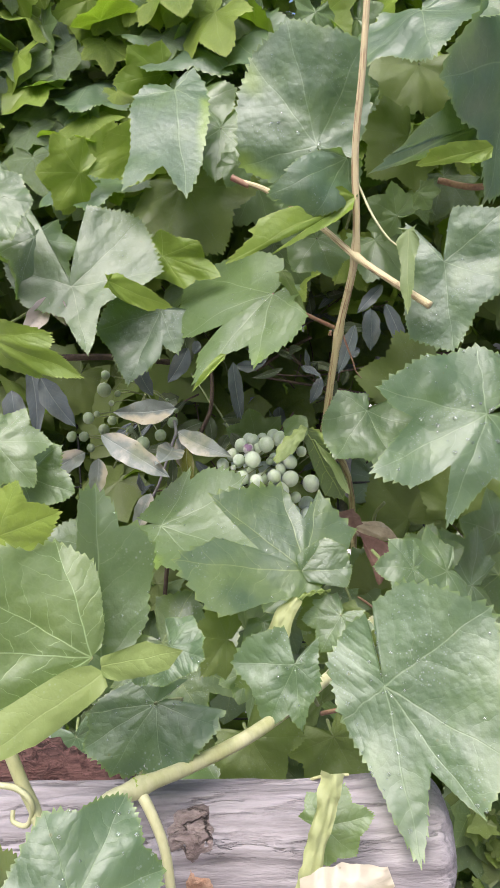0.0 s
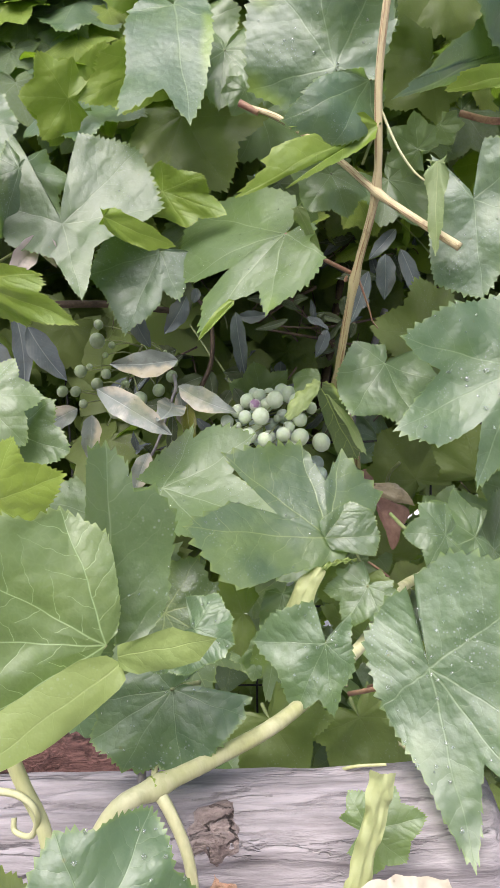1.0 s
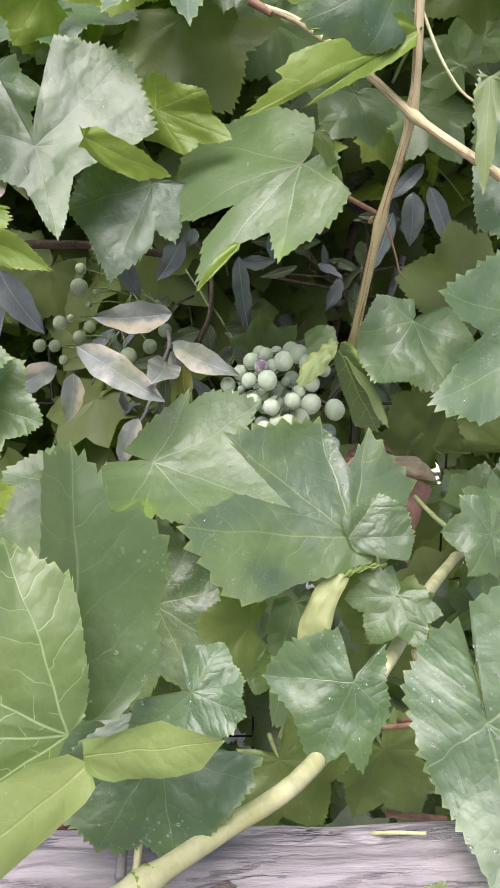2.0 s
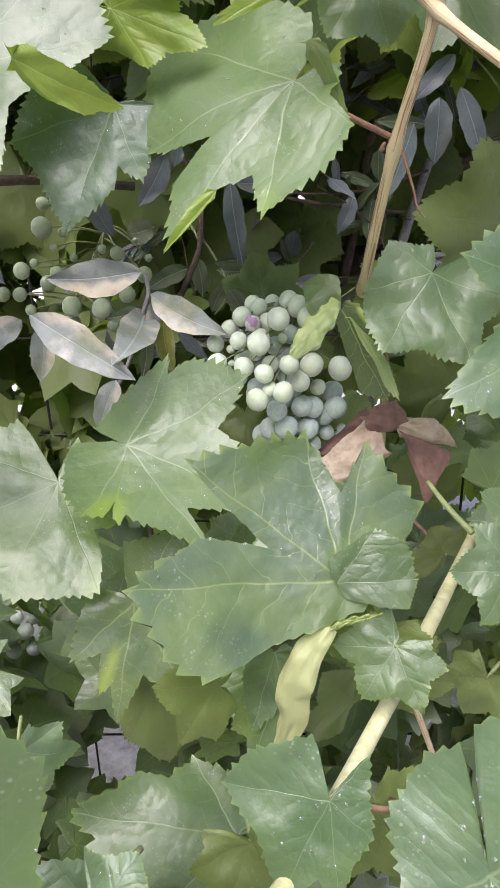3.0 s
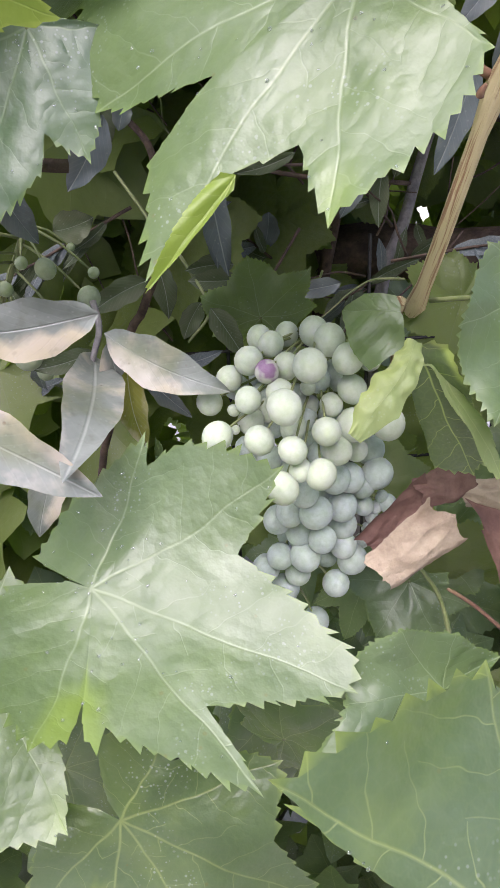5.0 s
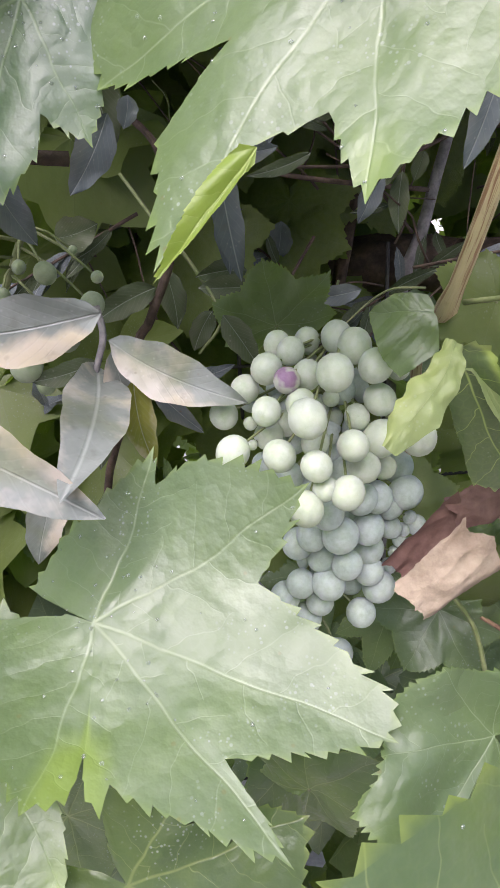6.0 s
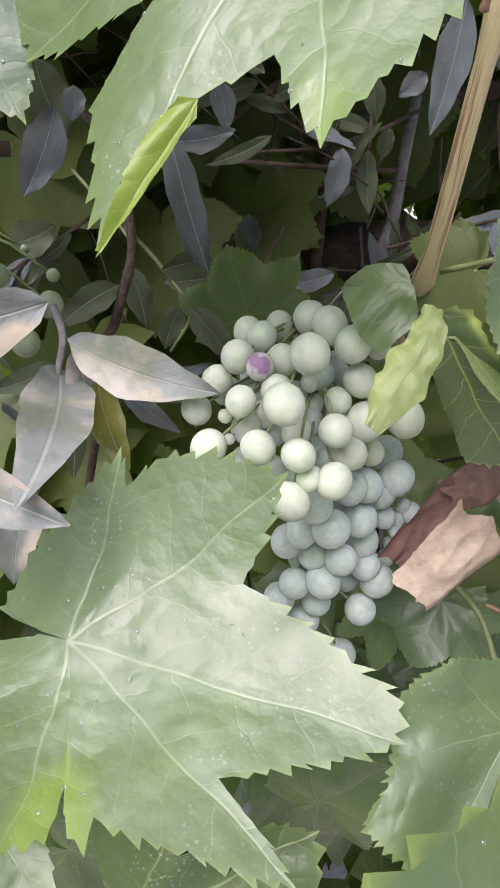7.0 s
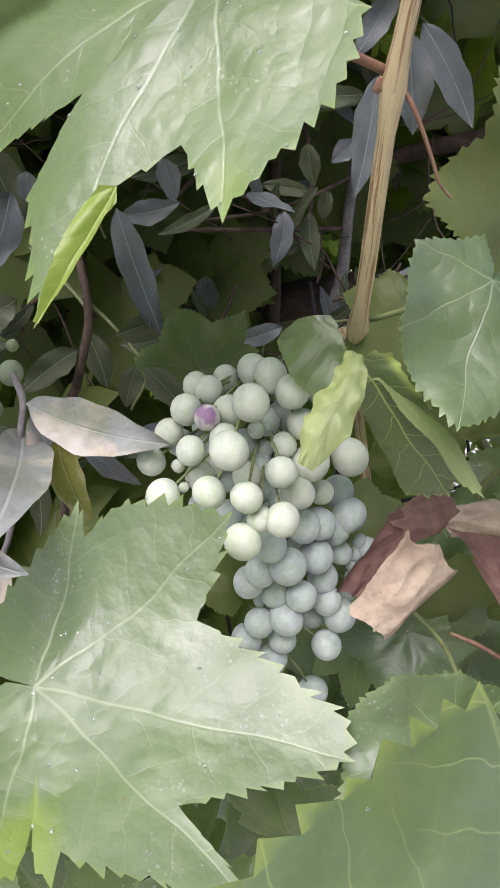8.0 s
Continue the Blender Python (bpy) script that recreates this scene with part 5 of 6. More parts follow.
vine_leaf(vine, (0.195, 0.860, 1.605), (0.156, 0.850, 1.544), (0.084, -0.991, 0.108), DEEP, lobed=0.2, wide=1.1, seed=174)
vine_leaf(vine, (0.073, 0.760, 1.405), (0.049, 0.750, 1.371), (0.150, -0.972, 0.183), GREEN, lobed=0.2, wide=1.3, seed=175)
vine_leaf(vine, (0.154, 0.770, 1.427), (0.125, 0.770, 1.444), (-0.125, -0.970, -0.208), GREEN, lobed=0.3, wide=1.1, seed=176)
vine_leaf(vine, (0.187, 0.820, 1.459), (0.199, 0.820, 1.441), (-0.234, -0.959, -0.161), UNDER, lobed=0.2, wide=1.2, seed=177)
vine_leaf(vine, (-0.171, 0.800, 1.482), (-0.213, 0.785, 1.480), (0.337, -0.903, -0.268), YOUNG, lobed=0.2, wide=1.1, droop=0.1, seed=178)
vine_leaf(vine, (-0.164, 0.860, 1.493), (-0.100, 0.850, 1.525), (0.025, -0.938, -0.346), YOUNG, lobed=0.2, wide=0.8, droop=0.15, seed=179)
vine_leaf(vine, (-0.221, 0.665, 1.435), (-0.195, 0.645, 1.390), (0.026, -0.905, 0.424), GREEN, lobed=0.2, wide=0.9, seed=180)
vine_leaf(vine, (-0.226, 0.660, 1.313), (-0.138, 0.630, 1.275), (-0.381, -0.910, -0.162), YOUNG, lobed=0.2, wide=0.35, seed=181)
vine_leaf(vine, (-0.205, 0.600, 1.224), (-0.171, 0.590, 1.188), (0.123, -0.922, 0.368), GREEN, lobed=0.3, wide=1.0, seed=182)
vine_leaf(vine, (-0.190, 0.620, 1.192), (-0.142, 0.600, 1.181), (-0.288, -0.891, 0.352), GREEN, lobed=0.3, wide=1.0, seed=183)
vine_leaf(vine, (-0.199, 0.720, 1.404), (-0.212, 0.700, 1.345), (0.384, -0.897, 0.218), GREEN, lobed=0.2, wide=0.9, curl=((-60, 0, 0.7, 140),), seed=184)
vine_leaf(vine, (-0.087, 0.950, 1.691), (-0.140, 0.930, 1.652), (0.455, -0.875, -0.168), GREEN, lobed=0.3, wide=1.1, seed=185)
vine_leaf(vine, (-0.245, 0.980, 1.720), (-0.291, 0.960, 1.680), (0.525, -0.833, -0.176), YOUNG, lobed=0.3, wide=1.2, seed=186)
vine_leaf(vine, (-0.138, 0.950, 1.627), (-0.096, 0.940, 1.606), (-0.297, -0.943, -0.148), YOUNG, lobed=0.3, wide=0.8, seed=187)
vine_leaf(vine, (-0.019, 0.950, 1.663), (-0.046, 0.930, 1.637), (0.570, -0.821, 0.043), GREEN, lobed=0.3, wide=1.2, seed=188)
vine_leaf(vine, (0.095, 0.920, 1.686), (0.125, 0.900, 1.653), (-0.547, -0.837, 0.003), YOUNG, lobed=0.3, wide=1.2, seed=189)
vine_leaf(vine, (0.023, 0.950, 1.701), (-0.005, 0.940, 1.665), (0.344, -0.939, -0.005), GREEN, lobed=0.3, wide=1.2, seed=190)
vine_leaf(vine, (-0.272, 0.950, 1.590), (-0.285, 0.940, 1.548), (0.421, -0.903, 0.082), GREEN, lobed=0.3, wide=1.2, seed=191)
vine_leaf(vine, (-0.215, 0.980, 1.619), (-0.239, 0.970, 1.643), (0.147, -0.958, -0.247), GREEN, lobed=0.3, wide=1.2, seed=192)
vine_leaf(vine, (-0.185, 0.900, 1.554), (-0.173, 0.900, 1.515), (0.118, -0.992, 0.036), GREEN, lobed=0.2, wide=1.2, seed=193)
vine_leaf(vine, (-0.169, 0.840, 1.458), (-0.184, 0.830, 1.481), (0.248, -0.935, -0.253), GREEN, lobed=0.2, wide=1.2, seed=194)
vine_leaf(vine, (-0.005, 0.780, 1.482), (-0.017, 0.780, 1.460), (0.118, -0.991, -0.064), GREEN, lobed=0.2, wide=1.1, seed=195)

# narrow leaves of the shrub
shrub_leaf(shrub, (-0.073, 0.768, 1.212), (-0.019, 0.735, 1.193), (-0.316, -0.804, 0.504), 0.0226, TAN_LEAF, "long grey leaf flushed with tan", bend=0.12, seed=15)
shrub_leaf(shrub, (-0.082, 0.789, 1.195), (-0.080, 0.660, 1.200), (0.359, 0.042, 0.933), 0.0269, TAN_LEAF, "long pale tan leaf", bend=0.05, seed=16)
shrub_leaf(shrub, (-0.135, 0.684, 1.219), (-0.072, 0.664, 1.183), (-0.098, -0.932, 0.350), 0.0244, TAN_LEAF, "pinkish tan leaf tip", seed=17)
shrub_leaf(shrub, (-0.104, 0.770, 1.147), (-0.119, 0.760, 1.106), (0.129, -0.973, 0.190), 0.0195, TAN_LEAF, seed=18)
shrub_leaf(shrub, (-0.082, 0.790, 1.181), (-0.087, 0.785, 1.141), (0.118, -0.987, 0.106), 0.0113, OLIVE_LEAF, seed=19)
shrub_leaf(shrub, (-0.072, 0.772, 1.207), (-0.062, 0.765, 1.163), (0.143, -0.971, 0.190), 0.0166, TAN_LEAF, "withered curled leaf with yellow patches", fold=40, twist=60, bend=0.2, seed=20)
shrub_leaf(shrub, (-0.058, 0.800, 1.176), (-0.036, 0.795, 1.152), (-0.279, -0.958, -0.061), 0.0117, GREY_LEAF, seed=21)
shrub_leaf(shrub, (-0.067, 0.698, 1.242), (-0.124, 0.688, 1.239), (0.177, -0.983, -0.056), 0.0236, TAN_LEAF, "tan leaf greyed along its middle", bend=0.08, seed=22)
shrub_leaf(shrub, (-0.064, 0.762, 1.196), (-0.058, 0.752, 1.156), (0.108, -0.932, 0.345), 0.0150, WITHERED, "withered leaf end, brown above and yellow below", fold=28, bend=0.2, twist=25, seed=23)
shrub_leaf(shrub, (-0.082, 0.790, 1.196), (-0.111, 0.780, 1.192), (0.274, -0.916, 0.292), 0.0117, OLIVE_LEAF, seed=24)
shrub_leaf(shrub, (-0.017, 0.860, 1.282), (-0.008, 0.845, 1.216), (-0.069, -0.975, 0.213), 0.0173, GREY_LEAF, "hanging blue-grey leaf", seed=25)
shrub_leaf(shrub, (-0.011, 0.870, 1.266), (-0.013, 0.860, 1.217), (-0.049, -0.978, 0.201), 0.0145, GREY_LEAF, seed=26)
shrub_leaf(shrub, (0.042, 1.050, 1.216), (0.036, 1.050, 1.183), (-0.147, -0.989, 0.026), 0.0201, GREY_LEAF, seed=27)
shrub_leaf(shrub, (-0.014, 0.900, 1.277), (0.019, 0.890, 1.279), (-0.291, -0.957, 0.006), 0.0144, GREY_LEAF, seed=28)
shrub_leaf(shrub, (0.120, 0.830, 1.321), (0.099, 0.820, 1.269), (-0.273, -0.918, 0.287), 0.0167, GREY_LEAF, "hanging blue-grey leaf", seed=29)
shrub_leaf(shrub, (-0.020, 0.830, 1.203), (-0.003, 0.825, 1.175), (-0.004, -0.984, 0.179), 0.0146, OLIVE_LEAF, seed=30)
shrub_leaf(shrub, (-0.054, 0.860, 1.213), (-0.088, 0.850, 1.198), (0.169, -0.956, 0.241), 0.0163, OLIVE_LEAF, seed=31)
shrub_leaf(shrub, (0.092, 0.950, 1.260), (0.077, 0.940, 1.228), (-0.123, -0.927, 0.354), 0.0155, GREY_LEAF, seed=32)
shrub_leaf(shrub, (0.111, 0.960, 1.256), (0.107, 0.950, 1.218), (-0.267, -0.924, 0.273), 0.0138, OLIVE_LEAF, seed=33)
shrub_leaf(shrub, (0.113, 0.950, 1.299), (0.114, 0.950, 1.272), (-0.294, -0.956, -0.007), 0.0138, OLIVE_LEAF, seed=34)
shrub_leaf(shrub, (-0.072, 0.900, 1.300), (-0.098, 0.900, 1.258), (0.081, -0.996, -0.048), 0.0224, GREY_LEAF, seed=35)
shrub_leaf(shrub, (-0.079, 0.920, 1.325), (-0.070, 0.920, 1.283), (0.081, -0.997, 0.017), 0.0244, OLIVE_LEAF, seed=36)
shrub_leaf(shrub, (-0.059, 0.880, 1.308), (-0.063, 0.880, 1.292), (0.072, -0.997, -0.017), 0.0117, GREY_LEAF, seed=37)
shrub_leaf(shrub, (0.129, 0.970, 1.267), (0.122, 0.970, 1.248), (-0.284, -0.953, 0.109), 0.0110, OLIVE_LEAF, seed=38)
shrub_leaf(shrub, (0.110, 0.950, 1.269), (0.078, 0.950, 1.279), (-0.015, -0.999, -0.049), 0.0111, OLIVE_LEAF, seed=39)
shrub_leaf(shrub, (0.043, 0.920, 1.273), (0.004, 0.920, 1.262), (-0.021, -0.997, 0.073), 0.0090, OLIVE_LEAF, seed=40)
shrub_leaf(shrub, (-0.003, 0.870, 1.217), (-0.031, 0.860, 1.217), (0.335, -0.924, 0.186), 0.0137, OLIVE_LEAF, seed=41)
shrub_leaf(shrub, (-0.001, 0.860, 1.210), (-0.031, 0.860, 1.211), (0.008, -0.981, 0.193), 0.0148, OLIVE_LEAF, seed=42)
shrub_leaf(shrub, (0.065, 0.880, 1.199), (0.027, 0.880, 1.195), (-0.026, -0.972, 0.233), 0.0127, GREY_LEAF, seed=43)
shrub_leaf(shrub, (-0.024, 0.860, 1.198), (-0.036, 0.860, 1.175), (-0.115, -0.991, 0.064), 0.0136, OLIVE_LEAF, seed=44)
shrub_leaf(shrub, (-0.049, 0.880, 1.219), (-0.044, 0.870, 1.186), (0.019, -0.956, 0.294), 0.0154, OLIVE_LEAF, seed=45)
shrub_leaf(shrub, (0.144, 0.920, 1.320), (0.104, 0.920, 1.322), (-0.006, -0.995, -0.097), 0.0125, OLIVE_LEAF, seed=46)
shrub_leaf(shrub, (0.139, 0.930, 1.295), (0.122, 0.930, 1.285), (-0.087, -0.985, 0.149), 0.0132, GREY_LEAF, seed=47)
shrub_leaf(shrub, (0.017, 0.930, 1.305), (0.019, 0.930, 1.278), (-0.111, -0.994, -0.006), 0.0145, GREY_LEAF, seed=48)
shrub_leaf(shrub, (-0.113, 0.920, 1.233), (-0.087, 0.920, 1.240), (-0.017, -0.997, 0.072), 0.0227, OLIVE_LEAF, seed=49)
shrub_leaf(shrub, (0.159, 0.860, 1.345), (0.178, 0.850, 1.290), (-0.448, -0.894, 0.008), 0.0180, GREY_LEAF, "hanging blue-grey leaf", seed=50)
shrub_leaf(shrub, (0.162, 0.900, 1.370), (0.131, 0.890, 1.338), (0.022, -0.959, 0.282), 0.0158, GREY_LEAF, seed=51)
shrub_leaf(shrub, (0.150, 0.930, 1.319), (0.100, 0.920, 1.318), (0.197, -0.979, -0.051), 0.0124, OLIVE_LEAF, seed=52)
shrub_leaf(shrub, (-0.235, 0.800, 1.285), (-0.229, 0.790, 1.202), (0.280, -0.950, 0.135), 0.0190, GREY_LEAF, seed=53)
shrub_leaf(shrub, (-0.220, 0.790, 1.270), (-0.183, 0.780, 1.219), (0.104, -0.959, 0.264), 0.0260, GREY_LEAF, seed=54)
shrub_leaf(shrub, (-0.262, 0.820, 1.256), (-0.255, 0.810, 1.206), (0.298, -0.927, 0.227), 0.0250, GREY_LEAF, seed=55)
shrub_leaf(shrub, (-0.164, 0.800, 1.181), (-0.169, 0.790, 1.139), (0.221, -0.955, 0.197), 0.0208, TAN_LEAF, seed=56)
shrub_leaf(shrub, (-0.176, 0.790, 1.189), (-0.218, 0.780, 1.163), (0.179, -0.979, 0.095), 0.0237, TAN_LEAF, seed=57)
shrub_leaf(shrub, (-0.181, 0.700, 1.347), (-0.206, 0.690, 1.313), (0.351, -0.936, 0.022), 0.0193, PINK_LEAF, "pale pinkish dry leaf", fold=30, seed=58)
shrub_leaf(shrub, (-0.177, 0.700, 1.348), (-0.166, 0.695, 1.321), (0.116, -0.966, 0.230), 0.0150, PINK_LEAF, fold=35, seed=59)
shrub_leaf(shrub, (-0.197, 0.950, 1.692), (-0.161, 0.940, 1.650), (-0.205, -0.977, 0.057), 0.0178, PINK_LEAF, fold=30, seed=60)
shrub_leaf(shrub, (-0.156, 0.930, 1.591), (-0.130, 0.920, 1.560), (-0.213, -0.968, 0.130), 0.0163, PINK_LEAF, fold=30, seed=61)
shrub_leaf(shrub, (-0.119, 0.800, 1.284), (-0.102, 0.800, 1.248), (0.136, -0.989, 0.063), 0.0183, GREY_LEAF, seed=62)
shrub_leaf(shrub, (0.137, 0.830, 1.338), (0.137, 0.830, 1.292), (-0.153, -0.988, -0.000), 0.0213, GREY_LEAF, seed=63)
shrub_leaf(shrub, (-0.158, 0.950, 1.634), (-0.206, 0.940, 1.595), (0.352, -0.914, -0.200), 0.0124, OLIVE_LEAF, seed=64)
shrub_leaf(shrub, (-0.081, 0.950, 1.681), (-0.134, 0.940, 1.672), (0.231, -0.904, -0.360), 0.0096, OLIVE_LEAF, seed=65)

# twigs of the shrub
stem("twig", [(-0.079, 0.790, 1.222), (-0.077, 0.785, 1.210), (-0.081, 0.780, 1.197), (-0.099, 0.775, 1.149), (-0.117, 0.780, 1.129)], 0.0017, 0.0014, GREY_TWIG, shrub, sides=6)
stem("twig", [(-0.064, 0.930, 1.300), (-0.046, 0.900, 1.278), (-0.044, 0.870, 1.231), (-0.058, 0.860, 1.197), (-0.076, 0.880, 1.148), (-0.120, 0.950, 0.900), (-0.120, 1.000, -0.030)], 0.0022, 0.003, TWIG, shrub, sides=6)
stem("twig", [(-0.046, 0.880, 1.239), (-0.031, 0.870, 1.218), (-0.020, 0.850, 1.196), (-0.033, 0.860, 1.174)], 0.0012, 0.0008, STALK, shrub, sides=6)
stem("twig", [(-0.069, 0.900, 1.269), (-0.054, 0.885, 1.248), (-0.043, 0.870, 1.231)], 0.001, 0.0012, STALK, shrub, sides=6)
stem("branch", [(0.187, 1.080, 1.283), (0.171, 1.070, 1.235), (0.159, 1.060, 1.199), (0.141, 1.050, 1.154), (0.130, 1.040, 1.056), (0.100, 1.020, 0.700), (-0.050, 1.020, 0.300), (-0.120, 1.000, -0.030)], 0.0045, 0.0075, GREY_TWIG, shrub, "smooth grey upright branch")
stem("twig", [(0.018, 0.960, 1.261), (0.062, 0.955, 1.253), (0.159, 1.050, 1.233)], 0.0014, 0.002, TWIG, shrub, sides=6)
stem("twig", [(0.181, 1.060, 1.273), (0.116, 0.970, 1.265), (0.076, 0.950, 1.262), (0.031, 0.930, 1.265)], 0.0016, 0.001, TWIG, shrub, sides=6)
stem("twig", [(0.084, 1.000, 1.312), (0.040, 1.000, 1.289), (0.010, 1.000, 1.269)], 0.0022, 0.0022, TWIG, shrub, sides=6)
stem("twig", [(0.123, 1.000, 1.337), (0.128, 1.000, 1.294), (0.117, 0.980, 1.253)], 0.0016, 0.0014, TWIG, shrub, sides=6)
stem("twig", [(0.059, 1.000, 1.211), (0.037, 0.980, 1.185)], 0.0012, 0.001, TWIG, shrub, sides=6)
stem("branch", [(-0.291, 1.200, 1.232), (-0.021, 1.200, 1.154), (0.076, 1.180, 1.152), (0.201, 1.150, 1.153), (0.441, 1.100, 1.133)], 0.022, 0.028, TWIG, shrub, "dark brown lying branch", rough=0.3, sides=12)
stem("branch", [(-0.193, 1.200, 1.315), (0.054, 1.150, 1.278), (0.136, 1.120, 1.277), (0.321, 1.100, 1.282)], 0.006, 0.008, TWIG, shrub, rough=0.2)
stem("branch", [(0.140, 1.100, 1.426), (0.128, 1.100, 1.318), (0.109, 1.120, 1.180), (0.083, 1.100, 1.042)], 0.005, 0.007, TWIG, shrub, rough=0.2)
stem("twig", [(-0.064, 0.930, 1.707), (-0.059, 0.930, 1.663), (-0.051, 0.920, 1.624)], 0.0016, 0.0014, TWIG, shrub, sides=6)
stem("branch", [(-0.287, 0.760, 1.288), (-0.217, 0.760, 1.290), (-0.143, 0.770, 1.291), (-0.082, 0.790, 1.284)], 0.004, 0.003, TWIG, shrub, rough=0.2)

# the ripe bunch
main_bunch = Bunch((0.034, 0.790, 1.204), (0.020, 0.785, 1.033), "full bunch of pale green grapes with waxy bloom, one turning purple", 4)
main_bunch.berries(BERRY,
    (0.0006, 0.7750, 1.2024, 0.0063), (0.0051, 0.7650, 1.2022, 0.0063), (0.0150, 0.7800, 1.2017, 0.0059),
    (0.0166, 0.7850, 1.1904, 0.0045), (-0.0069, 0.7550, 1.1983, 0.0068), (0.0109, 0.7570, 1.1934, 0.0067),
    (0.0268, 0.7700, 1.2054, 0.0071), (0.0328, 0.7620, 1.2034, 0.0077), (0.0185, 0.7350, 1.2014, 0.0077),
    (0.0394, 0.7500, 1.1978, 0.0073), (0.0556, 0.7700, 1.1886, 0.0054), (-0.0162, 0.7600, 1.1880, 0.0065),
    (-0.0264, 0.7550, 1.1787, 0.0065), (-0.0245, 0.7350, 1.1700, 0.0071), (-0.0093, 0.7400, 1.1849, 0.0062),
    (0.0062, 0.7450, 1.1850, 0.0068), (0.0049, 0.7220, 1.1880, 0.0077), (0.0221, 0.7600, 1.1805, 0.0038),
    (-0.0154, 0.7500, 1.1758, 0.0030), (-0.0150, 0.7500, 1.1655, 0.0023), (-0.0070, 0.7550, 1.1672, 0.0066))
main_bunch.berries(BERRY,
    (-0.0070, 0.7550, 1.1672, 0.0066), (0.0021, 0.7600, 1.1702, 0.0060), (-0.0057, 0.7300, 1.1688, 0.0070),
    (0.0130, 0.7500, 1.1640, 0.0066), (0.0248, 0.7700, 1.1665, 0.0050), (0.0328, 0.7550, 1.1726, 0.0059),
    (0.0430, 0.7550, 1.1800, 0.0071), (0.0260, 0.7330, 1.1691, 0.0071), (0.0427, 0.7500, 1.1633, 0.0083),
    (0.0338, 0.7450, 1.1528, 0.0076), (0.0487, 0.7650, 1.1409, 0.0061), (0.0649, 0.7650, 1.1554, 0.0091),
    (0.0084, 0.7220, 1.1665, 0.0067), (0.0125, 0.7250, 1.1541, 0.0053), (0.0214, 0.7220, 1.1529, 0.0071),
    (0.0034, 0.7220, 1.1473, 0.0077))
main_bunch.berries(BERRY_PURPLE,
    (0.0007, 0.7480, 1.1950, 0.0056))
# lower and inner berries take the colour with shade mixed in
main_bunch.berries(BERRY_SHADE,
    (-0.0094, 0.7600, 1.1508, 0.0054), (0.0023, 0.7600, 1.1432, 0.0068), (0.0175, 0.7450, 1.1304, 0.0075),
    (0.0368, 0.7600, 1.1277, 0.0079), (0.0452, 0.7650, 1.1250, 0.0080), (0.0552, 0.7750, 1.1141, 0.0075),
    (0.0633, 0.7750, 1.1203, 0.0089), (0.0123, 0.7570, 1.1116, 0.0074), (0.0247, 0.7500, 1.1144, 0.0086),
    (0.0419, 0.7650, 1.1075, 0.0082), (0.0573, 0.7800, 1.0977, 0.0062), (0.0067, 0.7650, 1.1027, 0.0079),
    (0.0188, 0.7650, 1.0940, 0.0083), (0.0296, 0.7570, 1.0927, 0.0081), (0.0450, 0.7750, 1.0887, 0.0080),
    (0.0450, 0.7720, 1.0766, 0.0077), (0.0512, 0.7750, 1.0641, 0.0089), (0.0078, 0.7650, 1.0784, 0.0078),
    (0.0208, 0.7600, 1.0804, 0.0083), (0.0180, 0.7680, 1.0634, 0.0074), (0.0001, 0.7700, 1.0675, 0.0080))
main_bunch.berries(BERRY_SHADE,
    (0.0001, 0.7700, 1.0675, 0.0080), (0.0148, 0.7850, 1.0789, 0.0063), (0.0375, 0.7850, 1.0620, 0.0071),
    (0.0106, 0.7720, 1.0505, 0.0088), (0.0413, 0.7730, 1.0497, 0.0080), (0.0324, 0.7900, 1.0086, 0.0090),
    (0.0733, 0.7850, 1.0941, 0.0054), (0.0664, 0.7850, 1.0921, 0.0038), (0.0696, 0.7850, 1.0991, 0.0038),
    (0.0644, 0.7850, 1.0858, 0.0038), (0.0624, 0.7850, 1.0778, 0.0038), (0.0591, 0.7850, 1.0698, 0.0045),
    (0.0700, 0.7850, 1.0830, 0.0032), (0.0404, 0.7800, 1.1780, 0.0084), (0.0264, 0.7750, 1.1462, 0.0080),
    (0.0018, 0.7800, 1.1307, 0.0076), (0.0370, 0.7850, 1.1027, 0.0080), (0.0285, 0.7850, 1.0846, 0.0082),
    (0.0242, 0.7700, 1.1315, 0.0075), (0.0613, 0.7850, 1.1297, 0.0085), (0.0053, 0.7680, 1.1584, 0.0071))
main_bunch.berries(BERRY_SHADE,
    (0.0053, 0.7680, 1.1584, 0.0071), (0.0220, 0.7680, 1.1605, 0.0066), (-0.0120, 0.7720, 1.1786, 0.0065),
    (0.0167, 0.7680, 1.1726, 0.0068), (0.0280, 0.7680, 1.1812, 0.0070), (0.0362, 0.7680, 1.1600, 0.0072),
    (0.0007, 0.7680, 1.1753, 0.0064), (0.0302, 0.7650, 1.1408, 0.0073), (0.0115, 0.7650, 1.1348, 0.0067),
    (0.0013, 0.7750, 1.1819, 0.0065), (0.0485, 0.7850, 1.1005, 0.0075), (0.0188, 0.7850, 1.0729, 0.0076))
main_bunch.stalks()

# the loose bunch beside it
loose_bunch = Bunch((-0.109, 0.820, 1.257), (-0.156, 0.840, 1.164), "loose straggly bunch of uneven small green grapes", 6)
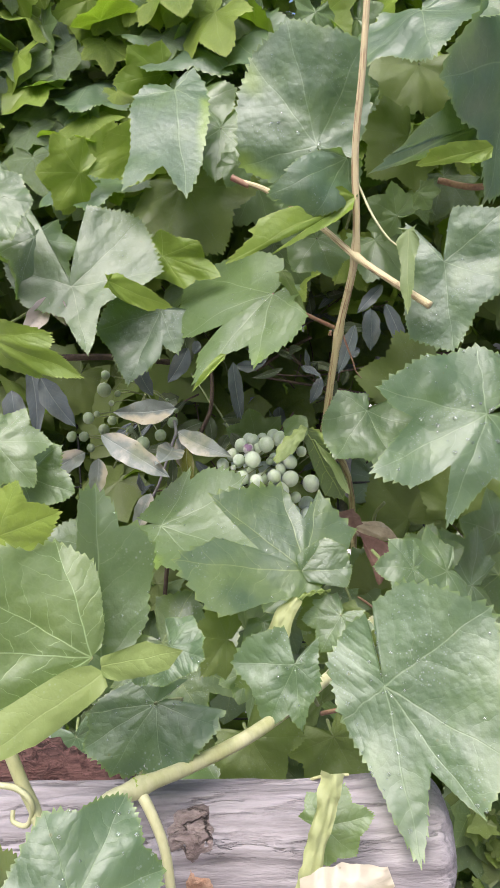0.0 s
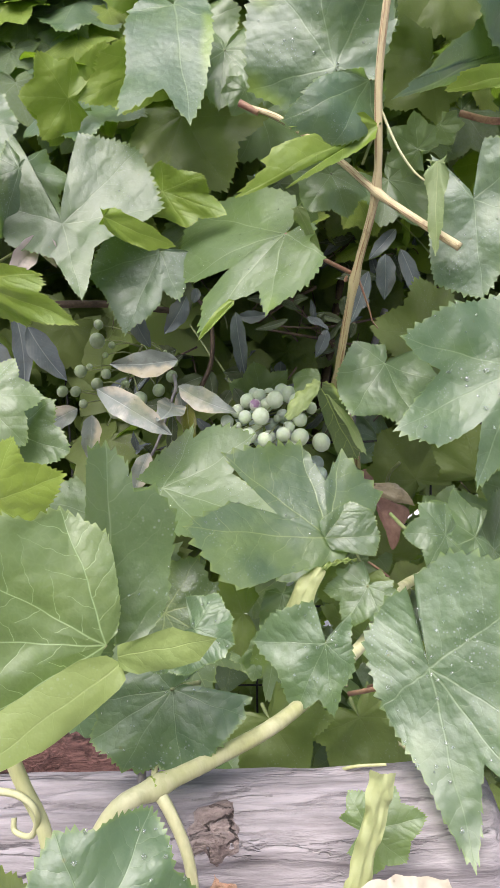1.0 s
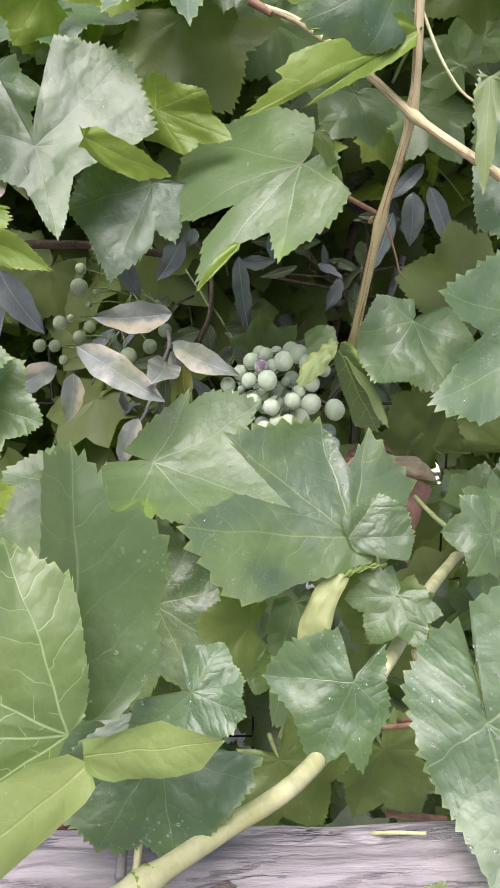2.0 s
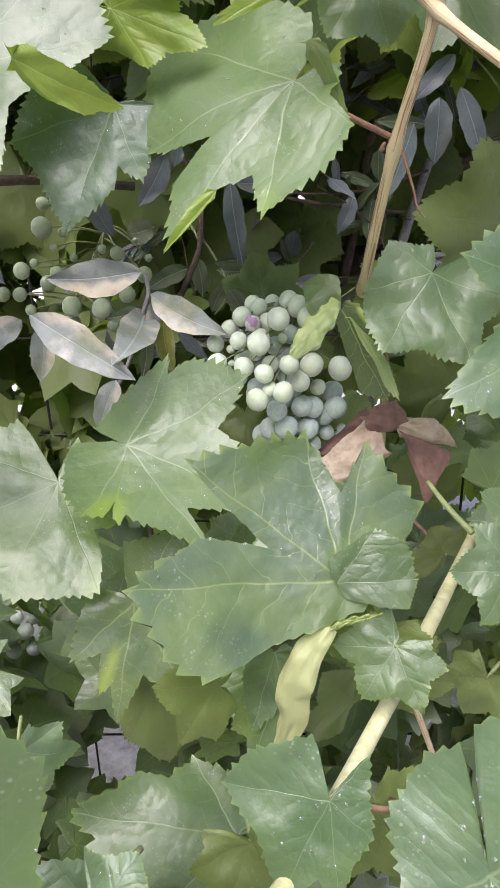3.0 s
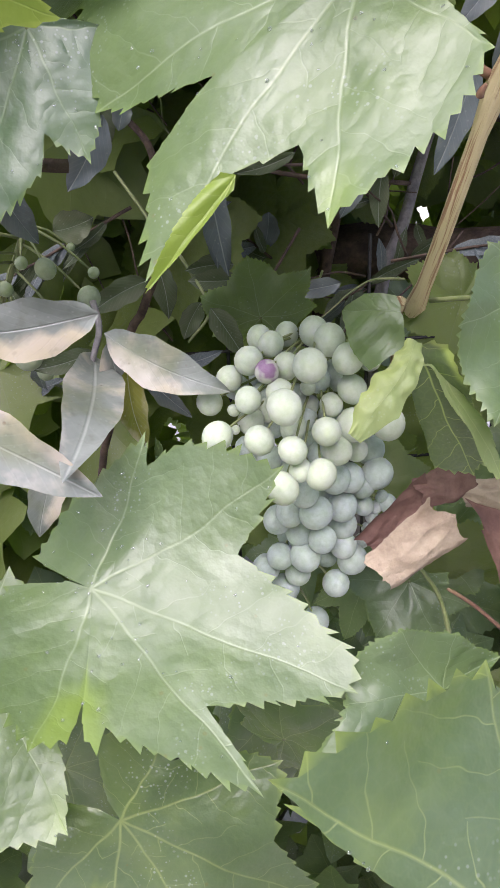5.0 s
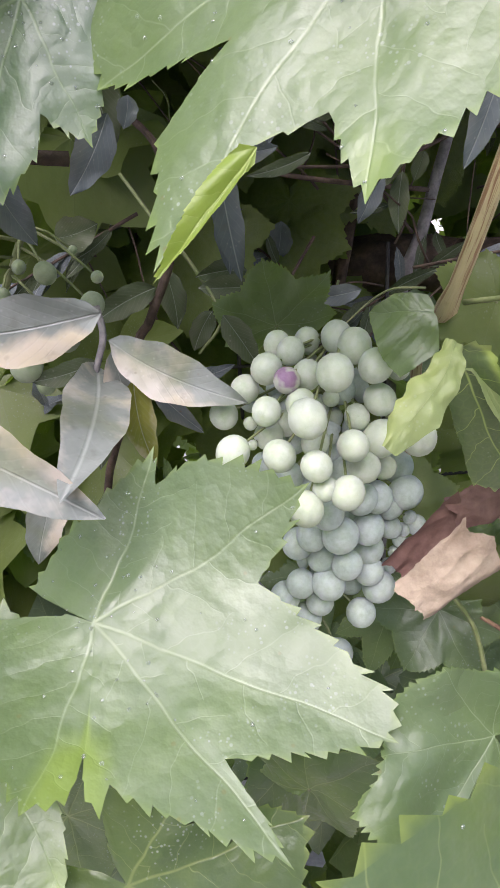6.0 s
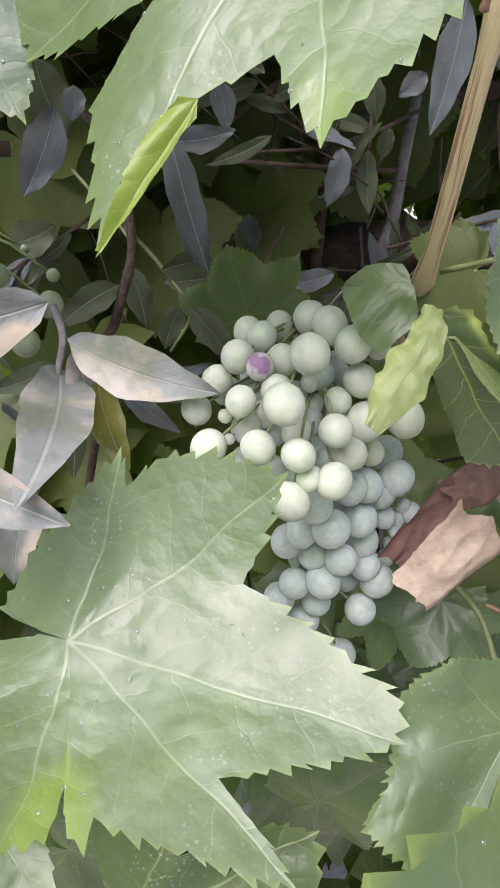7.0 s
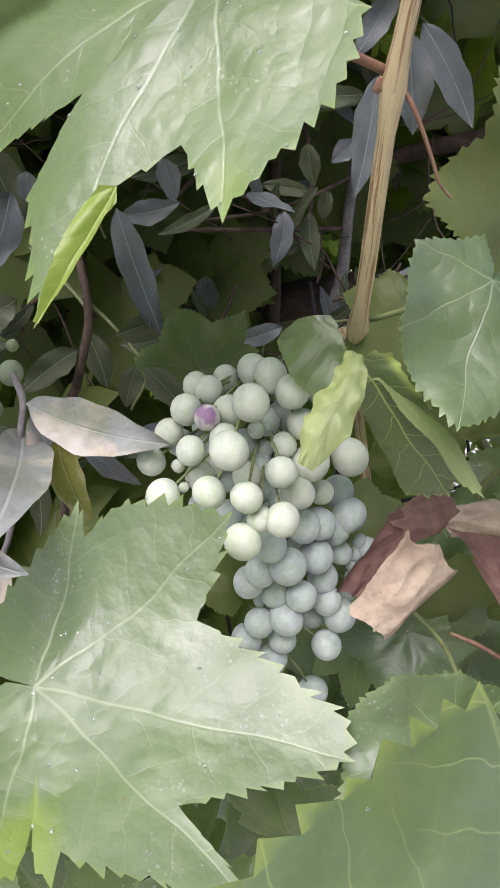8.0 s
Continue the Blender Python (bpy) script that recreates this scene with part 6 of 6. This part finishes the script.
loose_bunch.berries(BERRY_LOOSE,
    (-0.1549, 0.8000, 1.2556, 0.0075), (-0.1709, 0.7900, 1.2262, 0.0063), (-0.1477, 0.8000, 1.2223, 0.0051),
    (-0.1365, 0.7900, 1.1990, 0.0073), (-0.1128, 0.7850, 1.1981, 0.0076), (-0.1402, 0.8000, 1.1837, 0.0066),
    (-0.0955, 0.8000, 1.2052, 0.0065), (-0.0829, 0.8100, 1.2181, 0.0061), (-0.1024, 0.8100, 1.2342, 0.0052),
    (-0.0789, 0.8100, 1.2309, 0.0030), (-0.1814, 0.8100, 1.2042, 0.0053), (-0.1639, 0.8000, 1.2297, 0.0034),
    (-0.1475, 0.8000, 1.2412, 0.0030), (-0.1547, 0.8100, 1.2713, 0.0050), (-0.1319, 0.8200, 1.2102, 0.0045),
    (-0.0899, 0.8200, 1.2422, 0.0022), (-0.1610, 0.8200, 1.2106, 0.0062), (-0.1237, 0.8100, 1.2252, 0.0039),
    (-0.1138, 0.8100, 1.2378, 0.0034), (-0.1424, 0.8100, 1.2507, 0.0034), (-0.1361, 0.8100, 1.2318, 0.0030))
loose_bunch.berries(BERRY_LOOSE,
    (-0.1361, 0.8100, 1.2318, 0.0030), (-0.1947, 0.8100, 1.2044, 0.0057), (-0.1128, 0.8200, 1.1758, 0.0046),
    (-0.1743, 0.8100, 1.1916, 0.0045))
loose_bunch.stalks()
low_bunch = Bunch((-0.266, 0.960, 0.823), (-0.286, 0.970, 0.723), "small dim bunch of green grapes low in the leaves", 8)
low_bunch.berries(BERRY_SHADE,
    (-0.2978, 0.9400, 0.7690, 0.0107), (-0.2763, 0.9400, 0.7771, 0.0100), (-0.2567, 0.9400, 0.7728, 0.0094),
    (-0.2654, 0.9450, 0.7937, 0.0080), (-0.2855, 0.9450, 0.7938, 0.0080), (-0.2439, 0.9450, 0.7935, 0.0053),
    (-0.2983, 0.9450, 0.7980, 0.0080), (-0.2697, 0.9400, 0.7520, 0.0088), (-0.2963, 0.9450, 0.7437, 0.0089))
low_bunch.stalks()

# old vine wood behind the log
stem("old_trunk", [(-0.197, 0.470, 1.029), (-0.141, 0.460, 1.026), (-0.107, 0.455, 1.019), (-0.079, 0.460, 0.997), (-0.059, 0.500, 0.935), (0.050, 0.700, 0.600), (0.100, 0.950, -0.030)], 0.017, 0.013, BARK, vine, "shaggy reddish-brown old vine wood", rough=0.5, sides=14)

# ---- dead leaf caught beside the bunch ----
dead = thing("dry_leaf", (0.098, 0.775, 1.101), "curled papery dead vine leaf, tan outside and dark brown within", "dry leaf")
for name, corners, out, hump, seed, material, label in (
        ("front_fold", ((0.048, 0.738, 1.093), (0.061, 0.732, 1.074), (0.103, 0.738, 1.098), (0.082, 0.742, 1.123)), (-0.1, -0.9, 0.3), 0.09, 4, DRY, "pale tan papery fold"),
        ("back_fold", ((0.049, 0.758, 1.092), (0.060, 0.756, 1.080), (0.094, 0.758, 1.098), (0.086, 0.762, 1.126)), (-0.1, -0.9, 0.4), -0.08, 9, DRY_DARK, "dark brown inner fold"),
        ("upper_fold", ((0.080, 0.766, 1.120), (0.086, 0.760, 1.104), (0.122, 0.772, 1.104), (0.112, 0.776, 1.126)), (0.0, -0.9, 0.3), 0.10, 17, DRY_DARK, ""),
        ("side_fold", ((0.112, 0.770, 1.104), (0.118, 0.755, 1.090), (0.133, 0.748, 1.050), (0.151, 0.762, 1.088)), (0.2, -0.9, 0.2), 0.14, 14, DRY_DARK, "dark reddish-brown hanging fold"),
        ("rolled_fold", ((0.104, 0.780, 1.108), (0.114, 0.768, 1.098), (0.158, 0.764, 1.090), (0.140, 0.772, 1.112)), (0.0, -0.8, 0.6), 0.16, 21, DRY, "brown-tan rolled upper edge")):
    verts, faces = torn_sheet(*corners, out, hump, seed)
    mesh_object(name, [q - dead.matrix_basis.translation for q in verts], faces, material, dead, label)


# ---- log rail ----
LOG_Y, LOG_Z, LOG_R, LOG_END = 0.400, 1.009, 0.036, 0.118


def log_point(x, a, out=0.0):
    """A point of the log's uneven skin at x along it and a round it."""
    end = min(1.0, (LOG_END - x) / 0.018)
    rr = LOG_R * (1 + 0.06 * noise.noise((x * 6, 0, 3)))
    if end < 1:
        rr *= math.sqrt(max(0.03, 1 - (1 - end) ** 2))
    c, d = math.cos(a), math.sin(a)
    bump = 0.09 * noise.noise((x * 9, c * 1.6, d * 1.6)) + 0.06 * noise.noise((x * 14, c * 7, d * 7)) + 0.03 * noise.noise((x * 40, c * 20, d * 20))
    rift = -0.10 * max(0.0, 1 - abs(noise.noise((x * 5, c * 3.5, d * 3.5))) * 14)
    knot = 0.20 * math.exp(-((x + 0.035) / 0.016) ** 2 - ((a - 2.6) / 0.35) ** 2)
    rr = rr * (1 + bump + knot + rift) + out
    return Vector((x, LOG_Y + c * rr, LOG_Z + d * rr))


def log_mesh(x0):
    rings, sides = 190, 84
    verts, faces = [], []
    for i in range(rings + 1):
        x = x0 + (LOG_END - x0) * (i / rings) ** 0.8
        for s in range(sides):
            verts.append(log_point(x, math.tau * s / sides))
        if i:
            b = (i - 1) * sides
            for s in range(sides):
                s2 = (s + 1) % sides
                faces.append((b + s, b + s2, b + sides + s2, b + sides + s))
    faces.append(tuple(range(sides)))
    faces.append(tuple(range(rings * sides + sides - 1, rings * sides - 1, -1)))
    return verts, faces


def log_scar(x, a, long, high, lump, seed):
    """A shaggy patch on the log's skin: a knot or a bare place."""
    rings, sides = 7, 30
    verts, faces = [log_point(x, a, lump)], []
    for i in range(1, rings + 1):
        f = i / rings
        for s in range(sides):
            th = math.tau * s / sides
            edge = f * (1 + 0.7 * noise.noise((math.cos(th) * 1.5, math.sin(th) * 1.5, seed)))
            out = lump * (1 - f * f) + (0.0016 * noise.noise((f * 6 * math.cos(th), f * 9 * math.sin(th), seed + 5)) + 0.0008 if i < rings else -0.0006)
            verts.append(log_point(x + long * edge * math.cos(th), a + high / LOG_R * edge * math.sin(th), out))
        for s in range(sides):
            s2 = (s + 1) % sides
            if i == 1:
                faces.append((0, 1 + s, 1 + s2))
            else:
                b = 1 + (i - 2) * sides
                faces.append((b + s, b + sides + s, b + sides + s2, b + s2))
    return verts, faces


rail = thing("log_rail", (-0.5, LOG_Y, 0.0), "weathered grey log rail with cracks and a knot", "log")
home = Vector((-0.5, LOG_Y, 0.0))
verts, faces = log_mesh(-0.62)
mesh_object("log", [q - home for q in verts], faces, WOOD, rail)
verts, faces = log_scar(-0.030, 2.35, 0.014, 0.012, 0.0018, 3)
mesh_object("knot", [q - home for q in verts], faces, KNOT, rail, "dark brown shaggy knot")
verts, faces = log_scar(-0.026, 3.15, 0.009, 0.010, 0.0006, 8)
mesh_object("bare_patch", [q - home for q in verts], faces, BRASHY, rail, "bare orange-brown patch of wood")
stem("post", [(-0.5, LOG_Y, -0.03), (-0.5, LOG_Y, 0.5), (-0.5, LOG_Y, LOG_Z - 0.02)], 0.05, 0.045, WOOD, rail, rough=0.08, sides=16)


# ---- wire fence behind ----
fence = thing("wire_fence", (0.0, 1.02, 0.0), "thin black wire fence overgrown by the vine", "wire fence")
for k in range(20):
    x = -0.84 + 0.12 * k
    stem("wire", [(x, 1.02, -0.03), (x + 0.004, 1.022, 0.7), (x, 1.02, 1.2)], 0.0016, 0.0016, WIRE, fence, sides=6, steps=3)
for k in range(10):
    z = 0.08 + 0.115 * k
    stem("wire", [(-0.9, 1.017, z), (0, 1.018, z - 0.005), (0.9, 1.017, z)], 0.0016, 0.0016, WIRE, fence, sides=6, steps=3)


# narrow ways through the leaves where the light ground beyond shows: a point, a direction and a half width
WAYS = [
    ((-0.191, 0.950, 0.557), (-0.187, 0.665, -0.724), 0.100),
    ((-0.131, 0.950, 0.923), (-0.157, 0.865, -0.477), 0.070),
    ((0.038, 0.950, 0.895), (0.096, 0.778, -0.621), 0.050),
    ((0.132, 0.950, 1.043), (0.264, 0.865, -0.427), 0.040),
    ((0.042, 0.950, 0.630), (0.035, 0.711, -0.702), 0.014),
    ((-0.025, 0.950, 0.824), (-0.033, 0.896, -0.443), 0.016),
    ((0.222, 0.950, 1.039), (0.268, 0.927, -0.261), 0.014),
    ((0.133, 0.950, 1.043), (0.296, 0.850, -0.436), 0.014),
    ((-0.042, 0.950, 1.091), (-0.018, 0.925, -0.379), 0.014),
    ((0.041, 0.950, 0.894), (0.119, 0.767, -0.631), 0.012),
    ((-0.033, 0.950, 1.262), (0.000, 0.999, -0.052), 0.006),
    ((0.171, 1.020, 1.235), (-0.360, 0.000, -0.933), 0.050),
    ((0.100, 1.080, 1.165), (0.980, -0.180, 0.060), 0.060),
    ((0.100, 1.000, 1.175), (0.980, -0.180, 0.060), 0.050),
]


def in_the_way(p, size):
    for q, d, r in WAYS:
        v = p - Vector(q)
        d = Vector(d)
        if (v - d * v.dot(d)).length < r * 0.3 + size * 0.3:
            return True
    return False


# ---- deeper leaves of the vine ----
def shaded_leaves():
    """Large olive leaves in the shade behind the bunch."""
    rnd = random.Random(57)
    kinds = []
    for k in range(4):
        me = blade(1.0, seed=350 + k, lobed=0.2 + 0.08 * k, droop=0.15, sag=0.1, wave=0.06, teeth=5, tooth=0.034, rings=(0.0, 0.3, 0.6, 0.85, 1.0))
        me.materials.append(DEEP)
        kinds.append(me)
    home = vine.matrix_basis.translation
    for k in range(64):
        base = Vector((rnd.uniform(-0.20, 0.26), rnd.uniform(0.99, 1.14), rnd.uniform(1.06, 1.44)))
        size = rnd.uniform(0.055, 0.085)
        if in_the_way(base, size):
            continue
        tip = base + Vector((rnd.uniform(-1, 1), rnd.uniform(-0.7, -0.1), rnd.uniform(-1.2, 0.1))).normalized()
        ob = new("leaf", kinds[k % 4])
        ob.parent = vine
        ob.matrix_basis = Matrix.Translation(-home) @ leaf_pose(base, tip, (rnd.uniform(-0.5, 0.5), -0.8, rnd.uniform(0.3, 1.1))) @ Matrix.Scale(size, 4)


def upper_leaves():
    """Sunlit leaves high up at the back."""
    rnd = random.Random(31)
    kinds = []
    for k in range(6):
        me = blade(1.0, seed=330 + k, lobed=0.25 + 0.05 * k, droop=0.2, sag=0.12, wave=0.08, teeth=5, tooth=0.036, rings=(0.0, 0.3, 0.6, 0.85, 1.0))
        me.materials.append((GREEN, YOUNG)[k % 2])
        kinds.append(me)
    lit = []
    for k in range(4):
        me = blade(1.0, seed=360 + k, lobed=0.25 + 0.05 * k, droop=0.2, sag=0.12, wave=0.08, teeth=5, tooth=0.036, rings=(0.0, 0.3, 0.6, 0.85, 1.0))
        me.materials.append((GREEN, COOL, GREEN, YOUNG)[k])
        lit.append(me)
    home = vine.matrix_basis.translation
    for k in range(120):
        base = Vector((rnd.uniform(-0.45, 0.05) if k % 3 else rnd.uniform(-0.1, 0.42), rnd.uniform(0.90, 1.05), rnd.uniform(1.38, 1.82)))
        tip = base + Vector((rnd.uniform(-1, 1), rnd.uniform(-0.6, 0.1), rnd.uniform(-1.2, 0.2))).normalized()
        ob = new("leaf", kinds[k % 6])
        ob.parent = vine
        ob.matrix_basis = Matrix.Translation(-home) @ leaf_pose(base, tip, (rnd.uniform(-0.7, 0.7), -0.8, rnd.uniform(0.3, 1.4))) @ Matrix.Scale(rnd.uniform(0.035, 0.08), 4)
    # hanging leaves in loose rows, each row further in than the one below
    for k in range(45):
        i, j = k % 9, k // 9
        base = Vector((-0.36 + 0.042 * (i + 0.5 * (j % 2)) + rnd.uniform(-0.012, 0.012), 0.875 + 0.016 * j + rnd.uniform(-0.008, 0.008), 1.50 + 0.052 * j + rnd.uniform(-0.015, 0.015)))
        tip = base + Vector((rnd.uniform(-0.7, 0.7), rnd.uniform(-0.55, -0.25), -1)).normalized()
        ob = new("leaf", lit[rnd.randrange(4)])
        ob.parent = vine
        ob.matrix_basis = Matrix.Translation(-home) @ leaf_pose(base, tip, (rnd.uniform(-0.35, 0.25), -1, rnd.uniform(0.3, 0.6))) @ Matrix.Scale(rnd.uniform(0.036, 0.056), 4)


def thicket(count, box, seed, size, material, teeth=1, rings=(0.0, 0.5, 1.0), gaps=True):
    """The mass of leaves further in, one mesh."""
    rnd = random.Random(seed)
    src = blade(1.0, seed=77 + seed, lobed=0.3, droop=0.15, sag=0.1, teeth=teeth, tooth=0.034, rings=rings)
    co = [v.co.copy() for v in src.vertices]
    poly = [tuple(p.vertices) for p in src.polygons]
    veins = [c for d in src.uv_layers["vein"].data for c in d.uv]
    verts, faces, uvs = [], [], []
    (x0, x1), (y0, y1), (z0, z1) = box
    for _ in range(count):
        base = Vector((rnd.uniform(x0, x1), rnd.uniform(y0, y1), rnd.uniform(z0, z1)))
        tip = base + Vector((rnd.uniform(-1, 1), rnd.uniform(-0.6, 0.6), rnd.uniform(-1.2, 0.4)))
        scale = rnd.uniform(*size)
        m = leaf_pose(base, tip, (rnd.uniform(-1, 1), rnd.uniform(-1, 0.2), rnd.uniform(0, 1))) @ Matrix.Scale(scale, 4)
        edge = noise.noise((base.x * 3, base.z * 3, seed)) * 0.3
        if gaps and in_the_way(base, scale) or base.z > 2.25 + edge - 0.25 * base.x ** 2 or abs(base.x) > 1.25 + edge:
            continue
        if not gaps and ((2 * base.x - x0 - x1) / (x1 - x0)) ** 2 + ((2 * base.y - y0 - y1) / (y1 - y0)) ** 2 > 1 + edge * 2:
            continue
        n = len(verts)
        verts += [m @ c for c in co]
        faces += [tuple(i + n for i in p) for p in poly]
        uvs += veins
    ob = mesh_object("foliage", [Vector(q) for q in verts], faces, material)
    ob.data.uv_layers.new(name="vein").data.foreach_set("uv", uvs)
    return tagged(ob, "dense dark to pale green vine foliage behind the fence", "foliage", kind="stuff")


def sprig(rnd, start, way, length):
    """A thin twig of the shrub with narrow leaves in turn."""
    home = shrub.matrix_basis.translation
    bend = Vector((rnd.uniform(-1, 1), rnd.uniform(-0.4, 0.4), rnd.uniform(-1, 0.2))) * 0.25 * length
    pts = [start, start + way * length * 0.5 + bend * 0.3, start + way * length + bend]
    stem("twig", pts, 0.0013, 0.0007, TWIG, shrub, sides=5, steps=4)
    line = smooth_line(pts, 5)
    for k in range(2, len(line)):
        d = (line[k] - line[k - 1]).normalized()
        out = (d * 0.8 + Vector((rnd.uniform(-1, 1), rnd.uniform(-0.6, 0.3), rnd.uniform(-1, 0.5)))).normalized()
        size = rnd.uniform(0.028, 0.05)
        me = SPRIG_LEAVES[rnd.randrange(len(SPRIG_LEAVES))]
        ob = new("leaf", me)
        ob.parent = shrub
        ob.matrix_basis = Matrix.Translation(-home) @ leaf_pose(line[k], line[k] + out, (rnd.uniform(-0.8, 0.8), -1, rnd.uniform(-0.3, 1.0))) @ Matrix.Scale(size, 4)


SPRIG_LEAVES = []
for k in range(6):
    SPRIG_LEAVES.append(lance_mesh(1.0, 0.26 + 0.03 * (k % 3), bend=0.12, seed=40 + k))
    SPRIG_LEAVES[-1].materials.append((OLIVE_LEAF, GREY_LEAF, OLIVE_LEAF)[k % 3])
sprig_rnd = random.Random(21)
for k in range(20):
    sprig(sprig_rnd, Vector((sprig_rnd.uniform(-0.22, 0.28), sprig_rnd.uniform(0.92, 1.12), sprig_rnd.uniform(1.10, 1.46))),
          Vector((sprig_rnd.uniform(-1, 1), sprig_rnd.uniform(-0.3, 0.3), sprig_rnd.uniform(-0.5, 0.8))).normalized(), sprig_rnd.uniform(0.08, 0.16))

twig_rnd = random.Random(83)
for k in range(60):
    p = Vector((twig_rnd.uniform(-0.16, 0.24), twig_rnd.uniform(0.95, 1.10), twig_rnd.uniform(1.12, 1.40)))
    way = Vector((twig_rnd.uniform(-1, 1), twig_rnd.uniform(-0.2, 0.2), twig_rnd.uniform(-0.9, 0.9))).normalized() * twig_rnd.uniform(0.012, 0.026)
    line = [p.copy()]
    for _ in range(5):
        way += Vector((twig_rnd.uniform(-1, 1), twig_rnd.uniform(-0.5, 0.5), twig_rnd.uniform(-1, 1))) * 0.008
        line.append(line[-1] + way)
    stem("twig", line, 0.0010, 0.0005, STALK if k % 7 == 0 else TWIG, shrub, sides=5, steps=3)
shaded_leaves()
upper_leaves()
thicket(1200, ((-1.5, 1.5), (1.15, 1.55), (0.50, 2.5)), 1, (0.06, 0.10), DEEP)
thicket(380, ((-1.4, 1.4), (0.95, 1.5), (1.8, 2.4)), 2, (0.06, 0.10), DEEP)
thicket(560, ((-0.7, 0.7), (0.72, 1.0), (0.35, 0.95)), 3, (0.05, 0.09), RIBBED)
thicket(3200, ((0.20, 0.80), (0.66, 0.88), (0.40, 0.93)), 17, (0.010, 0.026), DEEP, gaps=False)
thicket(260, ((-0.55, -0.08), (0.95, 1.15), (0.85, 1.3)), 4, (0.05, 0.08), DEEP)
thicket(480, ((-0.8, 0.8), (0.98, 1.25), (1.34, 1.95)), 5, (0.05, 0.09), DEEP)
thicket(2300, ((-0.60, 0.75), (1.26, 1.50), (0.95, 1.62)), 6, (0.02, 0.042), DEEP)
# foliage further back, its pale colours standing in for brightly lit gaps
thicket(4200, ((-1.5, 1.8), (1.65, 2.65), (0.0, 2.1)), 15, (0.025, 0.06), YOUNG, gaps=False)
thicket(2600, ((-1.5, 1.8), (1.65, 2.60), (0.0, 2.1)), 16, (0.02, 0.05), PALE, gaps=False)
# small yellow-green leaves strewn in as dapples of light
thicket(900, ((-0.60, 0.75), (1.20, 1.48), (0.95, 1.62)), 14, (0.014, 0.034), YOUNG)
FINE = (0.0, 0.3, 0.6, 0.85, 1.0)
thicket(90, ((-0.62, 0.62), (1.05, 1.30), (0.55, 1.95)), 7, (0.05, 0.095), DEEP, 5, FINE)
thicket(60, ((-0.62, 0.62), (1.05, 1.30), (0.55, 1.95)), 8, (0.05, 0.095), GREEN, 5, FINE)
thicket(60, ((-0.62, 0.62), (0.90, 1.05), (0.55, 1.05)), 9, (0.05, 0.09), RIBBED, 5, FINE)
thicket(90, ((-0.45, 0.42), (0.88, 1.05), (1.42, 1.84)), 10, (0.035, 0.08), GREEN, 5, FINE)
thicket(80, ((-0.45, 0.30), (0.88, 1.05), (1.42, 1.84)), 11, (0.035, 0.07), YOUNG, 5, FINE)
thicket(60, ((-0.42, -0.04), (0.96, 1.06), (1.44, 1.74)), 12, (0.03, 0.06), YOUNG, 5, FINE)
thicket(40, ((-0.42, -0.04), (0.96, 1.06), (1.44, 1.74)), 13, (0.04, 0.07), COOL, 5, FINE)

# ---- litter on the gravel ----
litter_rnd = random.Random(44)
for k in range(70):
    me = lance_mesh(litter_rnd.uniform(0.025, 0.06), litter_rnd.uniform(0.018, 0.034), bend=litter_rnd.uniform(0.1, 0.5), fold=litter_rnd.uniform(5, 40), twist=litter_rnd.uniform(-40, 40), seed=500 + k)
    me.materials.append((PINK_LEAF, DRY_DARK, PINK_LEAF, DRY, BARK)[k % 5])
    leaf = new("fallen_leaf", me)
    turn = litter_rnd.uniform(0, 360)
    leaf.matrix_basis = pose(litter_rnd.uniform(-0.75, -0.05), litter_rnd.uniform(1.05, 1.85), -0.004, litter_rnd.uniform(-12, 12), 0, turn)
    tagged(leaf, ("pale pinkish fallen leaf on the gravel", "curled dark brown fallen leaf on the gravel", "pale pinkish fallen leaf on the gravel", "tan fallen leaf on the gravel", "black-brown rotting leaf on the gravel")[k % 5], "leaf", "leaves on the ground")
